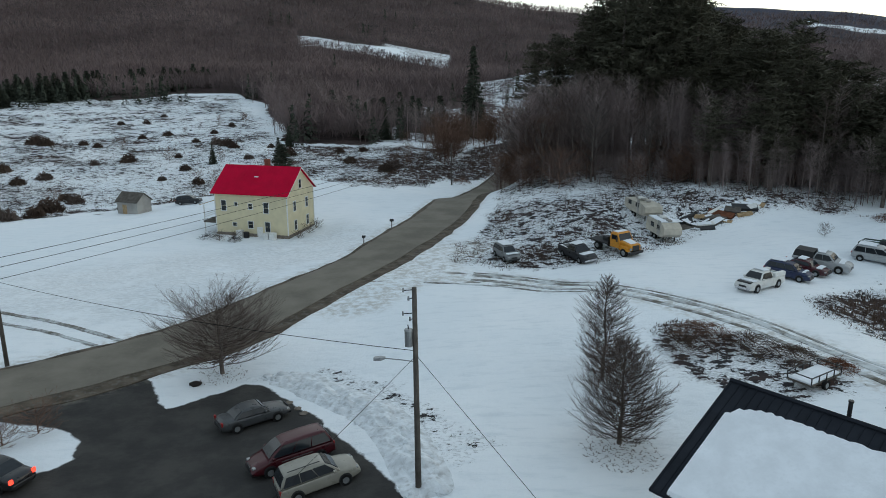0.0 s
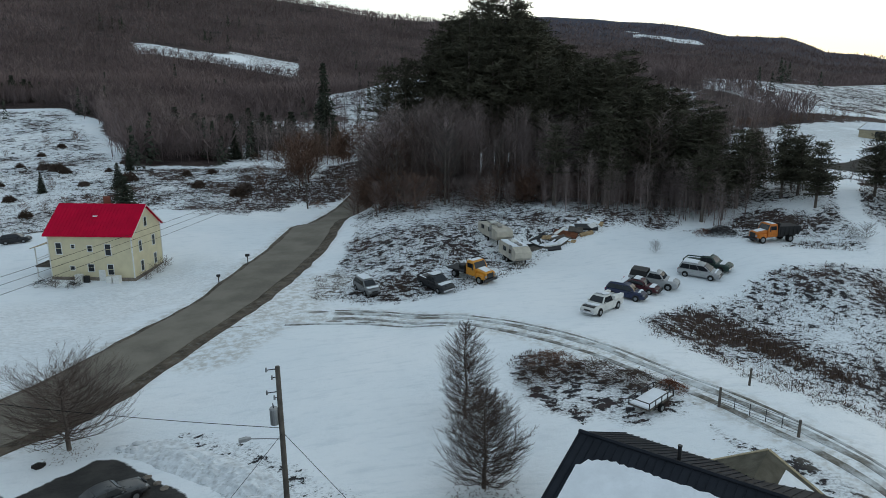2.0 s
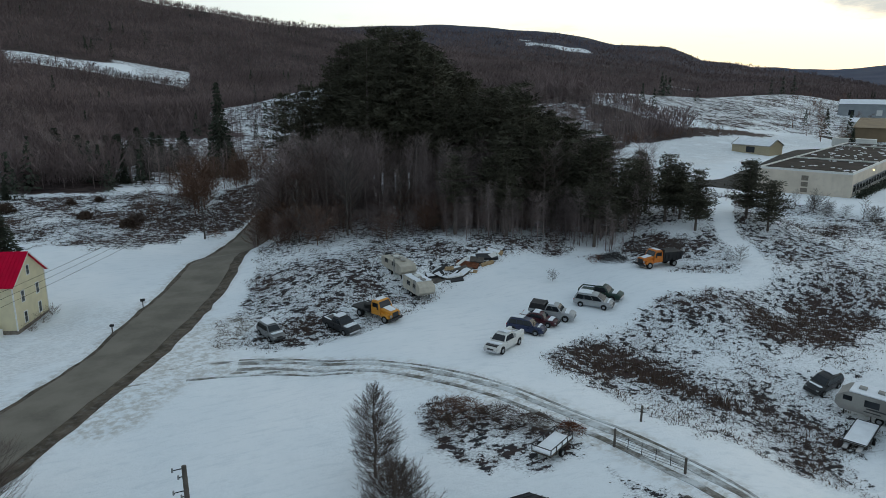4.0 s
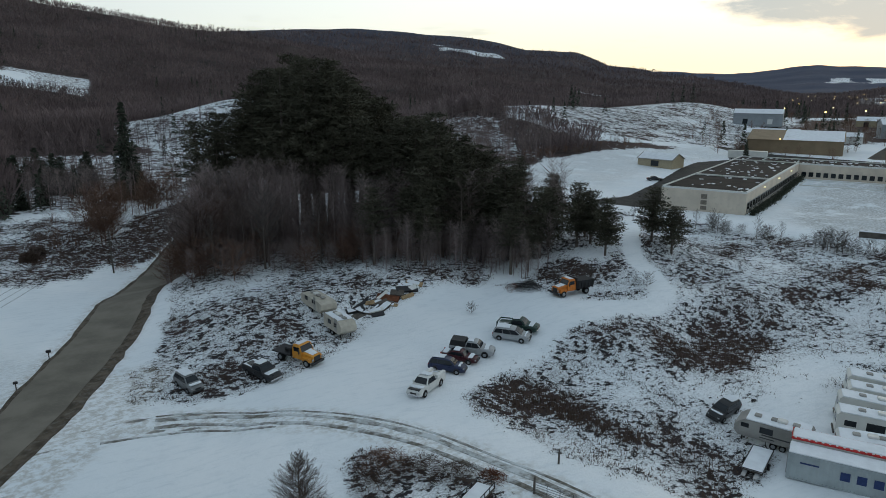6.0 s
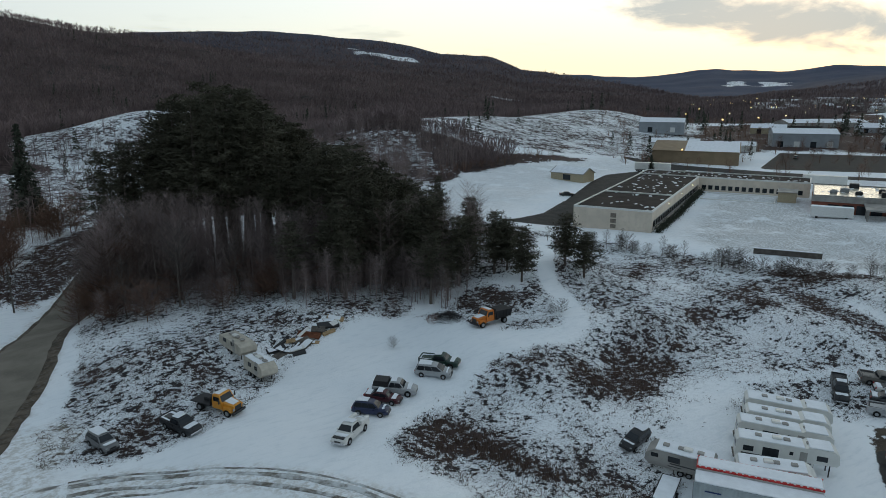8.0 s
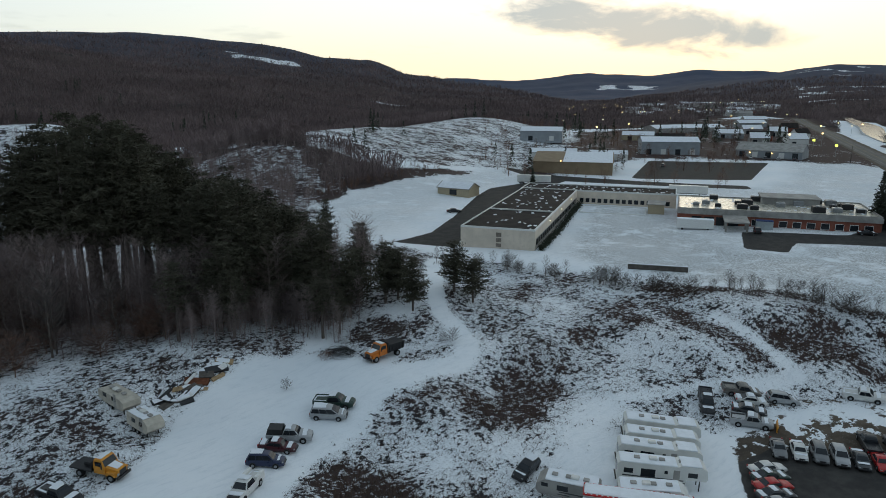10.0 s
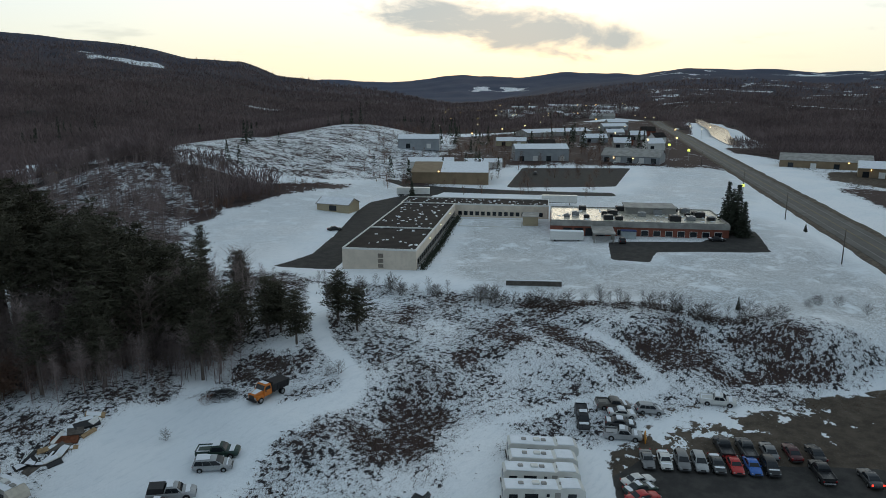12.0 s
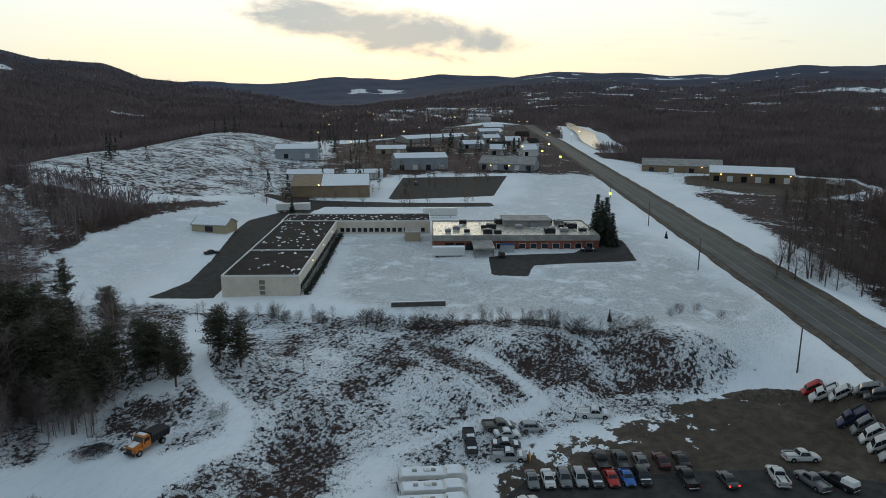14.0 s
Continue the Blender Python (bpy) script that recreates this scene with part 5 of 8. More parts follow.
def weeds():
    """Dead stalks and brambles standing through the snow where the ground is rough."""
    r2 = np.random.RandomState(9)
    n = 330000
    az = np.radians(r2.uniform(-36, 100, n))
    rr = np.exp(r2.uniform(math.log(50), math.log(240), n))
    x, y = rr * np.sin(az), rr * np.cos(az)
    b = brush_at(x, y)
    clump = 0.5 + 0.5 * wander(x, y, 0.55, 2.2)
    keep = r2.uniform(0, 1, n) < np.clip(b * clump * 0.9 + 1.2 * np.clip(b - 0.45, 0, 1), 0, 1)
    keep &= (b > 0.2) & (rr > 56)
    x, y, rr, tall = x[keep], y[keep], rr[keep], np.clip((b[keep] - 0.42) / 0.18, 0, 1)
    z = land(x, y)
    vs, fs = [], []
    for k in range(5):
        m = len(x)
        a, l = r2.uniform(0, 6.283, m), r2.uniform(0.08, 0.34, m)
        ox, oy = r2.normal(0, 0.28, m), r2.normal(0, 0.28, m)
        hh = r2.uniform(0.04, 0.28, m) * (1 + 1.5 * tall)
        th = 0.022 + rr * 0.00026
        p0 = np.stack([x + ox - np.sin(a) * th, y + oy + np.cos(a) * th, z - 0.03], -1)
        p1 = np.stack([x + ox + np.sin(a) * th, y + oy - np.cos(a) * th, z - 0.03], -1)
        p2 = np.stack([x + ox + np.cos(a) * l, y + oy + np.sin(a) * l, z + hh], -1)
        base = k * 3 * m
        vs.append(np.concatenate([p0, p1, p2]))
        i = np.arange(m)
        fs.append(np.stack([base + i, base + m + i, base + 2 * m + i], -1))
    me = bpy.data.meshes.new("dead_weeds")
    me.from_pydata(np.concatenate(vs).tolist(), [], np.concatenate(fs).tolist())
    me.materials.append(M_WEED)
    tagged(new("dead_weeds", me), "brown dead weeds and brambles poking through the snow", "weeds", kind="stuff")


weeds()


def litter(x, y, r, n, seed):
    """Dead leaves and snapped twigs lying round a trunk."""
    r2 = random.Random(seed)
    g = Geo()
    for i in range(n):
        a, d = r2.random() * 6.283, r * r2.random() ** 0.6
        px, py = x + math.cos(a) * d, y + math.sin(a) * d
        b, l, w = r2.random() * 6.283, r2.uniform(0.06, 0.26), r2.uniform(0.015, 0.04)
        z = hz(px, py) + 0.012
        g.add([(px - math.sin(b) * w, py + math.cos(b) * w, z), (px + math.sin(b) * w, py - math.cos(b) * w, z), (px + math.cos(b) * l, py + math.sin(b) * l, z + r2.uniform(0.0, 0.12))], [(0, 1, 2)])
    solid("leaf_litter", g, M_WEED, Matrix(), "dark leaf litter and twigs on the snow round a trunk", "litter", kind="stuff")


litter(10.4, 36.2, 2.4, 420, 3)
litter(11.5, 46.0, 1.6, 160, 4)
litter(-17.4, 50.4, 2.0, 200, 5)



# ---- buildings ----
def window(parent, x, y, z, w, h, face, lit=False, trim=M_WHITE):
    """A window with frame, panes and sill on a wall that faces -y, +y, +x or -x."""
    def to(g, pts, mt, nm, par):
        q = Geo()
        for a0, d0, b0, a1, d1, b1 in pts:
            if face == "-y":
                q.box(x + a0, y - d1, z + b0, x + a1, y - d0, z + b1)
            elif face == "+y":
                q.box(x + a0, y + d0, z + b0, x + a1, y + d1, z + b1)
            elif face == "+x":
                q.box(x + d0, y + a0, z + b0, x + d1, y + a1, z + b1)
            else:
                q.box(x - d1, y + a0, z + b0, x - d0, y + a1, z + b1)
        return part(nm, q, mt, par)
    t = 0.09
    fr = to(None, [(-w / 2 - t, -0.03, -t, -w / 2, 0.06, h + t), (w / 2, -0.03, -t, w / 2 + t, 0.06, h + t), (-w / 2, -0.03, h, w / 2, 0.06, h + t), (-w / 2, -0.03, -t, w / 2, 0.10, 0)], trim, "window", parent)
    to(None, [(-w / 2, -0.02, 0, w / 2, 0.012, h * 0.49)], L_WIN if lit else M_GLASS, "pane", fr)
    to(None, [(-w / 2, -0.02, h * 0.53, w / 2, 0.012, h)], L_WIN if lit else M_GLASS, "pane", fr)
    return fr


def gable_roof(g, x0, x1, y0, y1, ze, zr, over=0.35, th=0.14, mi=0):
    """Two slopes with thickness, ridge along x."""
    ym = (y0 + y1) / 2
    s = (zr - ze) / (ym - y0)
    ya, yb = y0 - over, y1 + over
    za = ze - s * over
    for a, za_, b, zb_ in ((ya, za, ym, zr), (yb, za, ym, zr)):
        vs = [(x0 - over, a, za_), (x1 + over, a, za_), (x1 + over, b, zb_), (x0 - over, b, zb_)]
        vs += [(x, y, z + th) for x, y, z in vs]
        g.add(vs, [(3, 2, 1, 0), (4, 5, 6, 7), (0, 1, 5, 4), (1, 2, 6, 5), (2, 3, 7, 6), (3, 0, 4, 7)], mi)
    return g


def gable_walls(g, x0, x1, y0, y1, z0, ze, zr, mi=0):
    ym = (y0 + y1) / 2
    ring = lambda x: [(x, y0, z0), (x, y1, z0), (x, y1, ze), (x, ym, zr), (x, y0, ze)]
    return g.loft([ring(x0), ring(x1)], mi)


def farmhouse():
    m = pose(-33.2, 99.6, -4.7, 0, 0, -14.9)
    h = thing("house", m, "two-storey cream clapboard farmhouse with a bright red metal roof", "house")
    g = Geo()
    gable_walls(g, 0, 11.5, 0, 8.6, 0.0, 6.9, 10.1)
    part("wall", g, M_SIDING, h)
    part("foundation", Geo().box(-0.06, -0.06, -0.8, 11.56, 8.66, 0.9), M_STONE, h, "grey fieldstone foundation")
    rf = part("roof", gable_roof(Geo(), 0, 11.5, 0, 8.6, 6.92, 10.12, 0.45), M_REDROOF, h, "crimson standing-seam metal roof")
    g = Geo()
    s = 3.2 / 4.3
    for i in range(26):
        x = -0.4 + i * 0.49
        for y0, sg in ((-0.44, 1), (9.04, -1)):
            a = (x, y0, 6.92 - s * 0.44 + 0.15)
            b = (x, 4.3, 10.12 + 0.15)
            g.tube(a, b, 0.028, 0.028, 4)
    part("seam", g, M_REDROOF, rf)
    g = Geo()
    for y0 in (-0.45, 9.05):
        g.tube((11.93, y0, 6.63), (11.93, 4.3, 10.16), 0.07, 0.07, 4)
    part("rake_board", g, M_WHITE, rf)
    part("snow_patch", Geo().slab([(5.3, 2.3), (5.9, 2.3), (6.0, 2.6), (5.35, 2.6)], 8.75, 8.92), M_SNOW, rf, "small leftover snow patch")
    part("chimney", Geo().box(5.6, 4.9, 9.2, 6.3, 5.6, 11.1, bev=0.04), M_BRICK, h, "red brick chimney")
    for x, z, w, hh in ((1.4, 4.1, 0.75, 1.5), (3.4, 4.9, 0.45, 0.5), (5.7, 4.5, 0.6, 0.75), (8.2, 4.0, 0.75, 1.5), (8.3, 1.3, 0.75, 1.4), (5.6, 1.7, 0.8, 1.0), (3.0, 1.9, 0.6, 0.5)):
        window(h, x, 0, z, w, hh, "-y")
    for y, z, w, hh in ((4.3, 7.2, 0.7, 1.2), (2.3, 4.1, 0.75, 1.4), (6.2, 4.1, 0.75, 1.4), (2.4, 1.3, 0.75, 1.4), (6.3, 1.4, 0.75, 1.4)):
        window(h, 11.5, y, z, w, hh, "+x")
    for y in (2.5, 6.0):
        window(h, 0, y, 4.2, 0.8, 1.4, "-x")
    for x in (0, 11.5):
        for y in (0, 8.6):
            part("corner_board", Geo().box(x - 0.07, y - 0.07, 0.85, x + 0.07, y + 0.07, 6.9), M_WHITE, h)
    p = part("porch", Geo().box(-2.6, 0.6, 2.0, -0.02, 7.2, 2.25), M_WOODG, h, "weathered side porch")
    part("porch_roof", Geo().add([(-2.9, 0.3, 4.6), (-2.9, 7.5, 4.6), (-0.02, 7.5, 5.5), (-0.02, 0.3, 5.5), (-2.9, 0.3, 4.72), (-2.9, 7.5, 4.72), (-0.02, 7.5, 5.62), (-0.02, 0.3, 5.62)],
                                 [(0, 1, 2, 3), (7, 6, 5, 4), (0, 4, 5, 1), (1, 5, 6, 2), (2, 6, 7, 3), (3, 7, 4, 0)]), M_TAN, p)
    for y in (0.8, 3.8, 7.0):
        part("post", Geo().box(-2.55, y - 0.06, -0.2, -2.43, y + 0.06, 4.62), M_WHITE, p)
    for z in (2.75, 3.05):
        part("rail", Geo().box(-2.52, 0.8, z, -2.46, 7.0, z + 0.06), M_WHITE, p)
    part("basement_door", Geo().box(6.6, -0.09, 0.05, 7.5, -0.01, 1.95), M_WHITE, h, "white basement door")
    # clutter along the wall
    for x, w, d, hh, mt, nm, lb in ((9.5, 0.9, 0.8, 1.0, M_WHITE, "storage_tub", "white plastic storage bin against the house wall"), (8.5, 0.8, 0.7, 0.9, M_WHITE, "storage_tub", "white plastic storage bin against the house wall"),
                                    (5.3, 0.7, 0.5, 0.9, M_BLACK, "grill", "black covered barbecue grill beside the house"), (4.3, 0.9, 0.7, 1.1, M_WHITE, "appliance", "old white appliance standing beside the house")):
        wp = m @ Vector((x, -0.9, 0))
        g = Geo().box(-w / 2, -d / 2, -0.1, w / 2, d / 2, hh, bev=0.06).box(-w / 2 - 0.03, -d / 2 - 0.03, hh - 0.12, w / 2 + 0.03, d / 2 + 0.03, hh - 0.05)
        solid(nm, g, mt, stand(wp.x, wp.y, -14.9, False), lb, "container")
    for dx, dy, s in ((12.6, 1.0, 0.8), (12.8, 4.0, 1.0), (12.7, 6.8, 0.9), (4.4, -2.6, 0.9), (2.6, -3.6, 1.0)):
        wp = m @ Vector((dx, dy, 0))
        g = twig_tree(int(dx * 9 + dy), 1.2 * s, 1.1 * s, ROUND, 30, 7, 5, 0.05, first=0.02)
        bare_tree(wp.x, wp.y, g, M_BARK, M_TWIG, "dark low foundation shrub beside the house", "shrub")


farmhouse()


def small_shed():
    h = thing("shed", stand(-57.5, 120.5, -20, False, -0.3), "weathered grey garden shed with a brown roof", "shed")
    part("wall", gable_walls(Geo(), 0, 4.4, 0, 3.4, 0, 2.6, 3.9), M_FADED, h)
    part("roof", gable_roof(Geo(), 0, 4.4, 0, 3.4, 2.62, 3.92, 0.25), M_WOODG, h)
    part("door", Geo().box(1.2, -0.06, 0.15, 2.1, -0.005, 2.0), M_WOOD, h)


small_shed()


def dark_roof_building():
    """The near building with a dark metal roof, snow lying on its slope, and a gabled wing behind."""
    u, w = Vector((0.66, -0.75, 0)).normalized(), Vector((0.75, 0.66, 0)).normalized()
    m = Matrix.Translation((13.4, 29.7, 0)) @ Matrix((u, w, Vector((0, 0, 1)))).transposed().to_4x4()
    h = thing("outbuilding", m, "long dark-roofed building with melting snow on its slope", "building")
    ln, half, zr, ze = 20.0, 6.4, 5.0, 2.2
    part("wall", gable_walls(Geo(), 0.5, ln - 0.5, -half + 0.6, half - 0.6, -3.6, ze + 0.15, zr - 0.15), M_TAN, h)
    rf = part("roof", gable_roof(Geo(), 0.35, ln, -half + 0.35, half - 0.35, ze + 0.05, zr, 0.35, 0.12), M_DARKROOF, h, "black ribbed metal roof")
    s = (zr - ze) / (half - 0.2)
    g = Geo()
    for i in range(50):
        x = 0.1 + i * 0.4
        for sg in (-1, 1):
            g.tube((x, sg * half, zr + 0.14 - s * half), (x, 0, zr + 0.14), 0.022, 0.022, 4)
    part("rib", g, M_DARKROOF, rf)
    part("ridge_cap", Geo().tube((0, 0, zr + 0.14), (ln + 0.3, 0, zr + 0.14), 0.12, 0.12, 6), M_DARKROOF, rf)
    # the snow sheet, scalloped along its upper edge where it slides off the ribs
    r2 = random.Random(3)
    top, bot = [], []
    n = 92
    for i in range(n + 1):
        x = 0.75 + (ln - 0.9) * i / n
        d = 0.80 + 0.14 * abs(math.sin(i * 1.6)) + r2.uniform(0, 0.09) + (0.9 * math.exp(-i / 3.0))
        top.append((x, -d))
        bot.append((x + 0.02 * r2.random(), -half + 0.05 + 0.1 * r2.random()))
    vs, fs = [], []
    for (xa, ya), (xb, yb) in zip(top, bot):
        for k, t in ((0, 0.0), (1, 0.12), (2, 0.12), (3, 0.0)):
            x, y = (xa, ya) if k == 0 else (xa, ya - 0.12) if k == 1 else (xb, yb + 0.1) if k == 2 else (xb, yb)
            vs.append((x, y, zr + 0.125 + s * y + t))
    for i in range(n):
        for k in range(3):
            a = i * 4 + k
            fs.append((a, a + 1, a + 5, a + 4))
    part("snow_cover", Geo().add(vs, fs), M_SNOW, rf, "smooth snow sheet with a scalloped upper edge")
    part("vent_pipe", Geo().tube((4.9, 0.55, zr - 0.4), (4.9, 0.55, zr + 0.7), 0.09, 0.09, 10).tube((4.9, 0.55, zr + 0.67), (4.9, 0.55, zr + 0.75), 0.11, 0.11, 10), M_BLACK, h, "black vent pipe")
    # wing
    wm = Matrix.Translation((18.2, 23.7, 0)) @ Matrix((w, -u, Vector((0, 0, 1)))).transposed().to_4x4()
    q = thing("gabled_wing", wm, "gabled wing with olive shingles and tan rake boards", "building")
    part("wall", gable_walls(Geo(), 0, 6.6, -3.4, 3.4, -3.6, 1.4, 3.3), M_TAN, q)
    part("roof", gable_roof(Geo(), 0, 6.8, -3.6, 3.6, 1.35, 3.45, 0.3), M_OLIVE, q)
    g = Geo()
    for sg in (-1, 1):
        g.tube((7.1, sg * 3.9, 1.25), (7.1, 0, 3.55), 0.13, 0.13, 4)
    part("rake_board", g, M_TAN, q)
    part("snow_cover", Geo().add([(2.5, -0.9, 3.10), (6.6, -1.0, 3.04), (6.8, -3.5, 1.58), (3.2, -3.6, 1.52)], [(0, 1, 2, 3)]).add([(2.5, -0.9, 3.06), (6.6, -1.0, 3.0), (6.8, -3.5, 1.52), (3.2, -3.6, 1.46)], [(3, 2, 1, 0)]), M_SNOW, q, "patch of snow on the wing's roof")


dark_roof_building()


def flat_block(name, m, parent_label, x0, y0, x1, y1, h, wall, roof, label_cat="building", cap=M_WHITE, snow=0, seed=1, base=-1.5):
    """A flat-roofed block with a parapet, coping and patches of old snow."""
    b = thing(name, m, parent_label, label_cat)
    t = 0.35
    part("wall", Geo().box(x0, y0, base, x1, y1, h - 0.45), wall, b)
    part("roof", Geo().box(x0 + t, y0 + t, h - 0.45, x1 - t, y1 - t, h - 0.28), roof, b)
    for a in ((x0, y0, x1, y0 + t), (x0, y1 - t, x1, y1), (x0, y0 + t, x0 + t, y1 - t), (x1 - t, y0 + t, x1, y1 - t)):
        part("parapet", Geo().box(a[0], a[1], h - 0.45, a[2], a[3], h), cap, b, "pale coping with snow")
    r2 = random.Random(seed)
    for i in range(snow):
        cx, cy = r2.uniform(x0 + 1.5, x1 - 1.5), r2.uniform(y0 + 1.2, y1 - 1.2)
        n, rr = 9, r2.uniform(0.25, 0.85)
        poly = [(cx + math.cos(6.283 * k / n) * rr * r2.uniform(0.4, 1.5), cy + math.sin(6.283 * k / n) * rr * r2.uniform(0.3, 0.9)) for k in range(n)]
        part("snow_patch", Geo().slab(poly, h - 0.29, h - 0.2 + 0.04 * r2.random()), M_SNOW, b)
    return b


def school():
    m = pose(132.2, 107.3, 2.7, 0, 0, 28.36)
    a = flat_block("school_wing", m, "long grey school wing with a black flat roof and snow patches", 0, 0, 75, 19.4, 5.5, M_GREYWALL, M_TARROOF, snow=80, seed=2)
    part("roof_divider", Geo().box(28, 0.4, 5.1, 28.5, 19.0, 5.55), M_WHITE, a)
    for z, hh in ((0.5, 0.9), (1.75, 1.0), (3.1, 1.1)):
        part("louvre", Geo().box(-0.06, 8.6, z, 0.02, 10.0, z + hh), M_STONE, a, "dark louvred opening")
    part("plinth", Geo().box(-0.05, -0.05, -1.0, 75, 0.0, 0.35), M_CONC, a)
    for i in range(24):
        x = 1.2 + i * 3.05
        fr = part("window_bay", Geo().box(x, -0.10, 0.6, x + 2.5, 0.0, 2.9), M_FADED, a)
        part("pane", Geo().box(x + 0.12, -0.115, 1.3, x + 1.2, -0.095, 2.75), M_GLASS, fr)
        part("pane", Geo().box(x + 1.3, -0.115, 1.3, x + 2.38, -0.095, 2.75), M_GLASS, fr)
    for x in (20, 40, 60):
        part("wall_lamp", Geo().box(x, -0.35, 4.2, x + 0.35, -0.02, 4.45), L_WIN, a, "lit wall lamp")
    for i in range(14):
        x = 3 + i * 5.1
        part("window_bay", Geo().box(x, 19.4, 1.2, x + 2.2, 19.46, 2.7), M_GLASS, a)
    # dark yews along the inner wall
    for i in range(26):
        wp = m @ Vector((1.5 + i * 2.8, -1.5, 0))
        g = Geo()
        r2 = random.Random(i)
        for k in range(170):
            c = Vector((r2.gauss(0, 0.55), r2.gauss(0, 0.45), abs(r2.gauss(0.5, 0.5))))
            d = Vector((r2.gauss(0, 1), r2.gauss(0, 1), r2.gauss(0, 1))).normalized() * 0.35
            e = d.cross(Vector((r2.gauss(0, 1), r2.gauss(0, 1), 1))).normalized() * 0.2
            g.add([tuple(c - d), tuple(c + e), tuple(c + d)], [(0, 1, 2)])
        solid("yew_shrub", g, M_SPRUCE, Matrix.Translation((wp.x, wp.y, hz(wp.x, wp.y))), "dark evergreen foundation shrub beside the school wing", "shrub", "school wing shrubs")
    c = flat_block("school_wing", m, "grey connecting school wing with a dark flat roof", 75.4, -33, 90, 20, 5.3, M_GREYWALL, M_TARROOF, snow=60, seed=4)
    for i in range(15):
        y = -31 + i * 2.05
        part("window_bay", Geo().box(75.3, y, 1.2, 75.4, y + 1.3, 2.6), M_GLASS, c)
    b = flat_block("school_main_building", m, "red-brick main school block with a wet, snowy flat roof", 48, -87, 74.5, -33.6, 5.4, M_BRICK, mat("wet_roof_membrane", (0.42, 0.40, 0.33), 0.28, 0.2, 0.25, second=(0.16, 0.15, 0.13), fine=0.8), snow=70, seed=6, cap=M_FADED)
    part("fascia", Geo().box(47.8, -87.2, 3.6, 48.0, -33.4, 5.0), M_FADED, b, "grey fascia band")
    for i in range(9):
        y = -85 + i * 3.6
        w_ = part("window_bay", Geo().box(47.9, y, 1.0, 48.0, y + 2.2, 2.8), M_WHITE, b)
        part("pane", Geo().box(47.88, y + 0.1, 1.1, 47.91, y + 2.1, 2.7), M_GLASS, w_)
    r2 = random.Random(8)
    for i in range(22):
        x, y = r2.uniform(51, 71), r2.uniform(-84, -37)
        s = r2.uniform(0.8, 1.7)
        q = part("rooftop_unit", Geo().box(x - s, y - s, 5.1, x + s, y + s, 5.2 + s * 0.95, bev=0.12), M_BLACK if i % 3 else M_STEEL, b)
        part("fan", Geo().tube((x, y, 5.2 + s * 0.9), (x, y, 5.35 + s * 0.95), s * 0.5, s * 0.5, 8), M_STEEL, q)
    part("raised_roof", Geo().box(64, -74, 5.1, 74, -58, 7.2).box(63.7, -74.3, 7.0, 74.3, -57.7, 7.3), M_FADED, b)
    can = part("canopy", Geo().box(36, -52.5, 3.5, 48, -46, 3.9), M_FADED, b, "flat entrance canopy")
    for x in (36.6, 42):
        for y in (-52, -46.5):
            part("post", Geo().box(x - 0.25, y - 0.25, -1.0, x + 0.25, y + 0.25, 3.5), M_CONC, can)
    for i in range(4):
        part("entrance_bay", Geo().box(47.9, -50.5 + i * 3.4, 0, 48.0, -47.8 + i * 3.4, 3.0), M_GLASS, b)

    def at(s, w):
        p = m @ Vector((s, w, 0))
        return p.x, p.y
    x, y = at(40.5, -38.5)
    t = thing("storage_trailer", pose(x, y, hz(x, y), 0, 0, -61.6), "white box storage trailer parked before the school", "trailer")
    part("body", Geo().box(-5, -1.3, 0.5, 5, 1.3, 3.0, bev=0.08), M_WHITE, t)
    part("snow_cover", Geo().box(-4.95, -1.25, 3.0, 4.95, 1.25, 3.14, bev=0.04), M_SNOW, t)
    for k in (-3.5, 3.5):
        part("support", Geo().box(k - 0.3, -1.0, -0.1, k + 0.3, 1.0, 0.5), M_BLACK, t)
    x, y = at(44, -57)
    t = thing("delivery_box", pose(x, y, hz(x, y), 0, 0, -61.6), "blue and grey skip container at the school entrance", "container")
    part("body", Geo().box(-2.2, -1.2, 0, 2.2, 1.2, 2.4, bev=0.07), M_CONT, t)
    part("lid", Geo().box(-2.25, -1.25, 2.4, 2.25, 1.25, 2.55), M_BLUE, t)
    # enclosed play yard with a low wall
    yard = thing("play_yard_wall", m, "low pale wall round a snowy play yard", "wall")
    for bx in ((58, -24, 58.3, -3), (72, -24, 72.3, -3), (58.3, -3.3, 72, -3), (58.3, -24, 72, -23.7)):
        part("wall", Geo().box(bx[0], bx[1], -0.6, bx[2], bx[3], 0.75), M_WHITE, yard)
    x, y = at(66, -27)
    sh = thing("shed", pose(x, y, hz(x, y), 0, 0, 28.4), "tan flat-roofed shed beside the play yard", "shed")
    part("wall", Geo().box(-4, -2.5, -0.3, 4, 2.5, 3.0), M_TAN, sh)
    part("roof", Geo().box(-4.3, -2.8, 3.0, 4.3, 2.8, 3.2), M_FADED, sh)
    # freestanding low wall on the lawn
    wl = thing("lawn_wall", pose(140.6, 78.0, hz(140.6, 78.0), 0, 0, -57.5), "long low brown wall with a snowy top on the lawn", "wall")
    part("wall", Geo().box(-6.6, -0.3, -0.5, 6.6, 0.3, 1.15, bev=0.03), M_WOODG, wl)
    part("snow_cap", Geo().box(-6.6, -0.3, 1.15, 6.6, 0.35, 1.27, bev=0.03), M_SNOW, wl)


school()


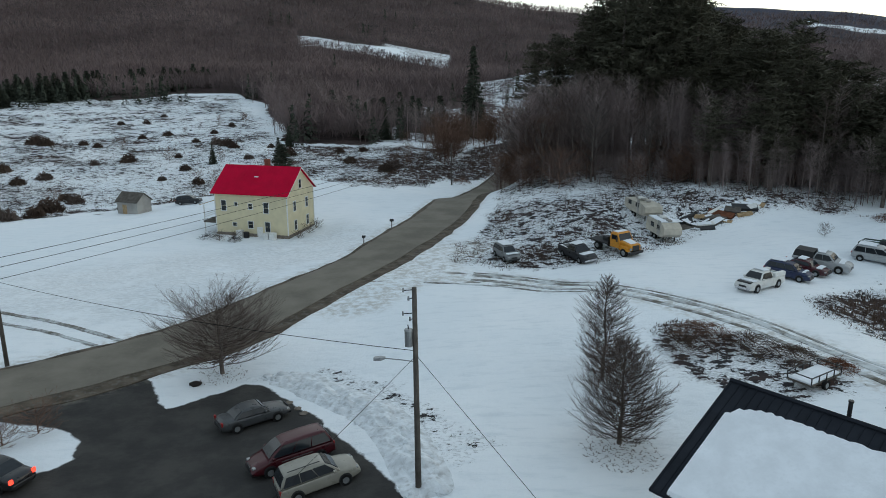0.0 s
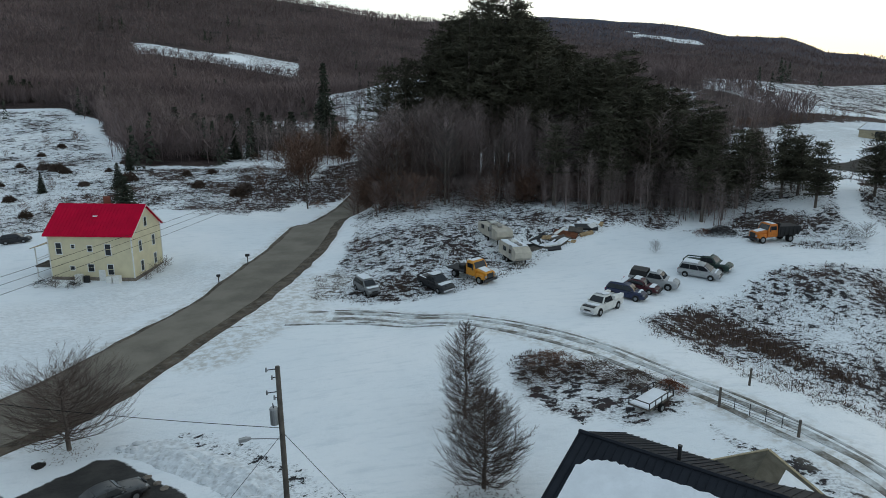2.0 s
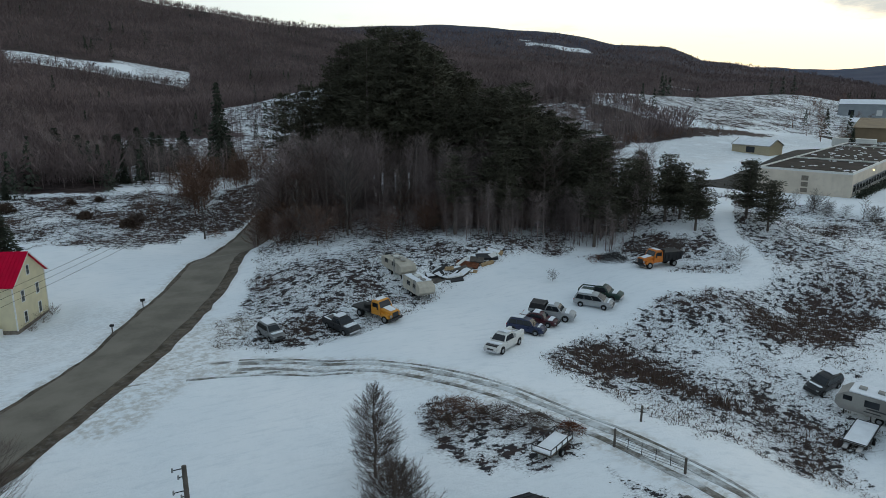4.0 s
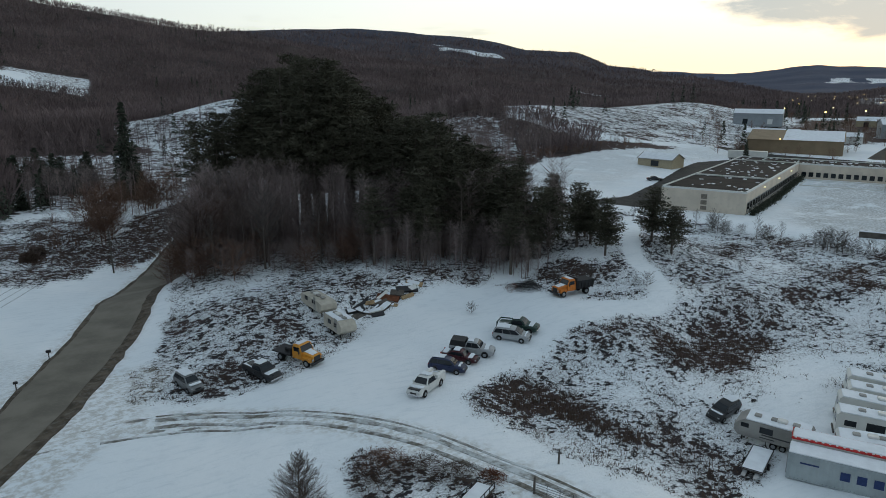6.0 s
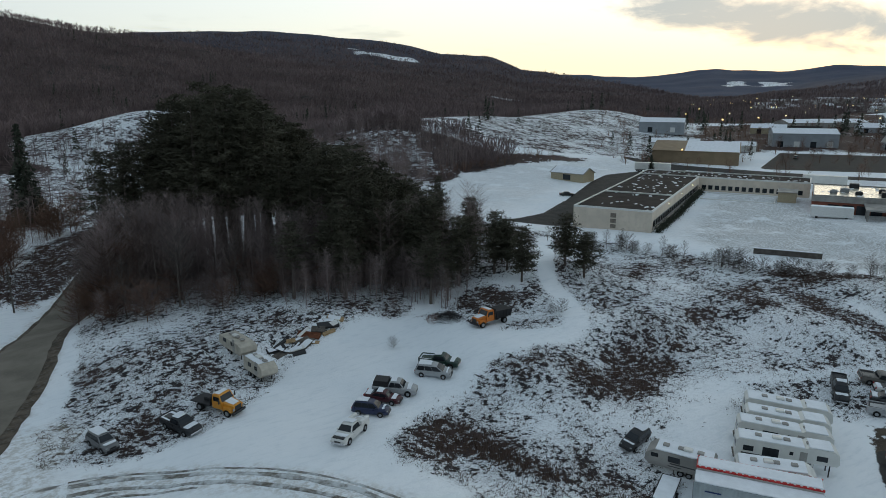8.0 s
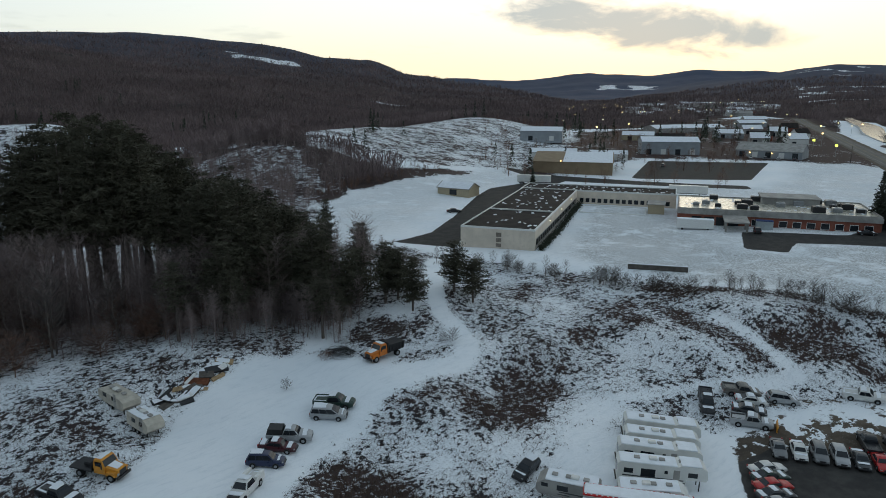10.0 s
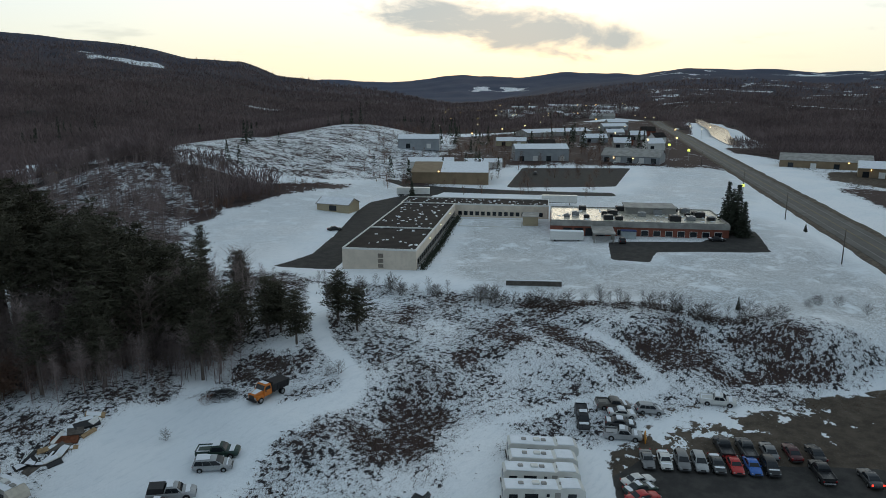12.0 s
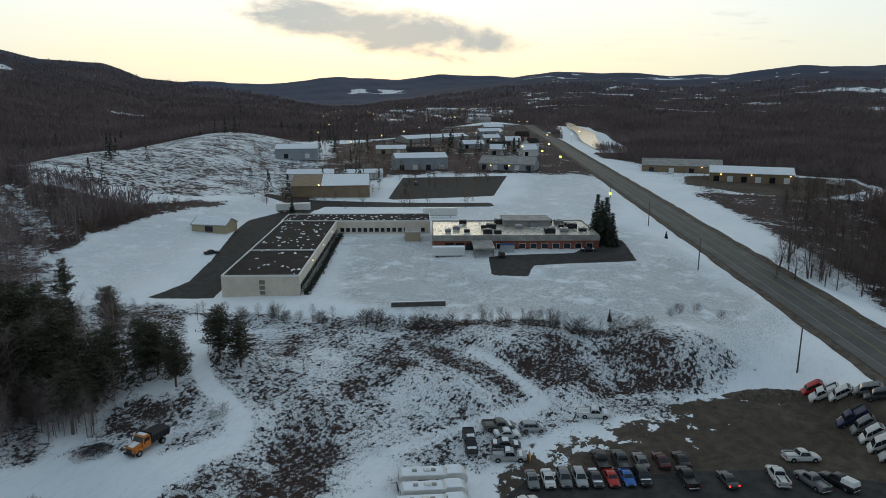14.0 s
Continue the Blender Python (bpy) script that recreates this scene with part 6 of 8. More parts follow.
def hall(name, label, x, y, turn, L, W, ze, zr, wall, roof, doors=0, snow=None, lit=(), cat="building", base=None):
    """A gabled shed or hall: x runs along the front wall, y away from it."""
    b = thing(name, pose(x, y, hz(x, y) if base is None else base, 0, 0, turn), label, cat)
    part("wall", gable_walls(Geo(), 0, L, 0, W, -1.5, ze, zr), wall, b)
    part("roof", gable_roof(Geo(), 0, L, 0, W, ze + 0.03, zr + 0.03, 0.4, 0.18), roof, b)
    if snow:
        s = (zr - ze) / (W / 2)
        vs = [(snow[0], -0.3, ze - s * 0.3 + 0.24), (snow[1], -0.3, ze - s * 0.3 + 0.24), (snow[1], W / 2, zr + 0.28), (snow[0], W / 2, zr + 0.28), (snow[1], W + 0.3, ze - s * 0.3 + 0.24), (snow[0], W + 0.3, ze - s * 0.3 + 0.24)]
        part("snow_cover", Geo().add(vs, [(0, 1, 2, 3), (3, 2, 4, 5)]), M_SNOW, b)
    for i in range(doors):
        cx = L * (i + 0.5) / doors
        d = part("door", Geo().box(cx - 1.5, -0.08, 0, cx + 1.5, -0.01, min(3.2, ze * 0.8)), M_WHITE if i % 2 else M_GLASS, b)
    for px, pz in lit:
        part("wall_lamp", Geo().tube((px, -0.6, pz), (px, -0.2, pz), 0.3, 0.3, 8), L_WARM, b, "lit sodium lamp")
    return b


hall("metal_hall", "low tan metal hall with half-snowy roof and a lit lamp", 257.6, 212, -56.6, 37, 42, 5.0, 8.0, M_BROWNMETAL, M_BROWNMETAL, 0, (14, 37), ((13.0, 5.6),))
hall("garage", "small beige garage with a snowy roof on the school lawn", 176, 190.7, -74, 13.5, 8, 2.4, 4.2, M_TAN, M_FADED, 1, (0, 13.5))
hall("metal_hall", "pale grey metal hall with a snowy roof", 373.3, 319.9, -54.7, 29, 16, 6.5, 9.0, M_GREYMETAL, M_GREYMETAL, 2, (0, 29))
hall("metal_hall", "grey metal workshop with a snowy roof and white door", 378.4, 226.9, -51, 34, 18, 7.5, 10.0, M_GREYMETAL, M_GREYMETAL, 4, (0, 34))
hall("store_building", "wide gabled store with a grey roof and lit front", 412, 184, -80, 36, 20, 4.0, 8.0, M_GREYMETAL, M_FADED, 5, None, ((20, 2.8), (8, 2.8)))
hall("long_building", "long low building with a snow-covered roof", 632, 365, -25, 84, 22, 4, 7, M_FADED, M_FADED, 0, (0, 84))
hall("highway_depot", "long depot beside the highway with a white roof and lit lamps", 424, 44, -83, 44, 18, 5.0, 8.0, M_BROWNMETAL, M_WHITE, 6, (0, 44), ((6, 4.2), (22, 4.2), (42, 4.2)), base=2.4)
hall("highway_depot", "low dark-roofed depot beside the highway", 452, 88, -80, 48, 20, 4.6, 8.0, M_BROWNMETAL, M_FADED, 4, None, ((36, 4.2),), base=2.4)
for i, (x, y, tn, L, W, ze, zr, wl, sn) in enumerate(((505, 216, -60, 13, 10, 4.5, 8, M_FADED, 1), (508, 190, -40, 14, 9, 5, 8.5, M_WHITE, 1), (548, 235, -70, 16, 10, 4.5, 7.5, M_BRICK, 0), (560, 268, -50, 22, 12, 4, 7, M_GREYMETAL, 1),
                                                       (455, 262, -55, 20, 11, 4.5, 7, M_FADED, 0), (470, 300, -60, 24, 12, 4, 6.5, M_TAN, 1), (590, 215, -30, 12, 9, 5, 8.5, M_WHITE, 0), (620, 250, -60, 15, 10, 4.5, 8, M_FADED, 1),
                                                       (660, 290, -50, 18, 11, 5, 8, M_FADED, 1), (700, 270, -60, 14, 10, 5, 9, M_BRICK, 0), (740, 330, -40, 30, 14, 5, 8, M_GREYMETAL, 1), (820, 360, -50, 26, 14, 5, 8, M_FADED, 1),
                                                       (300, 250, -55, 26, 12, 3.6, 5.5, M_WHITE, 1), (330, 232, -55, 22, 9, 3.2, 5, M_WHITE, 1), (120, 330, -20, 16, 9, 3.5, 6, M_FADED, 1), (100, 345, -30, 12, 8, 3.5, 6, M_WOODG, 0),
                                                       (158, 352, -25, 22, 10, 3.2, 5.4, M_WOODG, 1), (134, 330, -20, 12, 8, 3.4, 5.6, M_WOOD, 1))):
    hall("house" if L < 17 else "outbuilding", "small distant building with a %s roof in the valley" % ("snowy" if sn else "dark"), x, y, tn, L, W, ze, zr, wl, M_FADED if sn else M_TARROOF, 2, (0, L) if sn else None)


def town():
    """Far lights and roofs of the town along the valley."""
    r2 = random.Random(21)
    for i in range(46):
        a, r = radians(r2.uniform(57.5, 67.5)), r2.uniform(1150, 1560)
        x, y = r * math.sin(a), r * math.cos(a)
        L = r2.uniform(14, 46)
        hall("town_house", "far town building with a snowy roof", x, y, -35 + r2.uniform(-25, 25), L, r2.uniform(10, 16), 5, 8.5, (M_FADED, M_BRICK, M_WHITE)[i % 3], M_FADED, 0, (0, L) if i % 3 else None)
    for i in range(64):
        a, r = radians(r2.uniform(53.0, 68.5)), r2.uniform(1050, 1620)
        if i > 44:
            a, r = radians(r2.uniform(52.0, 74)), r2.uniform(520, 1000)
        x, y = r * math.sin(a), r * math.cos(a)
        q = thing("street_lamp", pose(x, y, hz(x, y)), "far street lamp glowing warm over the town", "lamp", "town lamps")
        part("pole", Geo().tube((0, 0, 0), (0, 0, 9), 0.12, 0.08, 5), M_STEEL, q)
        part("lamp", Geo().box(-0.55, -0.55, 8.6, 0.55, 0.55, 9.6, bev=0.3), L_WARM if i % 3 else L_WIN, q)


town()


def sign(x, y, z, s, turn):
    q = thing("road_sign", pose(x, y, hz(x, y), 0, 0, turn), "lit yellow-green roadside sign on a post", "sign")
    part("post", Geo().tube((0, 0, 0), (0, 0, z), 0.15, 0.12, 6), M_STEEL, q)
    part("panel", Geo().box(-s, -0.15, z - s * 0.2, s, 0.15, z + s * 1.6, bev=0.05), L_SIGN, q)


sign(296, 70, 6.5, 0.55, -70)
sign(455, 143, 6, 0.8, -70)
sign(490, 168, 6, 0.8, -70)
pond = Geo()
pl = POND
wd = [5 + 5 * math.sin(math.pi * min(1, i / len(pl) * 1.1)) for i in range(len(pl))]
tl_ = np.gradient(pl, axis=0)
tl_ /= np.linalg.norm(tl_, axis=1)[:, None]
WZ = max(hz(x, y) for x, y in pl) + 0.8
pond.loft([[(x - ty * w, y + tx * w, WZ), (x + ty * w, y - tx * w, WZ), (x + ty * w, y - tx * w, WZ - 6), (x - ty * w, y + tx * w, WZ - 6)] for (x, y), (tx, ty), w in zip(pl, tl_, wd)])
solid("water", pond, M_WATER, Matrix(), "still pond mirroring the bright evening sky", "water", kind="structure")



# ---- vehicles ----
CARS = {
    "sedan": dict(L=4.75, W=1.80, belt=0.93, roof=1.43, hood=0.86, deck=0.97, cab=(0.80, 3.30), top=(1.55, 2.75), wb=(0.95, 3.75)),
    "suv": dict(L=4.55, W=1.84, belt=1.06, roof=1.72, hood=1.04, deck=1.06, cab=(0.06, 3.40), top=(0.42, 2.62), wb=(0.88, 3.60)),
    "van": dict(L=5.00, W=1.95, belt=1.05, roof=1.76, hood=0.98, deck=1.05, cab=(0.06, 4.02), top=(0.40, 2.95), wb=(0.95, 3.98)),
    "pickup": dict(L=5.75, W=1.98, belt=1.16, roof=1.86, hood=1.14, deck=1.14, cab=(2.05, 4.22), top=(2.30, 3.60), wb=(1.15, 4.72)),
}


def tub(L, W, z0, prof):
    """A car body: cross-sections along its length. prof: (x, top height, width factor)."""
    rings = []
    xs = [q[0] for q in prof]
    for i in range(27):
        x = L * (0.5 - 0.5 * math.cos(math.pi * i / 26))
        zt = sum(float(np.interp(x + d, xs, [q[1] for q in prof])) for d in (-0.12, 0.0, 0.12)) / 3
        w = W / 2 * sum(float(np.interp(x + d, xs, [q[2] for q in prof])) for d in (-0.15, 0.0, 0.15)) / 3
        low = z0 + 0.10 * max(0.0, 1 - min(x, L - x) / 0.5)
        half = [(0.84, low), (0.96, low + 0.08), (0.99, low + 0.20), (1.0, low + (zt - low) * 0.55), (0.985, zt - 0.16), (0.95, zt - 0.06), (0.85, zt - 0.005), (0.45, zt + 0.03)]
        rings.append([(x, -w * f, z) for f, z in half] + [(x, w * f, z) for f, z in reversed(half)])
    return Geo().loft(rings)


def wheel(parent, x, y, r, w=0.22, hub=True):
    g = Geo().tube((x, y - w / 2, r), (x, y + w / 2, r), r, r, 14)
    t = part("wheel", g, M_DARK, parent)
    if hub:
        s = 1 if y > 0 else -1
        part("rim", Geo().tube((x, y + s * (w / 2 - 0.02), r), (x, y + s * (w / 2 + 0.012), r), r * 0.62, r * 0.58, 10), M_STEEL, t)
    return t


def car(kind, x, y, turn, color, label, snow=0.0, cap=False, group="", lit=False, plow=False, rack=False):
    """A parked car whose nose points along turn (degrees from +x)."""
    k = CARS[kind]
    L, W = k["L"], k["W"]
    m = stand(x, y, turn) @ Matrix.Translation((-L / 2, 0, 0.0))
    c = thing("pickup_truck" if kind == "pickup" else "minivan" if kind == "van" else "car", m, label, "truck" if kind == "pickup" else "car", group)
    p = paint(*color)
    a, b = k["cab"]
    if kind == "pickup":
        prof = [(0.0, 1.06, 0.94), (0.08, 1.14, 1.0), (b - 0.2, 1.16, 1.0), (b + 0.25, 1.14, 0.99), (L - 0.5, 1.06, 0.97), (L - 0.1, 0.95, 0.92), (L, 0.78, 0.86)]
    elif kind == "sedan":
        prof = [(0.0, 0.78, 0.86), (0.12, 0.92, 0.94), (0.7, 0.97, 0.99), (a + 0.2, 0.95, 1.0), (b, 0.93, 1.0), (b + 0.3, 0.88, 0.99), (L - 0.45, 0.78, 0.95), (L - 0.1, 0.68, 0.88), (L, 0.55, 0.80)]
    else:
        h = k["hood"]
        prof = [(0.0, 0.90, 0.92), (0.06, k["belt"], 0.97), (b - 0.2, k["belt"], 1.0), (b + 0.2, h, 0.99), (L - 0.4, h - 0.10, 0.96), (L - 0.1, h - 0.24, 0.90), (L, 0.62, 0.84)]
    body = part("body", tub(L, W, 0.24, prof), p, c, smooth=True)
    ta, tb = k["top"]
    wz, wr = W / 2 * 0.94, W / 2 * 0.72
    zb, zr = k["belt"] - 0.04, k["roof"]

    def width(z):
        return wz + (wr - wz) * (z - zb) / (zr - zb)
    rings = []
    for x_, z_ in ((a, zb + 0.03), (a + (ta - a) * 0.5, zb + (zr - zb) * 0.56), (ta, zr - 0.08), (ta + 0.22, zr - 0.02), ((ta + tb) / 2, zr + 0.02), (tb - 0.25, zr - 0.02), (tb, zr - 0.08), (b + (tb - b) * 0.5, zb + (zr - zb) * 0.54), (b, zb + 0.03)):
        w1 = width(z_ - 0.05)
        rings.append([(x_, -wz, zb - 0.02), (x_, -w1, z_ - 0.06), (x_, -w1 + 0.06, z_ - 0.015), (x_, -w1 + 0.2, z_), (x_, w1 - 0.2, z_), (x_, w1 - 0.06, z_ - 0.015), (x_, w1, z_ - 0.06), (x_, wz, zb - 0.02)])
    part("roof", Geo().loft(rings), p, c, smooth=True)

    for e0, e1, nm in ((b, tb, "windscreen"), (a, ta, "rear_window")):
        rows = []
        for u, f in ((0.10, 0.13), (0.5, 0.555), (0.9, 0.84)):
            x_, z_ = e0 + (e1 - e0) * u, zb + (zr - zb) * f
            w1 = width(z_) - 0.11
            o = 0.02 if e0 > e1 else -0.02
            rows.append([(x_ - o, -w1, z_ - 0.02), (x_ - o, w1, z_ - 0.02), (x_ + o * 0.9, w1, z_ + 0.022), (x_ + o * 0.9, -w1, z_ + 0.022)])
        part(nm, Geo().loft(rows), M_GLASS, c)
    for s in (-1, 1):
        lo, hi = zb + 0.07, zr - 0.14
        f0, f1 = (lo - zb) / (zr - zb), (hi - zb) / (zr - zb)
        ends = [(a + (ta - a) * f0 + 0.14, a + (ta - a) * f1 + 0.14), (b + (tb - b) * f0 - 0.14, b + (tb - b) * f1 - 0.14)]
        cuts = {"sedan": (0.48,), "pickup": (0.46,) if b - a > 2.0 else ()}.get(kind, (0.33, 0.66))
        marks = [0.0] + list(cuts) + [1.0]
        for u0, u1 in zip(marks[:-1], marks[1:]):
            e0, e1 = u0 + (0.009 if u0 else 0), u1 - (0.009 if u1 < 1 else 0)
            q = [(ends[0][0] + (ends[1][0] - ends[0][0]) * e, lo) for e in (e0, e1)] + [(ends[0][1] + (ends[1][1] - ends[0][1]) * e, hi) for e in (e1, e0)]
            part("side_window", Geo().loft([[(qx, s * (width(qz) - 0.03), qz) for qx, qz in q], [(qx, s * (width(qz) + 0.014), qz) for qx, qz in q]]), M_GLASS, c)
        part("headlight", Geo().box(L - 0.30, s * W * 0.35 - 0.15, 0.58 if kind == "sedan" else 0.70, L - 0.07, s * W * 0.35 + 0.13, 0.69 if kind == "sedan" else 0.82, bev=0.04), M_HEAD, c)
        part("tail_light", Geo().box(-0.02, s * W * 0.40 - 0.12, 0.72, 0.10, s * W * 0.40 + 0.12, 0.98, bev=0.02), M_TAILON if lit else M_TAIL, c)
        part("mirror", Geo().box(b - 0.42, s * (wz + 0.10) - 0.09, zb + 0.02, b - 0.25, s * (wz + 0.10) + 0.09, zb + 0.16, bev=0.02), p, c)
    part("bumper", Geo().box(L - 0.14, -W * 0.40, 0.32, L + 0.05, W * 0.40, 0.56, bev=0.05), M_CHROME if kind == "pickup" else M_BLACK, c)
    part("bumper", Geo().box(-0.06, -W * 0.40, 0.34, 0.1, W * 0.40, 0.60, bev=0.05), M_CHROME if kind == "pickup" else M_BLACK, c)
    part("grille", Geo().box(L - 0.08, -W * 0.2, 0.58, L + 0.015, W * 0.2, 0.76, bev=0.01), M_BLACK, c)
    r = 0.39 if kind == "pickup" else 0.33
    for wx in k["wb"]:
        for s in (-1, 1):
            part("wheel_arch", Geo().tube((wx, s * (W / 2 - 0.05), r + 0.04), (wx, s * (W / 2 + 0.008), r + 0.04), r * 1.18, r * 1.18, 14), M_BLACK, c)
            wheel(c, wx, s * (W / 2 - 0.08), r)
    if kind == "pickup" and not cap:
        part("bed_floor", Geo().box(0.12, -W * 0.43, 1.135, a - 0.1, W * 0.43, 1.17), M_SNOW if snow > 0.3 else M_BLACK, c)
        for s in (-1, 1):
            part("bed_rail", Geo().box(0.05, s * W * 0.46 - 0.06, 1.12, a - 0.02, s * W * 0.46 + 0.06, 1.30, bev=0.02), p, c)
        part("tailgate", Geo().box(0.0, -W * 0.44, 0.7, 0.09, W * 0.44, 1.30, bev=0.02), p, c)
    if cap:
        g = Geo().loft([[(0.05, -wz, 1.13), (a + 0.05, -wz, 1.13), (a + 0.05, wz, 1.13), (0.05, wz, 1.13)], [(0.2, -wr - 0.04, 1.80), (a + 0.02, -wr - 0.04, 1.80), (a + 0.02, wr + 0.04, 1.80), (0.2, wr + 0.04, 1.80)]])
        part("truck_cap", g, M_BLACK if cap is True else cap, c)
    if rack:
        for s in (-1, 1):
            part("roof_rail", Geo().tube((ta + 0.2, s * wr * 0.9, zr + 0.1), (tb - 0.2, s * wr * 0.9, zr + 0.1), 0.025, 0.025, 5), M_BLACK, c)
    if plow:
        part("plow_blade", Geo().side([(L + 0.35, 0.1), (L + 0.55, 0.05), (L + 0.48, 0.5), (L + 0.6, 0.9), (L + 0.5, 0.9), (L + 0.38, 0.5)], -1.15, 1.15), M_YELLOW, c, "yellow snow plough blade")
    if snow > 0:
        r2 = random.Random(int(x * 13 + y * 7))

        def quilt(x0, x1, w, z):
            poly = [(x0 + r2.uniform(0, 0.1), -w), ((x0 + x1) / 2, -w * r2.uniform(0.9, 1.02)), (x1, -w * r2.uniform(0.8, 1.0)), (x1 - r2.uniform(0, 0.12), 0), (x1, w * r2.uniform(0.7, 1.0)), ((x0 + x1) / 2, w), (x0, w * r2.uniform(0.8, 1.0))]
            return Geo().slab(poly, z, z + 0.05 + 0.04 * snow)
        if snow > 0.25:
            part("snow_cover", quilt(ta + 0.05, ta + (tb - ta) * min(1.0, 0.45 + snow * 0.6), wr - 0.05, zr + 0.05), M_SNOW, c)
        zz = prof[-4][1] if kind != "pickup" else 1.10
        part("snow_cover", quilt(b + 0.3, b + 0.3 + (L - b - 0.65) * min(1, 0.5 + snow * 0.5), W * 0.40, zz + 0.005), M_SNOW, c)
        if kind == "sedan":
            part("snow_cover", quilt(0.15, a + 0.05, W * 0.38, 0.965), M_SNOW, c)
    return c


WHITE, SILVER, GREY, DKGREY, BLACKP = ("white", (0.62, 0.62, 0.60)), ("silver", (0.36, 0.37, 0.38)), ("grey", (0.17, 0.175, 0.18)), ("charcoal", (0.055, 0.058, 0.062)), ("black", (0.018, 0.019, 0.022))
MAROON, RED, BLUEP, NAVY, BEIGE, GREEN, TANP, TAUPE = ("maroon", (0.055, 0.006, 0.011)), ("red", (0.40, 0.02, 0.02)), ("blue", (0.03, 0.12, 0.42)), ("navy", (0.02, 0.03, 0.075)), ("beige", (0.27, 0.258, 0.222)), ("dark_green", (0.02, 0.045, 0.035)), ("tan", (0.33, 0.28, 0.21)), ("taupe", (0.15, 0.14, 0.125))


def bearing(ax, ay, bx, by):
    return math.degrees(math.atan2(by - ay, bx - ax))


# cars in the near car park
car("sedan", -12.8, 42.6, bearing(-14.8, 41.2, -10.8, 44.0), DKGREY, "dark grey sedan with dusty doors on the asphalt car park", rack=False)
car("van", -9.0, 36.9, bearing(-6.8, 38.2, -11.2, 35.8), MAROON, "dark red minivan parked on the asphalt car park")
car("suv", -6.9, 34.2, bearing(-8.8, 33.3, -5.0, 35.2), BEIGE, "beige compact suv parked beside the red minivan", rack=True)
car("sedan", -26.0, 35.6, 160, BLACKP, "black car with red tail lights at the car park's edge", lit=True)
car("suv", -47.5, 128.0, 5, BLACKP, "black suv parked behind the farmhouse", snow=0.3)
# the yard beside the track
car("suv", 7.7, 80.6, bearing(6.8, 83.3, 8.7, 77.8), GREY, "grey suv half under snow among weeds", snow=0.9)
car("pickup", 16.0, 79.2, bearing(14.8, 82.1, 17.1, 76.4), BLACKP, "dark pickup with a snowy hood among weeds", snow=0.8)
ut = car("pickup", 31.2, 65.2, bearing(33.6, 66.8, 28.9, 63.6), WHITE, "stripped dirty-white utility pickup with a black engine bay", snow=0.5)
part("engine_bay", Geo().box(4.75, -0.7, 0.95, 5.6, 0.7, 1.09, bev=0.03), M_BLACK, ut, "open black engine bay")
for sg in (-1, 1):
    part("tool_box", Geo().box(0.1, sg * 0.8 - 0.2, 1.15, 1.9, sg * 0.8 + 0.2, 1.55, bev=0.03), M_WHITE, ut)
car("suv", 36.0, 69.2, bearing(34.5, 70.6, 37.4, 67.9), NAVY, "dark blue minivan-like suv with a snowy hood", snow=0.4, group="cars in the snowy yard")
car("sedan", 38.9, 71.4, bearing(37.3, 73.1, 40.5, 69.6), MAROON, "maroon sedan with snow on its hood", snow=0.5, group="cars in the snowy yard")
car("pickup", 41.3, 72.6, bearing(39.3, 74.4, 43.3, 70.8), SILVER, "silver pickup with a black bed cap", snow=0.4, cap=True, group="cars in the snowy yard")
car("van", 48.0, 73.6, bearing(46.3, 75.3, 49.6, 71.9), SILVER, "silver minivan with a snowy roof", snow=0.5, group="cars in the snowy yard")
car("pickup", 50.2, 75.4, bearing(48.4, 77.6, 51.9, 73.1), GREEN, "dark green pickup with a snowy bed", snow=0.6, group="cars in the snowy yard")
car("suv", 61.0, 49.6, bearing(63.3, 49.9, 59.1, 49.1), BLACKP, "black suv with a snowy windscreen behind the trailers", snow=0.3)

# the dealer's lot
lot = "cars on the gravel lot"
car("pickup", 101.6, 40.8, bearing(99.3, 43.0, 103.7, 38.3), TAUPE, "brown pickup with a dark bed on the snowy lot", snow=0.2, group=lot)
car("suv", 105.2, 35.8, bearing(104.0, 37.4, 106.6, 34.1), SILVER, "silver suv on the snowy lot", snow=0.2, group=lot)
car("sedan", 100.4, 38.6, bearing(99.3, 40.4, 101.8, 37.2), WHITE, "white hatchback among parked cars", snow=0.7, group=lot)
car("sedan", 97.6, 37.6, bearing(96.4, 39.7, 98.4, 35.9), DKGREY, "dark sedan with a snowy roof", snow=0.8, group=lot)
car("pickup", 94.8, 36.0, bearing(93.4, 38.6, 95.9, 33.1), SILVER, "silver plough pickup with a yellow blade", snow=0.3, plow=True, group=lot)
car("pickup", 95.0, 43.0, bearing(97.6, 44.9, 93.1, 41.9), BLACKP, "black pickup standing alone in the snow", snow=0.3, group=lot)
car("pickup", 115.4, 27.6, bearing(114.5, 30.9, 116.6, 24.5), WHITE, "white pickup with a dented bed at the slope's foot", snow=0.4, group=lot)
FRONT_ROW = [(GREY, "sedan"), (WHITE, "sedan"), (GREY, "suv"), (SILVER, "suv"), (DKGREY, "sedan"), (RED, "sedan"), (BLUEP, "sedan"), (BLACKP, "suv")]
ROW_TURN = bearing(97.7, 15.0, 89.2, 29.7) + 90
for i, (cl, kd) in enumerate(FRONT_ROW):
    t = i / 7
    car(kd, 89.6 + 8.6 * t + 0.8, 30.0 - 14.7 * t + 0.4, ROW_TURN, cl, "%s %s in the front row of the gravel lot" % (cl[0].replace("_", " "), kd), snow=0.15 if i % 3 == 1 else 0, group=lot)
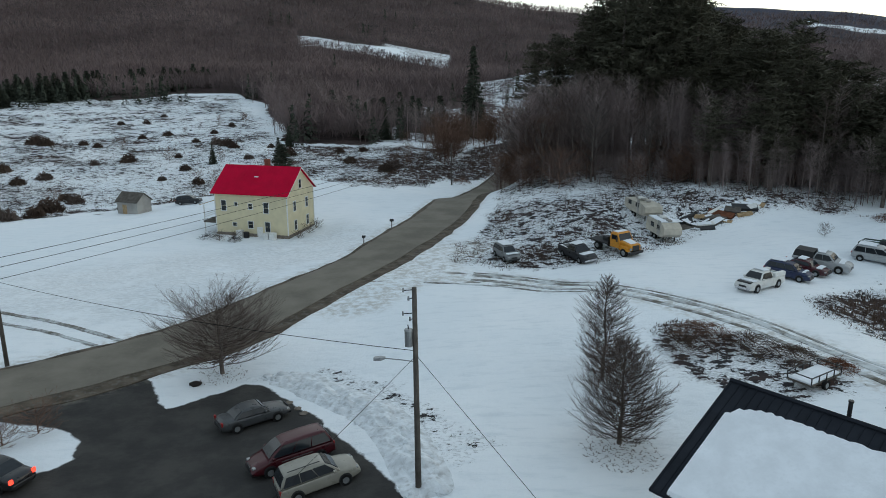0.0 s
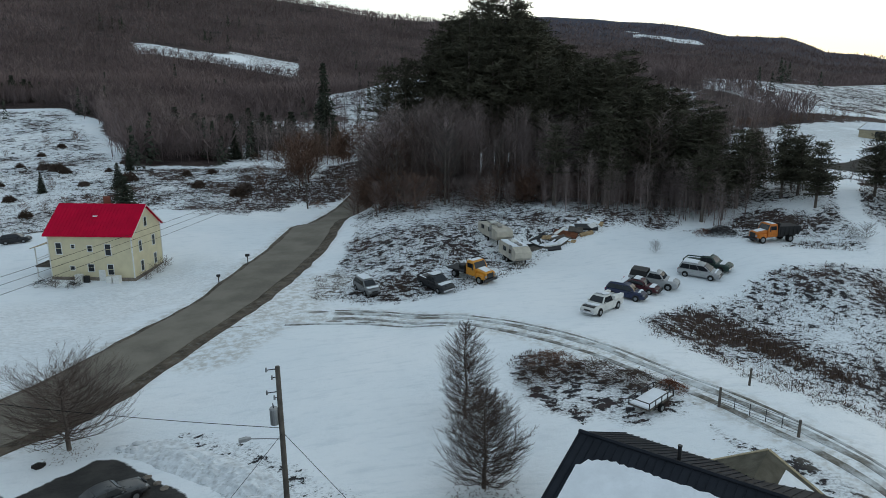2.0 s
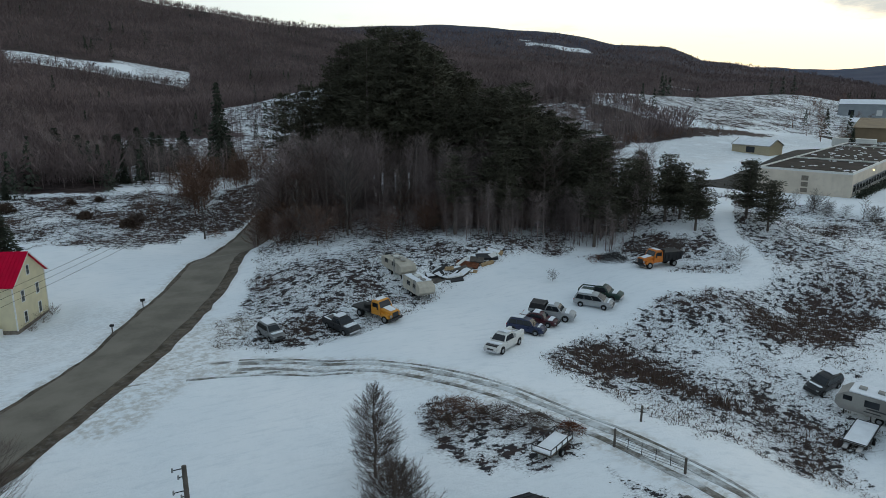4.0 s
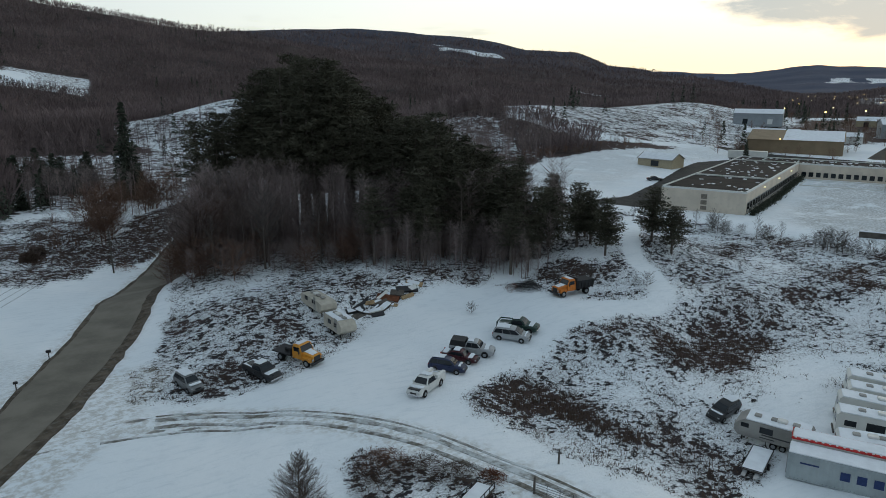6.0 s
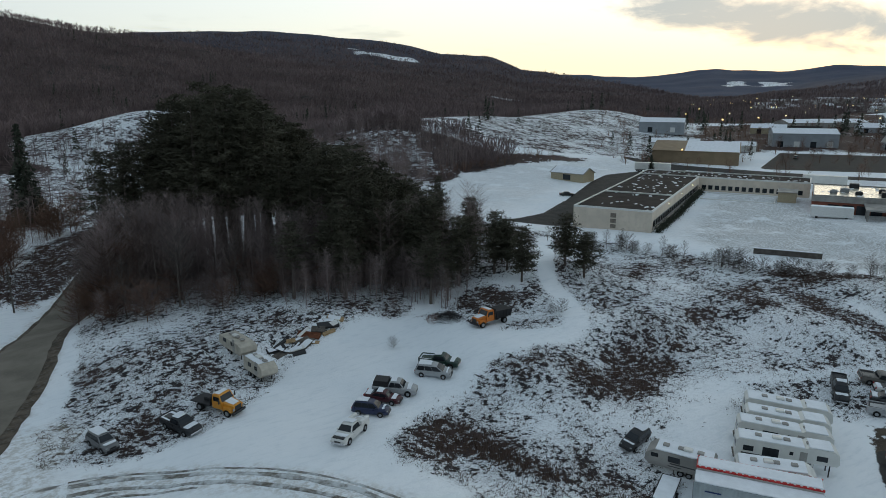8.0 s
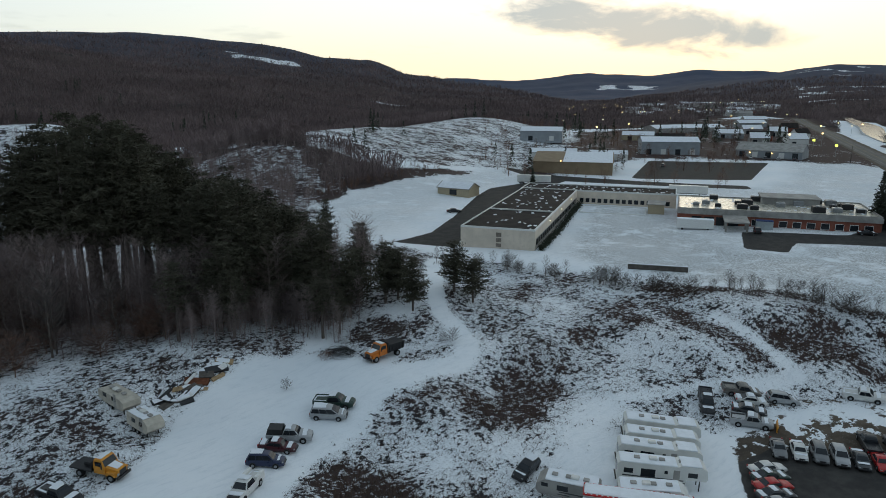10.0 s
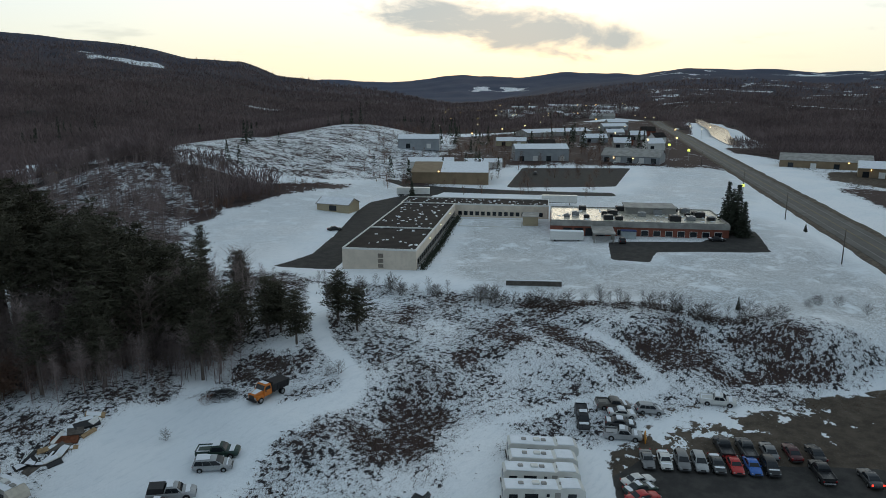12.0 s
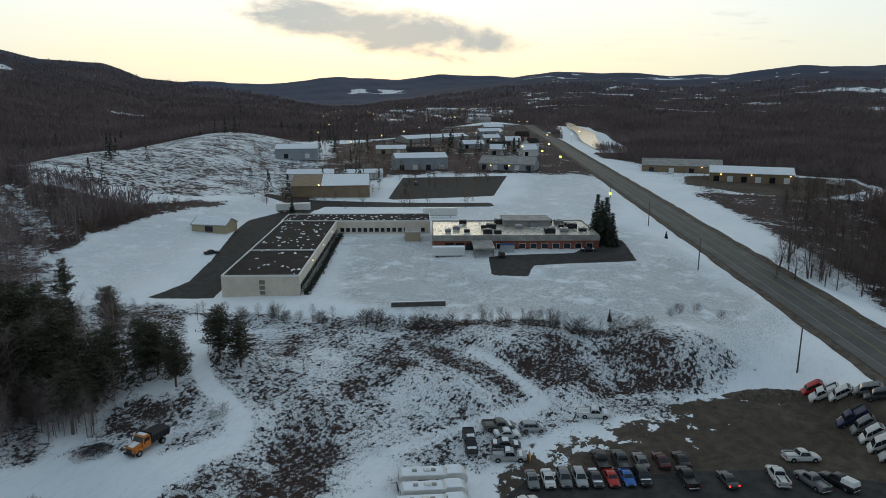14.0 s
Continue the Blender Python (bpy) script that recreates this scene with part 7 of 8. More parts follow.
for i, (cl, kd) in enumerate([(BLACKP, "pickup"), (DKGREY, "pickup"), (GREY, "sedan"), (MAROON, "sedan"), (BLACKP, "sedan")]):
    t = i / 4
    car(kd, 100.6 + 5.8 * t, 22.6 - 11.4 * t, ROW_TURN + 180, cl, "%s %s in the second row of the gravel lot" % (cl[0], kd), group=lot)
for i, (cl, kd) in enumerate([(WHITE, "sedan"), (GREEN, "sedan"), (RED, "sedan"), (DKGREY, "sedan"), (SILVER, "sedan"), (MAROON, "sedan")]):
    car(kd, 84.4 - 1.75 * i, 29.4 - 1.05 * i, bearing(82.1, 31.1, 86.8, 27.6) + 2, cl, "%s sedan in a side row on the asphalt" % cl[0].replace("_", " "), snow=0.3 if i in (1, 3) else 0, group=lot)
car("pickup", 101.6, 9.6, ROW_TURN + 180, BLACKP, "black pickup in the lot's driveway", group=lot)
car("sedan", 103.4, 4.0, ROW_TURN + 180, DKGREY, "dark sedan with lit tail lights on the lot", lit=True, group=lot)
car("pickup", 115.6, -5.8, bearing(113.7, -2.4, 117.6, -9.1), WHITE, "white pickup across the lot's aisle", group=lot)
car("pickup", 107.2, -2.7, bearing(104.3, -3.9, 110.3, -1.5), WHITE, "white crew pickup in the middle of the lot", group=lot)
car("pickup", 108.0, -7.3, bearing(106.2, -9.0, 109.7, -5.7), GREY, "grey pickup in the middle of the lot", group=lot)
car("pickup", 109.8, -10.8, bearing(108.6, -12.7, 111.3, -8.8), BLACKP, "black pickup with a white cap in the lot", cap=M_WHITE, group=lot)
for i, (cl, kd, ax, ay, bx, by) in enumerate([(RED, "suv", 141.5, -5.1, 141.9, -10.1), (WHITE, "pickup", 139.3, -7.0, 139.1, -12.2), (WHITE, "suv", 137.4, -9.6, 137.2, -14.6), (GREY, "van", 136.1, -13.4, 135.2, -18.4), (DKGREY, "suv", 133.6, -15, 133.4, -19.5),
                                              (NAVY, "pickup", 130.8, -11.2, 131.3, -16.4), (GREY, "suv", 127.9, -13, 128.4, -17.6), (WHITE, "suv", 125.3, -14, 125.6, -18.8), (WHITE, "van", 122.9, -15.2, 122.6, -20), (SILVER, "sedan", 120.2, -16.5, 119.8, -21.2)]):
    car(kd, (ax + bx) / 2, (ay + by) / 2, bearing(bx, by, ax, ay), cl, "%s %s along the lot's far edge" % (cl[0], {"van": "minivan"}.get(kd, kd)), group=lot)
# by the school
car("sedan", 155.5, 160.5, bearing(150, 164, 158, 158), BLACKP, "dark car parked beside the school wing")
car("pickup", 188.5, 185.5, 35, RED, "small red truck beside the garage")
car("sedan", 210.5, 55.5, -62, BLACKP, "dark sedan parked on the school's drive", snow=0.2)
car("suv", 191.0, 77.0, 28, BLACKP, "dark suv at the school entrance")
car("suv", 330, 185, 30, GREY, "grey car beside the tan hall")
for x, y in ((408, 165), (409, 158), (411, 150), (405, 172)):
    car("suv", x, y, 30, (GREY, WHITE, RED, BLACKP)[int(x) % 4], "car parked before the store", group="cars by the store")


def work_truck(x, y, turn, paintm, label, dump=False, snow=True):
    """A bonneted medium truck: cab, hood, frame, and a dump body or a bare flatbed."""
    L = 7.0
    c = thing("dump_truck" if dump else "flatbed_truck", stand(x, y, turn) @ Matrix.Translation((-L / 2, 0, 0)), label, "truck")
    part("chassis", Geo().box(0.1, -0.45, 0.65, 6.6, 0.45, 0.9), M_BLACK, c)
    part("cab", Geo().loft([[(3.6, -1.05, 0.85), (5.1, -1.05, 0.85), (5.1, 1.05, 0.85), (3.6, 1.05, 0.85)], [(3.6, -1.08, 1.75), (5.15, -1.08, 1.75), (5.15, 1.08, 1.75), (3.6, 1.08, 1.75)],
                            [(3.68, -0.95, 2.55), (4.75, -0.95, 2.55), (4.75, 0.95, 2.55), (3.68, 0.95, 2.55)], [(3.8, -0.8, 2.65), (4.6, -0.8, 2.65), (4.6, 0.8, 2.65), (3.8, 0.8, 2.65)]]), paintm, c)
    part("windscreen", Geo().add([(5.18, -0.95, 1.80), (5.18, 0.95, 1.80), (4.80, 0.85, 2.48), (4.80, -0.85, 2.48)], [(0, 1, 2, 3)]), M_GLASS, c)
    for s in (-1, 1):
        part("side_window", Geo().box(3.85, s * 1.03 - 0.04, 1.78, 4.75, s * 1.03 + 0.04, 2.35), M_GLASS, c)
        part("fender", Geo().loft([[(5.2, s * 1.1, 0.75), (6.6, s * 1.1, 0.75), (6.6, s * 0.7, 0.75), (5.2, s * 0.7, 0.75)], [(5.35, s * 1.1, 1.25), (6.45, s * 1.1, 1.2), (6.45, s * 0.7, 1.3), (5.35, s * 0.7, 1.3)]]), paintm, c)
        part("headlight", Geo().box(6.75, s * 0.8 - 0.16, 0.95, 6.86, s * 0.8 + 0.16, 1.2, bev=0.03), M_HEAD, c)
        part("mirror", Geo().box(5.0, s * 1.35 - 0.1, 1.7, 5.08, s * 1.35 + 0.1, 2.3, bev=0.02), M_BLACK, c)
        wheel(c, 5.9, s * 0.98, 0.5, 0.3)
        wheel(c, 1.5, s * 0.95, 0.5, 0.5)
    part("hood", Geo().loft([[(5.1, -0.85, 0.85), (6.75, -0.75, 0.85), (6.75, 0.75, 0.85), (5.1, 0.85, 0.85)], [(5.1, -0.85, 1.72), (6.75, -0.72, 1.48), (6.75, 0.72, 1.48), (5.1, 0.85, 1.72)], [(5.15, -0.65, 1.80), (6.65, -0.55, 1.55), (6.65, 0.55, 1.55), (5.15, 0.65, 1.80)]]), paintm, c)
    part("grille", Geo().box(6.74, -0.5, 0.85, 6.82, 0.5, 1.42), M_BLACK, c)
    part("bumper", Geo().box(6.7, -1.1, 0.45, 6.95, 1.1, 0.75, bev=0.05), M_BLACK, c)
    if dump:
        b = Geo()
        b.loft([[(0.0, -1.0, 1.0), (3.4, -1.0, 1.0), (3.4, 1.0, 1.0), (0.0, 1.0, 1.0)], [(-0.1, -1.2, 2.2), (3.45, -1.2, 2.3), (3.45, 1.2, 2.3), (-0.1, 1.2, 2.2)]])
        d = part("dump_body", b, M_BLACK, c, "black steel dump body")
        for i in range(5):
            for s in (-1, 1):
                part("stake", Geo().box(0.3 + i * 0.7, s * 1.16 - 0.06, 1.0, 0.42 + i * 0.7, s * 1.16 + 0.06, 2.25), M_BLACK, d)
        part("headboard", Geo().box(3.42, -1.2, 1.0, 3.55, 1.2, 2.75), M_BLACK, d)
        part("load", Geo().box(0.2, -0.95, 2.12, 3.2, 0.95, 2.24, bev=0.05), M_BLACK, d)
    else:
        part("flatbed", Geo().box(0.0, -1.15, 0.95, 3.3, 1.15, 1.1), M_BLACK, c)
        part("headboard", Geo().box(3.25, -1.15, 1.05, 3.35, 1.15, 1.9), M_BLACK, c)
        part("winch", Geo().box(1.6, -0.5, 1.1, 2.6, 0.5, 1.6, bev=0.1), M_BLACK, c)
    if snow:
        part("snow_cover", Geo().add([(5.2, -0.6, 1.83), (6.5, -0.5, 1.60), (6.5, 0.5, 1.60), (5.2, 0.6, 1.83)], [(0, 1, 2, 3)]), M_SNOW, c)
        part("snow_cover", Geo().box(3.85, -0.75, 2.65, 4.55, 0.75, 2.71), M_SNOW, c)


work_truck(20.9, 80.9, bearing(18.9, 84.3, 22.8, 77.4), M_YELLOW, "yellow bonneted flatbed truck parked among snowy weeds")
work_truck(64.6, 82.6, bearing(68.0, 82.9, 61.3, 82.6), M_ORANGE, "orange dump truck with a black dump body", dump=True)


# ---- trailers and caravans ----
def caravan(name, x, y, turn, L, label, tilt=True, body=M_RVWHITE, fifth=True, snow=1.0, windows=(), stripe=True, group="", hgt=3.3):
    """A travel trailer: rounded body with roof vents, windows, door, wheels and snow on top. x runs to its nose."""
    c = thing(name, stand(x, y, turn, tilt, span=4) @ Matrix.Translation((-L / 2, 0, 0)), label, "caravan", group)
    W = 1.25
    if fifth:
        prof = [(0.0, 0.75), (L - 2.6, 0.75), (L - 2.5, 1.55), (L - 0.25, 1.6), (L, 1.9), (L - 0.15, hgt - 0.35), (L - 0.6, hgt - 0.05), (L - 3.2, hgt), (L - 3.5, hgt - 0.18), (0.25, hgt - 0.22), (0.0, hgt - 0.45)]
    else:
        prof = [(0.0, 0.75), (L - 0.5, 0.75), (L, 1.25), (L - 0.1, 2.0), (L - 0.7, hgt - 0.35), (L - 1.0, hgt - 0.22), (0.2, hgt - 0.22), (0.0, hgt - 0.5)]
    part("body", Geo().side(prof, -W, W), body, c)
    if snow:
        z = hgt - 0.21
        r2 = random.Random(int(x * 3 + y))
        x1 = L - (3.6 if fifth else 1.1)
        part("snow_cover", Geo().box(0.25, -W + 0.04, z, x1, W - 0.04, z + 0.14, bev=0.06), M_SNOW, c)
        if fifth:
            part("snow_cover", Geo().box(L - 3.15, -W + 0.04, hgt - 0.01, L - 0.75, W - 0.04, hgt + 0.13, bev=0.06), M_SNOW, c)
    for k in (0.22, 0.5, 0.72):
        q = part("roof_vent", Geo().box(L * k - 0.35, -0.3, hgt - 0.1, L * k + 0.35, 0.3, hgt + 0.12, bev=0.06), M_FADED, c)
    part("air_conditioner", Geo().box(L * 0.4 - 0.5, -0.38, hgt - 0.1, L * 0.4 + 0.5, 0.38, hgt + 0.2, bev=0.1), M_RVWHITE, c)
    for s in (-1, 1):
        for a0, z0, w, h in windows:
            part("window", Geo().box(L * a0, s * W - 0.03, z0, L * a0 + w, s * W + 0.025, z0 + h, bev=0.02), M_GLASS, c)
        if stripe:
            part("stripe", Geo().box(0.6, s * W - 0.02, 1.35, L - 2.8, s * W + 0.012, 1.5), M_RVSTRIPE, c)
            part("stripe", Geo().box(L * 0.45, s * W - 0.02, 1.05, L - 2.6, s * W + 0.012, 1.16), M_RVSTRIPE, c)
        for dx in (-0.45, 0.45):
            wheel(c, L * 0.4 + dx, s * (W - 0.18), 0.37)
        part("jack", Geo().box(L - 0.9, s * 0.8 - 0.06, 0.0, L - 0.78, s * 0.8 + 0.06, 1.6 if fifth else 0.8), M_BLACK, c)
    part("door", Geo().box(L * 0.62, -W - 0.03, 0.85, L * 0.62 + 0.75, -W + 0.02, 2.7, bev=0.02), M_FADED, c)
    part("bumper", Geo().box(-0.15, -W * 0.9, 0.6, 0.0, W * 0.9, 0.75), M_BLACK, c)
    part("rear_window", Geo().box(-0.03, -0.7, 1.7, 0.02, 0.7, 2.4, bev=0.02), M_GLASS, c)
    return c


RVW = ((0.07, 1.75, 1.1, 0.62), (0.26, 1.5, 1.7, 1.0), (0.52, 2.1, 0.4, 0.4), (0.78, 1.95, 1.1, 0.6))
T_RV = bearing(78.5, 46.9, 84.2, 39.6)
caravan("fifth_wheel_caravan", 82.0, 43.2, T_RV, 10.2, "white fifth-wheel caravan with dark windows and swoosh stripes", windows=RVW, group="stored caravans")
caravan("fifth_wheel_caravan", 78.6, 41.2, T_RV, 9.6, "white snow-roofed caravan in a tight row", windows=RVW, group="stored caravans")
caravan("fifth_wheel_caravan", 75.2, 39.6, T_RV, 10.4, "long white caravan with a snow-covered roof", windows=RVW, group="stored caravans")
caravan("fifth_wheel_caravan", 71.6, 37.2, T_RV, 10.6, "white caravan with black swoosh stripes and dark windows", windows=RVW, group="stored caravans")
caravan("travel_trailer", 66.9, 35.4, T_RV, 8.0, "low cargo trailer under a thick snow sheet", windows=(), stripe=False, fifth=False, hgt=2.9, group="stored caravans")
caravan("travel_trailer", 61.3, 43.3, bearing(62.8, 40.2, 59.4, 46.8), 7.4, "grey-white travel trailer with small windows at the yard's end", body=M_FADED, windows=((0.12, 1.6, 0.8, 0.7), (0.48, 1.6, 1.3, 0.7), (0.8, 1.8, 0.8, 0.5)), fifth=False, hgt=2.9)
# old camper pair in the weeds
caravan("motorhome", 27.9, 94.8, -82, 7.0, "derelict cream motorhome with a collapsed snowy roof", body=M_RVOLD, windows=((0.2, 1.6, 1.0, 0.6), (0.55, 1.6, 1.2, 0.6)), stripe=False, hgt=2.5, tilt=False, fifth=False, snow=0)
caravan("travel_trailer", 28.9, 88.6, -80, 5.0, "small rounded cream camper with snow on its roof", body=M_RVOLD, windows=((0.25, 1.5, 0.9, 0.6), (0.6, 1.5, 0.8, 0.6)), stripe=False, fifth=False, hgt=2.75)


def shipping_container():
    L, W, hh = 12.2, 1.22, 2.6
    tn = -57.0
    m = stand(61.35, 33.95, tn, False)
    c = thing("shipping_container", m @ Matrix.Translation((-L / 2, 0, 0)), "grey steel shipping container with navy markings and a snowy top", "container")
    g = Geo()
    n = 44
    for s in (-1, 1):
        pts = []
        for i in range(n * 2 + 1):
            x = 0.1 + (L - 0.2) * i / (n * 2)
            pts.append((x, s * (W - (0.035 if i % 4 in (1, 2) else 0.0))))
        vs = [(x, y, 0.12) for x, y in pts] + [(x, y, hh - 0.1) for x, y in pts]
        k = len(pts)
        g.add(vs, [(i, i + 1, k + i + 1, k + i) for i in range(k - 1)])
    g.box(0.02, -W + 0.05, 0.1, L - 0.02, W - 0.05, hh - 0.05)
    part("body", g, M_CONT, c)
    for s in (-1, 1):
        for z in (0.0, hh - 0.12):
            part("rail", Geo().box(0, s * W - 0.06, z, L, s * W + 0.06, z + 0.14), M_CONT, c)
        for x in (0, L - 0.14):
            part("corner_post", Geo().box(x, s * W - 0.08, 0, x + 0.14, s * W + 0.07, hh), M_CONT, c)
    for i in range(4):
        part("door_bar", Geo().tube((-0.04, -0.75 + i * 0.5, 0.2), (-0.04, -0.75 + i * 0.5, hh - 0.2), 0.025, 0.025, 6), M_STEEL, c)
    part("snow_cover", Geo().box(0.05, -W + 0.03, hh + 0.02, L - 0.05, W - 0.03, hh + 0.16, bev=0.06), M_SNOW, c)
    # five plain navy blocks where a marking stands
    for i in range(5):
        x = 4.5 + i * 1.35
        part("marking", Geo().box(x, -W - 0.045, 1.0, x + 0.8, -W - 0.015, 1.85, bev=0.01), M_BLUE, c, "navy block marking")
    part("marking", Geo().box(1.1, -W - 0.04, 1.75, 2.7, -W - 0.015, 1.9), M_BLUE, c)


shipping_container()


def red_edged_trailer():
    tn = -57.0
    c = thing("box_trailer", stand(63.45, 35.3, tn, False) @ Matrix.Translation((-6.0, 0, 0)), "long white box trailer with red-and-white edge tape under snow", "trailer")
    part("body", Geo().box(0, -1.1, 0.5, 12, 1.1, 3.0, bev=0.06), M_RVWHITE, c)
    for s in (-1, 1):
        e = part("edge_trim", Geo().box(-0.03, s * 1.1 - 0.09, 2.86, 12.03, s * 1.1 + 0.09, 3.06), M_REDEDGE, c, "red striped edge")
        for i in range(20):
            part("stripe", Geo().box(0.2 + i * 0.6, s * 1.1 - 0.095, 3.055, 0.4 + i * 0.6, s * 1.1 + 0.095, 3.075), M_WHITE, e)
        for x in (2.2, 3.2):
            wheel(c, x, s * 0.95, 0.45)
    part("support", Geo().box(9.5, -0.9, 0, 9.7, 0.9, 0.6), M_BLACK, c)
    part("edge_trim", Geo().box(-0.06, -1.1, 2.86, 0.0, 1.1, 3.06), M_REDEDGE, c)
    part("snow_cover", Geo().box(0.1, -1.0, 3.0, 11.9, 1.0, 3.16, bev=0.06), M_SNOW, c)


red_edged_trailer()


def utility_trailer(x, y, turn, L, W, label, high=0.55, snow=True, ladder=False):
    c = thing("utility_trailer", stand(x, y, turn) @ Matrix.Translation((-L / 2, 0, 0)), label, "trailer")
    part("deck", Geo().box(0, -W / 2, 0.5, L, W / 2, 0.6), M_WOODG, c)
    if snow:
        part("snow_cover", Geo().box(0.05, -W / 2 + 0.05, 0.6, L - 0.05, W / 2 - 0.05, 0.74, bev=0.05), M_SNOW, c)
    for s in (-1, 1):
        part("rail", Geo().box(0, s * W / 2 - 0.03, 0.55 + high, L, s * W / 2 + 0.03, 0.61 + high), M_BLACK, c)
        for i in range(5):
            part("post", Geo().box(L * i / 4 - 0.03, s * W / 2 - 0.03, 0.5, L * i / 4 + 0.03, s * W / 2 + 0.03, 0.6 + high), M_BLACK, c)
        wheel(c, L * 0.42, s * (W / 2 + 0.14), 0.33)
        if ladder:
            part("ramp", Geo().box(-1.2, s * W * 0.28 - 0.2, 0.45, 0.0, s * W * 0.28 + 0.2, 0.52), M_STEEL, c)
    for x0 in (0, L):
        part("rail", Geo().box(x0 - 0.03, -W / 2, 0.55 + high, x0 + 0.03, W / 2, 0.61 + high), M_BLACK, c)
    part("tongue", Geo().tube((L, -0.5, 0.5), (L + 1.1, 0, 0.45), 0.05, 0.05, 5).tube((L, 0.5, 0.5), (L + 1.1, 0, 0.45), 0.05, 0.05, 5), M_BLACK, c)
    part("jack", Geo().tube((L + 1.0, 0, 0), (L + 1.0, 0, 0.9), 0.04, 0.04, 6), M_BLACK, c)


utility_trailer(25.6, 44.0, bearing(24.1, 42.9, 27.6, 45.1), 3.6, 1.7, "black-railed utility trailer with a bed full of snow")
utility_trailer(56.6, 41.3, bearing(53.4, 39.6, 60.0, 43.0), 5.2, 2.0, "flat equipment trailer with snow and ramps", high=0.15, ladder=True)
for x, y, tn, L, lb in ((227, 186, -55, 14, "white semi-trailer parked behind the school wing"), (247, 127, -61, 14, "white semi-trailer parked behind the school"), (436, -20, 60, 9, "white box trailer at the highway depot")):
    c = thing("semi_trailer", stand(x, y, tn, False), lb, "trailer")
    part("body", Geo().box(-L / 2, -1.25, 1.1, L / 2, 1.25, 3.9, bev=0.06), M_RVWHITE, c)
    part("chassis", Geo().box(-L / 2 + 0.3, -0.6, 0.8, L / 2 - 0.3, 0.6, 1.1), M_BLACK, c)
    for dx in (-L / 2 + 1.2, -L / 2 + 2.4):
        for s in (-1, 1):
            wheel(c, dx, s * 1.0, 0.5, 0.4)
    part("landing_leg", Geo().box(L / 2 - 3, -0.8, 0, L / 2 - 2.8, 0.8, 1.1), M_BLACK, c)


# ---- poles, wires, fences and clutter ----
def utility_pole(x, y, h, lean=0.0, arms=1, label="weathered wooden utility pole"):
    c = thing("utility_pole", pose(x, y, hz(x, y), 0, lean, 0), label, "pole")
    part("pole", Geo().tube((0, 0, -0.5), (0, 0, h), 0.17, 0.12, 10), M_WOODG, c, smooth=True)
    return c


P = utility_pole(-1.3, 33.0, 8.6 - hz(-1.3, 33.0), -0.6, label="tall weathered utility pole with a transformer and street lamp")
PH = 8.6 - hz(-1.3, 33.0)
for dz, ln in ((0.12, 0.55), (0.55, 0.3), (1.35, 0.6), (1.65, 0.25)):
    b = part("insulator_bracket", Geo().tube((0, 0, PH - dz), (-ln, 0, PH - dz - 0.03), 0.03, 0.025, 6), M_BLACK, P)
    part("insulator", Geo().tube((-ln, 0, PH - dz - 0.12), (-ln, 0, PH - dz + 0.1), 0.055, 0.04, 8), M_STEEL, b)
t = part("transformer", Geo().tube((-0.33, -0.05, PH - 3.1), (-0.33, -0.05, PH - 2.25), 0.21, 0.21, 14), M_STEEL, P, "grey can transformer")
part("lid", Geo().tube((-0.33, -0.05, PH - 2.26), (-0.33, -0.05, PH - 2.18), 0.225, 0.19, 14), M_STEEL, t)
part("bushing", Geo().tube((-0.33, -0.05, PH - 2.2), (-0.36, -0.05, PH - 1.95), 0.04, 0.025, 6), M_BLACK, t)
lm = part("lamp_arm", Geo().tube((0, 0, PH - 4.0), (-0.8, -0.05, PH - 3.85), 0.03, 0.03, 6).tube((-0.8, -0.05, PH - 3.85), (-1.6, -0.08, PH - 3.75), 0.03, 0.03, 6), M_STEEL, P)
part("lamp_head", Geo().loft([[(-1.55, -0.14, PH - 3.78), (-1.55, -0.02, PH - 3.78), (-1.55, -0.02, PH - 3.68), (-1.55, -0.14, PH - 3.68)], [(-1.8, -0.23, PH - 3.84), (-1.8, 0.07, PH - 3.84), (-1.8, 0.05, PH - 3.66), (-1.8, -0.21, PH - 3.66)],
                              [(-2.15, -0.2, PH - 3.84), (-2.15, 0.04, PH - 3.84), (-2.15, 0.0, PH - 3.70), (-2.15, -0.16, PH - 3.70)]]), M_STEEL, lm, "grey cobra lamp head")


def wire(name, a, b, sag, r, label, n=14):
    g = Geo()
    a, b = Vector(a), Vector(b)
    pts = [a.lerp(b, i / n) - Vector((0, 0, sag * 4 * (i / n) * (1 - i / n))) for i in range(n + 1)]
    side = (b - a).cross(Vector((0, 0, 1))).normalized() * r
    up = Vector((0, 0, r))
    g.loft([[tuple(p + side), tuple(p + up), tuple(p - side), tuple(p - up)] for p in pts])
    return solid(name, g, M_WIRE, Matrix(), label, "cable", "overhead wires")


TOP = (-1.3, 33.0, 8.6)
L1 = (-35.2, 51.9)
utility_pole(*L1, 9.2, 0.4, label="wooden utility pole on the roadside verge")
L2 = (2.0, 150.0)
utility_pole(*L2, 9.0, -1.0, label="leaning roadside utility pole by a brown bush")
L3 = (-95.0, 12.0)
utility_pole(*L3, 9.2, 0, label="wooden utility pole further down the road")
for dz, off in ((0.2, 0.0), (0.9, 0.25), (1.9, 0.0)):
    wire("power_line", (L1[0] + off, L1[1], hz(*L1) + 9.1 - dz), (L2[0] + off, L2[1], hz(*L2) + 8.9 - dz), 0.9, 0.022, "black overhead power line along the road")
    wire("power_line", (L1[0] + off, L1[1], hz(*L1) + 9.1 - dz), (L3[0] + off, L3[1], hz(*L3) + 9.1 - dz), 0.7, 0.022, "black overhead power line along the road")
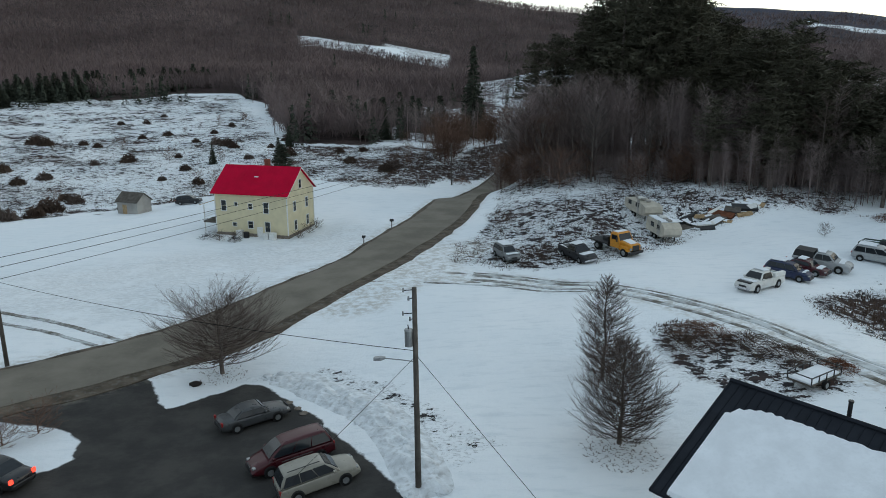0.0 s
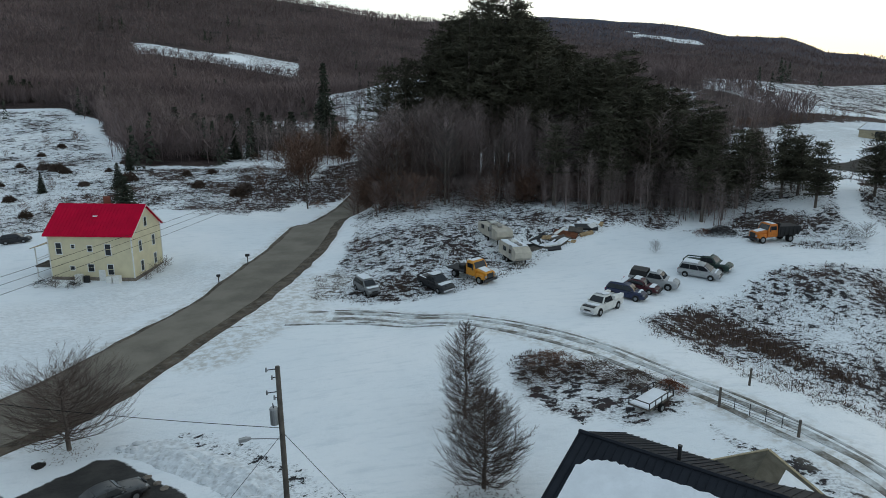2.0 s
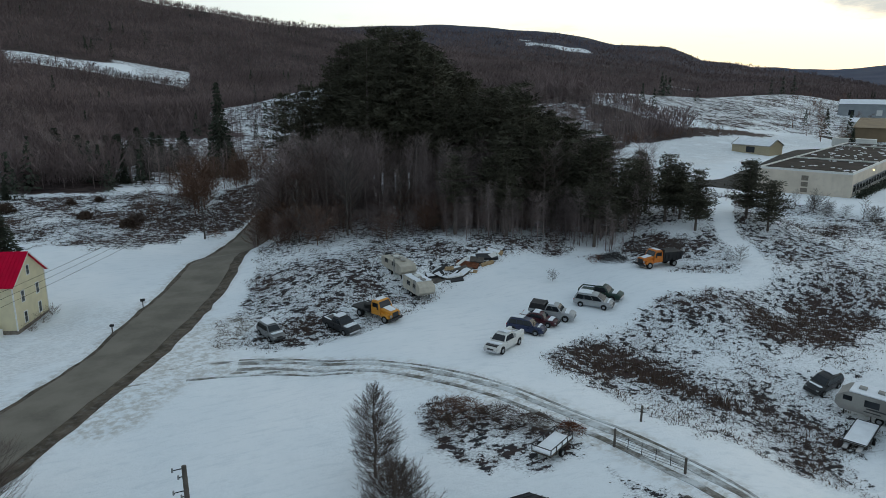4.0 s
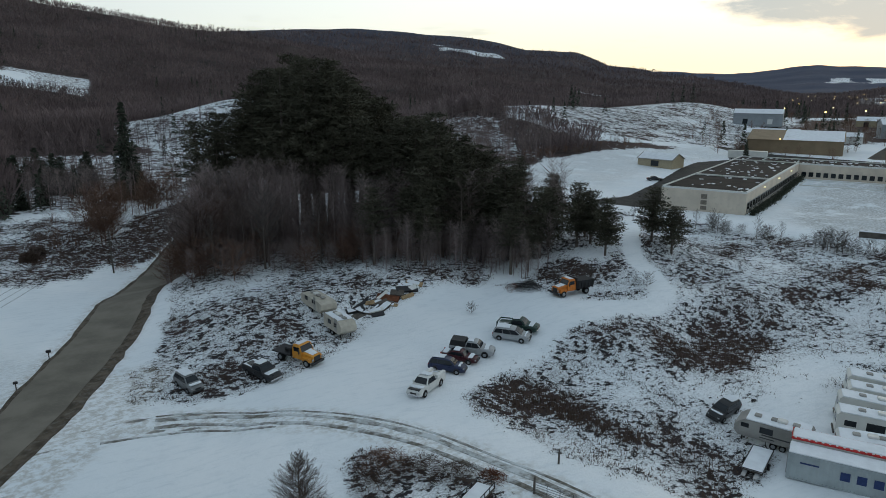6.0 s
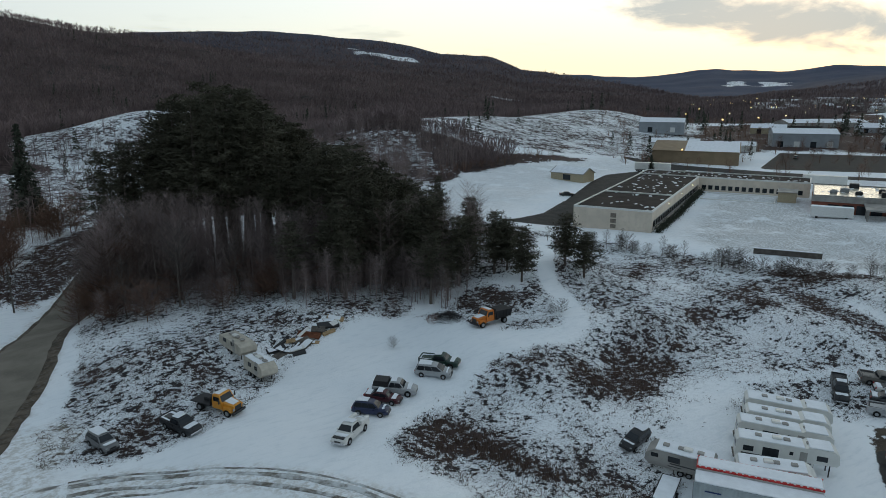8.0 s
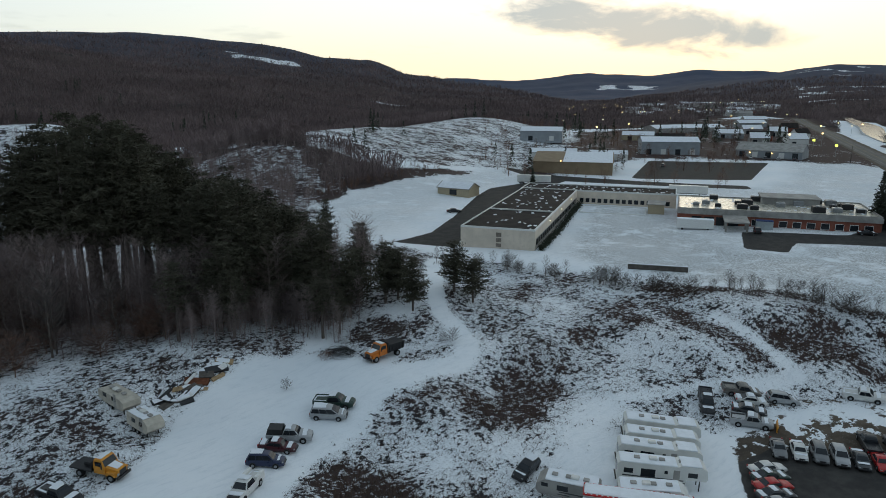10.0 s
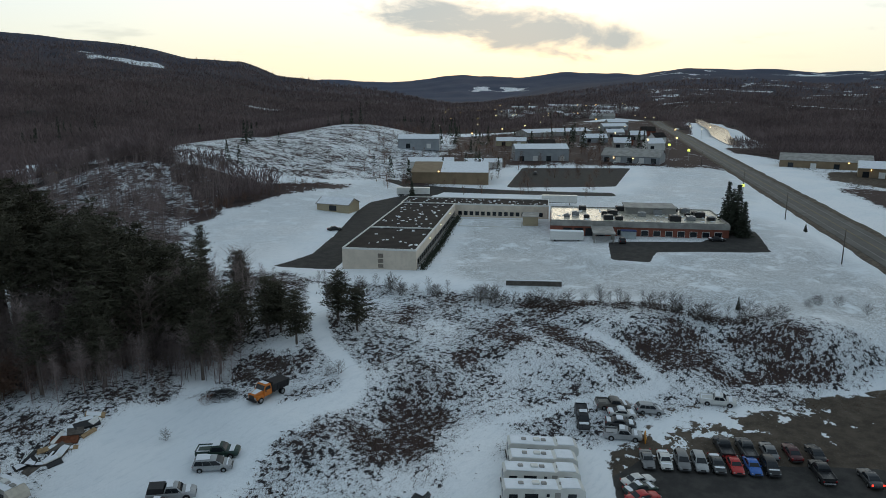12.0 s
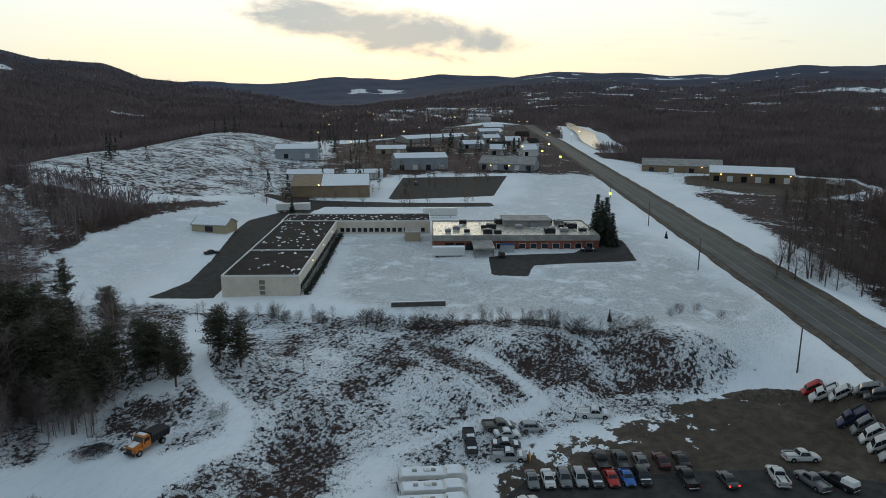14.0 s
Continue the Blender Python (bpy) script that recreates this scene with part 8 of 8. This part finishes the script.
wire("service_wire", (TOP[0], TOP[1], 5.2), (L1[0], L1[1], hz(*L1) + 7.2), 0.5, 0.018, "thin service wire between two poles")
wire("service_wire", (TOP[0], TOP[1], 5.0), (-12, 20, -1.0), 0.2, 0.016, "thin service wire slanting down to the car park")
wire("guy_wire", (TOP[0], TOP[1], 4.9), (6.4, 27.6, hz(6.4, 27.6)), 0.0, 0.02, "steel guy wire anchored in the snow")
HP = (148.2, -4.7)
utility_pole(*HP, 9.5, 0, label="roadside utility pole beside the highway")
for x, y in ((206, 22), (262, 47), (330, 78), (420, 124)):
    utility_pole(x, y, 9.5, 0, label="roadside utility pole beside the highway")


def gate():
    c = thing("farm_gate", Matrix(), "grey tubular farm gate hung on wooden posts by the track", "gate")
    a, b = Vector((30.6, 42.8)), Vector((33.4, 37.6))
    za, zb = hz(*a), hz(*b)
    for p, z, h in ((a, za, 1.6), (b, zb, 1.3)):
        part("post", Geo().tube((p.x, p.y, z - 0.2), (p.x, p.y, z + h), 0.11, 0.09, 8), M_WOODG, c, "dark brown wooden post")
    for i in range(5):
        h = 0.25 + i * 0.22
        part("bar", Geo().tube((a.x, a.y, za + h), (b.x, b.y, zb + h), 0.025, 0.025, 6), M_STEEL, c)
    for i in range(1, 5):
        q = a.lerp(b, i / 5)
        z = za + (zb - za) * i / 5
        part("upright", Geo().tube((q.x, q.y, z + 0.2), (q.x, q.y, z + 1.18), 0.03, 0.03, 6), M_BLACK, c)


gate()
c = thing("fence_post", pose(35.4, 45.9, hz(35.4, 45.9)), "brown wooden post standing in snow beside the track", "post")
part("post", Geo().tube((0, 0, -0.2), (0.04, 0, 1.5), 0.10, 0.085, 8), M_WOODG, c)


def mound():
    """The snowy heap of leaves and branches beside the lawn."""
    r2 = random.Random(17)
    n = 26
    vs, fs = [], []
    for i in range(n + 1):
        for j in range(n + 1):
            x, y = 14.5 + 16 * i / n, 40.5 + 16 * j / n
            d = float(poly_sd(np.array([x]), np.array([y]), BRUSH[6][2])[0])
            s = max(0.0, min(1, (d + 0.6) / 3.0))
            zz = 1.25 * s * (0.65 + 0.5 * float(wander(np.array([x]), np.array([y]), 1.1, 3)[0])) + 0.18 * s * r2.random()
            vs.append((x, y, hz(x, y) - 0.12 + max(zz, 0)))
    for i in range(n):
        for j in range(n):
            a = i * (n + 1) + j
            fs.append((a, a + n + 1, a + n + 2, a + 1))
    m = bpy.data.materials.new("leafy_heap")
    m.use_nodes = True
    k = Net(m.node_tree)
    co = k.n("ShaderNodeTexCoord").outputs["Object"]
    f = k.step(k.noise(co, 1.5, 7.0, 0.72), 0.41, 0.50)
    br = k.mix(k.step(k.noise(co, 0.35, 3.0), 0.4, 0.6), (0.045, 0.042, 0.042), (0.095, 0.062, 0.046))
    p = k.n("ShaderNodeBsdfPrincipled", _Roughness=0.9)
    k.link(k.mix(f, (0.72, 0.76, 0.81), br), p.inputs["Base Color"])
    b = k.n("ShaderNodeBump", _Strength=0.8, _Distance=0.25)
    k.link(k.noise(co, 3.0, 5.0, 0.7), b.inputs["Height"])
    k.link(b.outputs[0], p.inputs["Normal"])
    o = k.n("ShaderNodeOutputMaterial")
    k.link(p.outputs[0], o.inputs[0])
    solid("leaf_heap", Geo().add(vs, fs), m, Matrix(), "broad heap of leaves and branches patched with snow", "heap", kind="stuff", smooth=True)


mound()


def rocks(spots, label, name="boulder", mt=M_STONE, group=""):
    r2 = random.Random(77)
    for x, y, s in spots:
        rings = []
        for k in range(5):
            u = k / 4
            rr = s * math.sin(math.pi * (0.2 + 0.72 * u)) * 0.6
            rings.append([(math.cos(6.283 * i / 8) * rr * r2.uniform(0.75, 1.2), math.sin(6.283 * i / 8) * rr * r2.uniform(0.75, 1.2), s * (u * 0.42 - 0.1)) for i in range(8)])
        solid(name, Geo().loft(rings), mt, stand(x, y, r2.uniform(0, 360), False), label, "rock" if name == "boulder" else "heap", group)


rocks([(-18.8, 48.6, 0.8)], "dark lone boulder in the snow verge", mt=M_TARROOF)
r3 = random.Random(31)
SPOIL = smooth_line([(-13.4, 49.7), (-11.3, 49.3), (-9.5, 47.6), (-8.0, 46.3), (-6.3, 44.4), (-4.7, 42.5), (-3.3, 40.1), (-2.2, 37.4), (-1.4, 34.9), (-0.6, 32)], 0.5)


def snow_berm():
    """The ploughed ridge of rough snow along the car park."""
    g = Geo()
    tl = np.gradient(SPOIL, axis=0)
    tl /= np.linalg.norm(tl, axis=1)[:, None]
    rows, m_ = [], 15
    r2 = random.Random(19)
    for i, ((x, y), (tx, ty)) in enumerate(zip(SPOIL, tl)):
        fade = min(1.0, i / 6, (len(SPOIL) - 1 - i) / 6)
        row = []
        for j in range(m_):
            u = j / (m_ - 1) * 2 - 1
            px, py = x - ty * u * 1.7, y + tx * u * 1.7
            h = 0.55 * fade * max(0.0, 1 - u * u) ** 1.3 * (0.6 + 0.7 * float(wander(np.array([px]), np.array([py]), 2.6, 3)[0])) + 0.16 * fade * (1 - abs(u)) * r2.random()
            row.append((px, py, hz(px, py) - 0.03 + max(0.0, h)))
        rows.append(row)
    g.loft(rows, caps=False, closed=False)
    solid("snow_berm", g, M_BERM, Matrix(), "rough ploughed ridge of dirty snow along the car park", "snow bank", kind="stuff", smooth=False)


M_BERM = mat("dirty_snow", (0.70, 0.73, 0.76), 0.9, 0.15, 1.4, 0.9, second=(0.22, 0.21, 0.20), fine=3)
snow_berm()
rocks([(SPOIL[i % len(SPOIL)][0] + r3.gauss(0, 0.6), SPOIL[i % len(SPOIL)][1] + r3.gauss(0, 0.6), r3.uniform(0.25, 0.75)) for i in range(90)], "dirty lump of ploughed snow along the car park", "snow_lump", M_BERM, "ploughed snow lumps")
rocks([(-11.0, 45.4, 0.5), (-10.2, 44.4, 0.45), (-9.6, 43.6, 0.5), (-11.2, 44.6, 0.3)], "dark clod of earth beside the parked sedan", "earth_clod", M_STONE, "earth clods")


def lumber():
    """The heap of boards, dark scrap and panels behind the old campers."""
    r2 = random.Random(12)
    for i in range(26):
        t = i / 26
        x, y = 33.5 + 10.5 * t + r2.uniform(-1, 1), 93.6 + 2.2 * t + r2.uniform(-1.6, 1.6)
        L, W, h = r2.uniform(1.6, 3.6), r2.uniform(0.3, 1.3), r2.uniform(0.08, 0.5)
        mt = (M_WOOD, M_RUST, M_BLACK, M_WOODG, M_WHITE)[i % 5] if t > 0.3 else (M_BLACK, M_BLACK, M_WOODG)[i % 3]
        g = Geo().box(-L / 2, -W / 2, -0.05, L / 2, W / 2, h, bev=0.02)
        ob = thing("scrap_board", stand(x, y, r2.uniform(-40, 30)), "weathered board or scrap panel in a junk heap", "scrap", "junk heap")
        part("board", g, mt, ob)
        if i % 2:
            part("snow_cover", Geo().box(-L * 0.45, -W * 0.42, h, L * 0.3, W * 0.4, h + 0.05), M_SNOW, ob)


lumber()


def tangle(x, y, r, h, n, mt, label, seed, name="brush_pile"):
    r2 = random.Random(seed)
    g = Geo()
    for i in range(n):
        a, d = r2.random() * 6.283, r * r2.random() ** 0.7 * r2.uniform(0.8, 1.25)
        c = Vector((math.cos(a) * d, math.sin(a) * d, h * max(0.0, 1 - (d / r) ** 2) * r2.uniform(0.3, 1.0) + 0.05))
        v = Vector((r2.gauss(0, 1), r2.gauss(0, 1), r2.gauss(0, 0.4))).normalized() * r2.uniform(0.3, 1.0)
        g.tube(c - v * 0.5, c + v * 0.5, 0.020, 0.008, 3, caps=False)
    solid(name, g, mt, Matrix.Translation((x, y, hz(x, y))), label, "heap", kind="stuff")


tangle(60.6, 88.3, 2.2, 1.3, 800, M_BLACK, "dark heap of scrap and branches beside the dump truck", 3)
tangle(58.6, 89.8, 1.6, 0.9, 160, M_RUST, "rusty heap of scrap beside the dump truck", 4)
tangle(26.2, 48.2, 2.2, 1.0, 420, M_WEED, "brown heap of dead branches beside the trailer", 5)
tangle(21.2, 53.0, 2.6, 1.0, 520, M_TWIGR, "red-brown dead stalks on the leaf heap", 11)
tangle(23.8, 50.4, 2.6, 1.1, 520, M_WEED, "brown dead stalks on the leaf heap", 12)
tangle(19.0, 50.4, 2.2, 0.9, 380, M_WEED, "brown dead stalks on the leaf heap", 13)
tangle(28.6, 46.4, 1.3, 0.7, 300, M_RUST, "brown heap of dead branches beside the trailer", 6)
tangle(-33.5, 97.0, 1.3, 0.9, 120, M_BLACK, "dark junk pile beside the farmhouse", 8)
tangle(-29.5, 95.5, 1.0, 0.7, 90, M_BLACK, "dark junk pile beside the farmhouse", 9)
tangle(4.0, 151.5, 2.4, 1.4, 260, M_TWIGR, "brown bush round a roadside pole", 10)
c = thing("mailbox", pose(-7.4, 98.6, hz(-7.4, 98.6)), "dark rural mailbox on a post by the road", "mailbox")
part("post", Geo().box(-0.06, -0.06, -0.2, 0.06, 0.06, 1.1), M_WOODG, c)
part("box", Geo().box(-0.3, -0.16, 1.1, 0.3, 0.16, 1.45, bev=0.06), M_BLACK, c)
c = thing("mailbox", pose(-10.6, 90.6, hz(-10.6, 90.6)), "dark rural mailbox on a post by the road", "mailbox")
part("post", Geo().box(-0.06, -0.06, -0.2, 0.06, 0.06, 0.8), M_WOODG, c)
part("box", Geo().box(-0.25, -0.15, 0.8, 0.25, 0.15, 1.1, bev=0.06), M_BLACK, c)


def dirt_pile():
    r2 = random.Random(5)
    n = 22
    vs, fs = [], []
    for i in range(n + 1):
        for j in range(n + 1):
            x, y = -9 + 18 * i / n, -5 + 10 * j / n
            e = max(0.0, 1 - (x / 9) ** 2 - (y / 5) ** 2)
            wx, wy = 138.6 + x * 0.45 + y * 0.2, 0.0 - x * 0.88 + y * 0.4
            vs.append((wx, wy, hz(wx, wy) - 0.1 + 1.7 * e ** 0.8 * (0.8 + 0.3 * r2.random())))
    for i in range(n):
        for j in range(n):
            a = i * (n + 1) + j
            fs.append((a, a + n + 1, a + n + 2, a + 1))
    solid("dirt_pile", Geo().add(vs, fs), mat("brown_earth", (0.10, 0.082, 0.062), 0.95, 0.3, 0.6, 0.5, second=(0.3, 0.29, 0.28), fine=3), Matrix(), "long brown heap of pushed-up earth at the lot's edge", "heap", smooth=True)


dirt_pile()
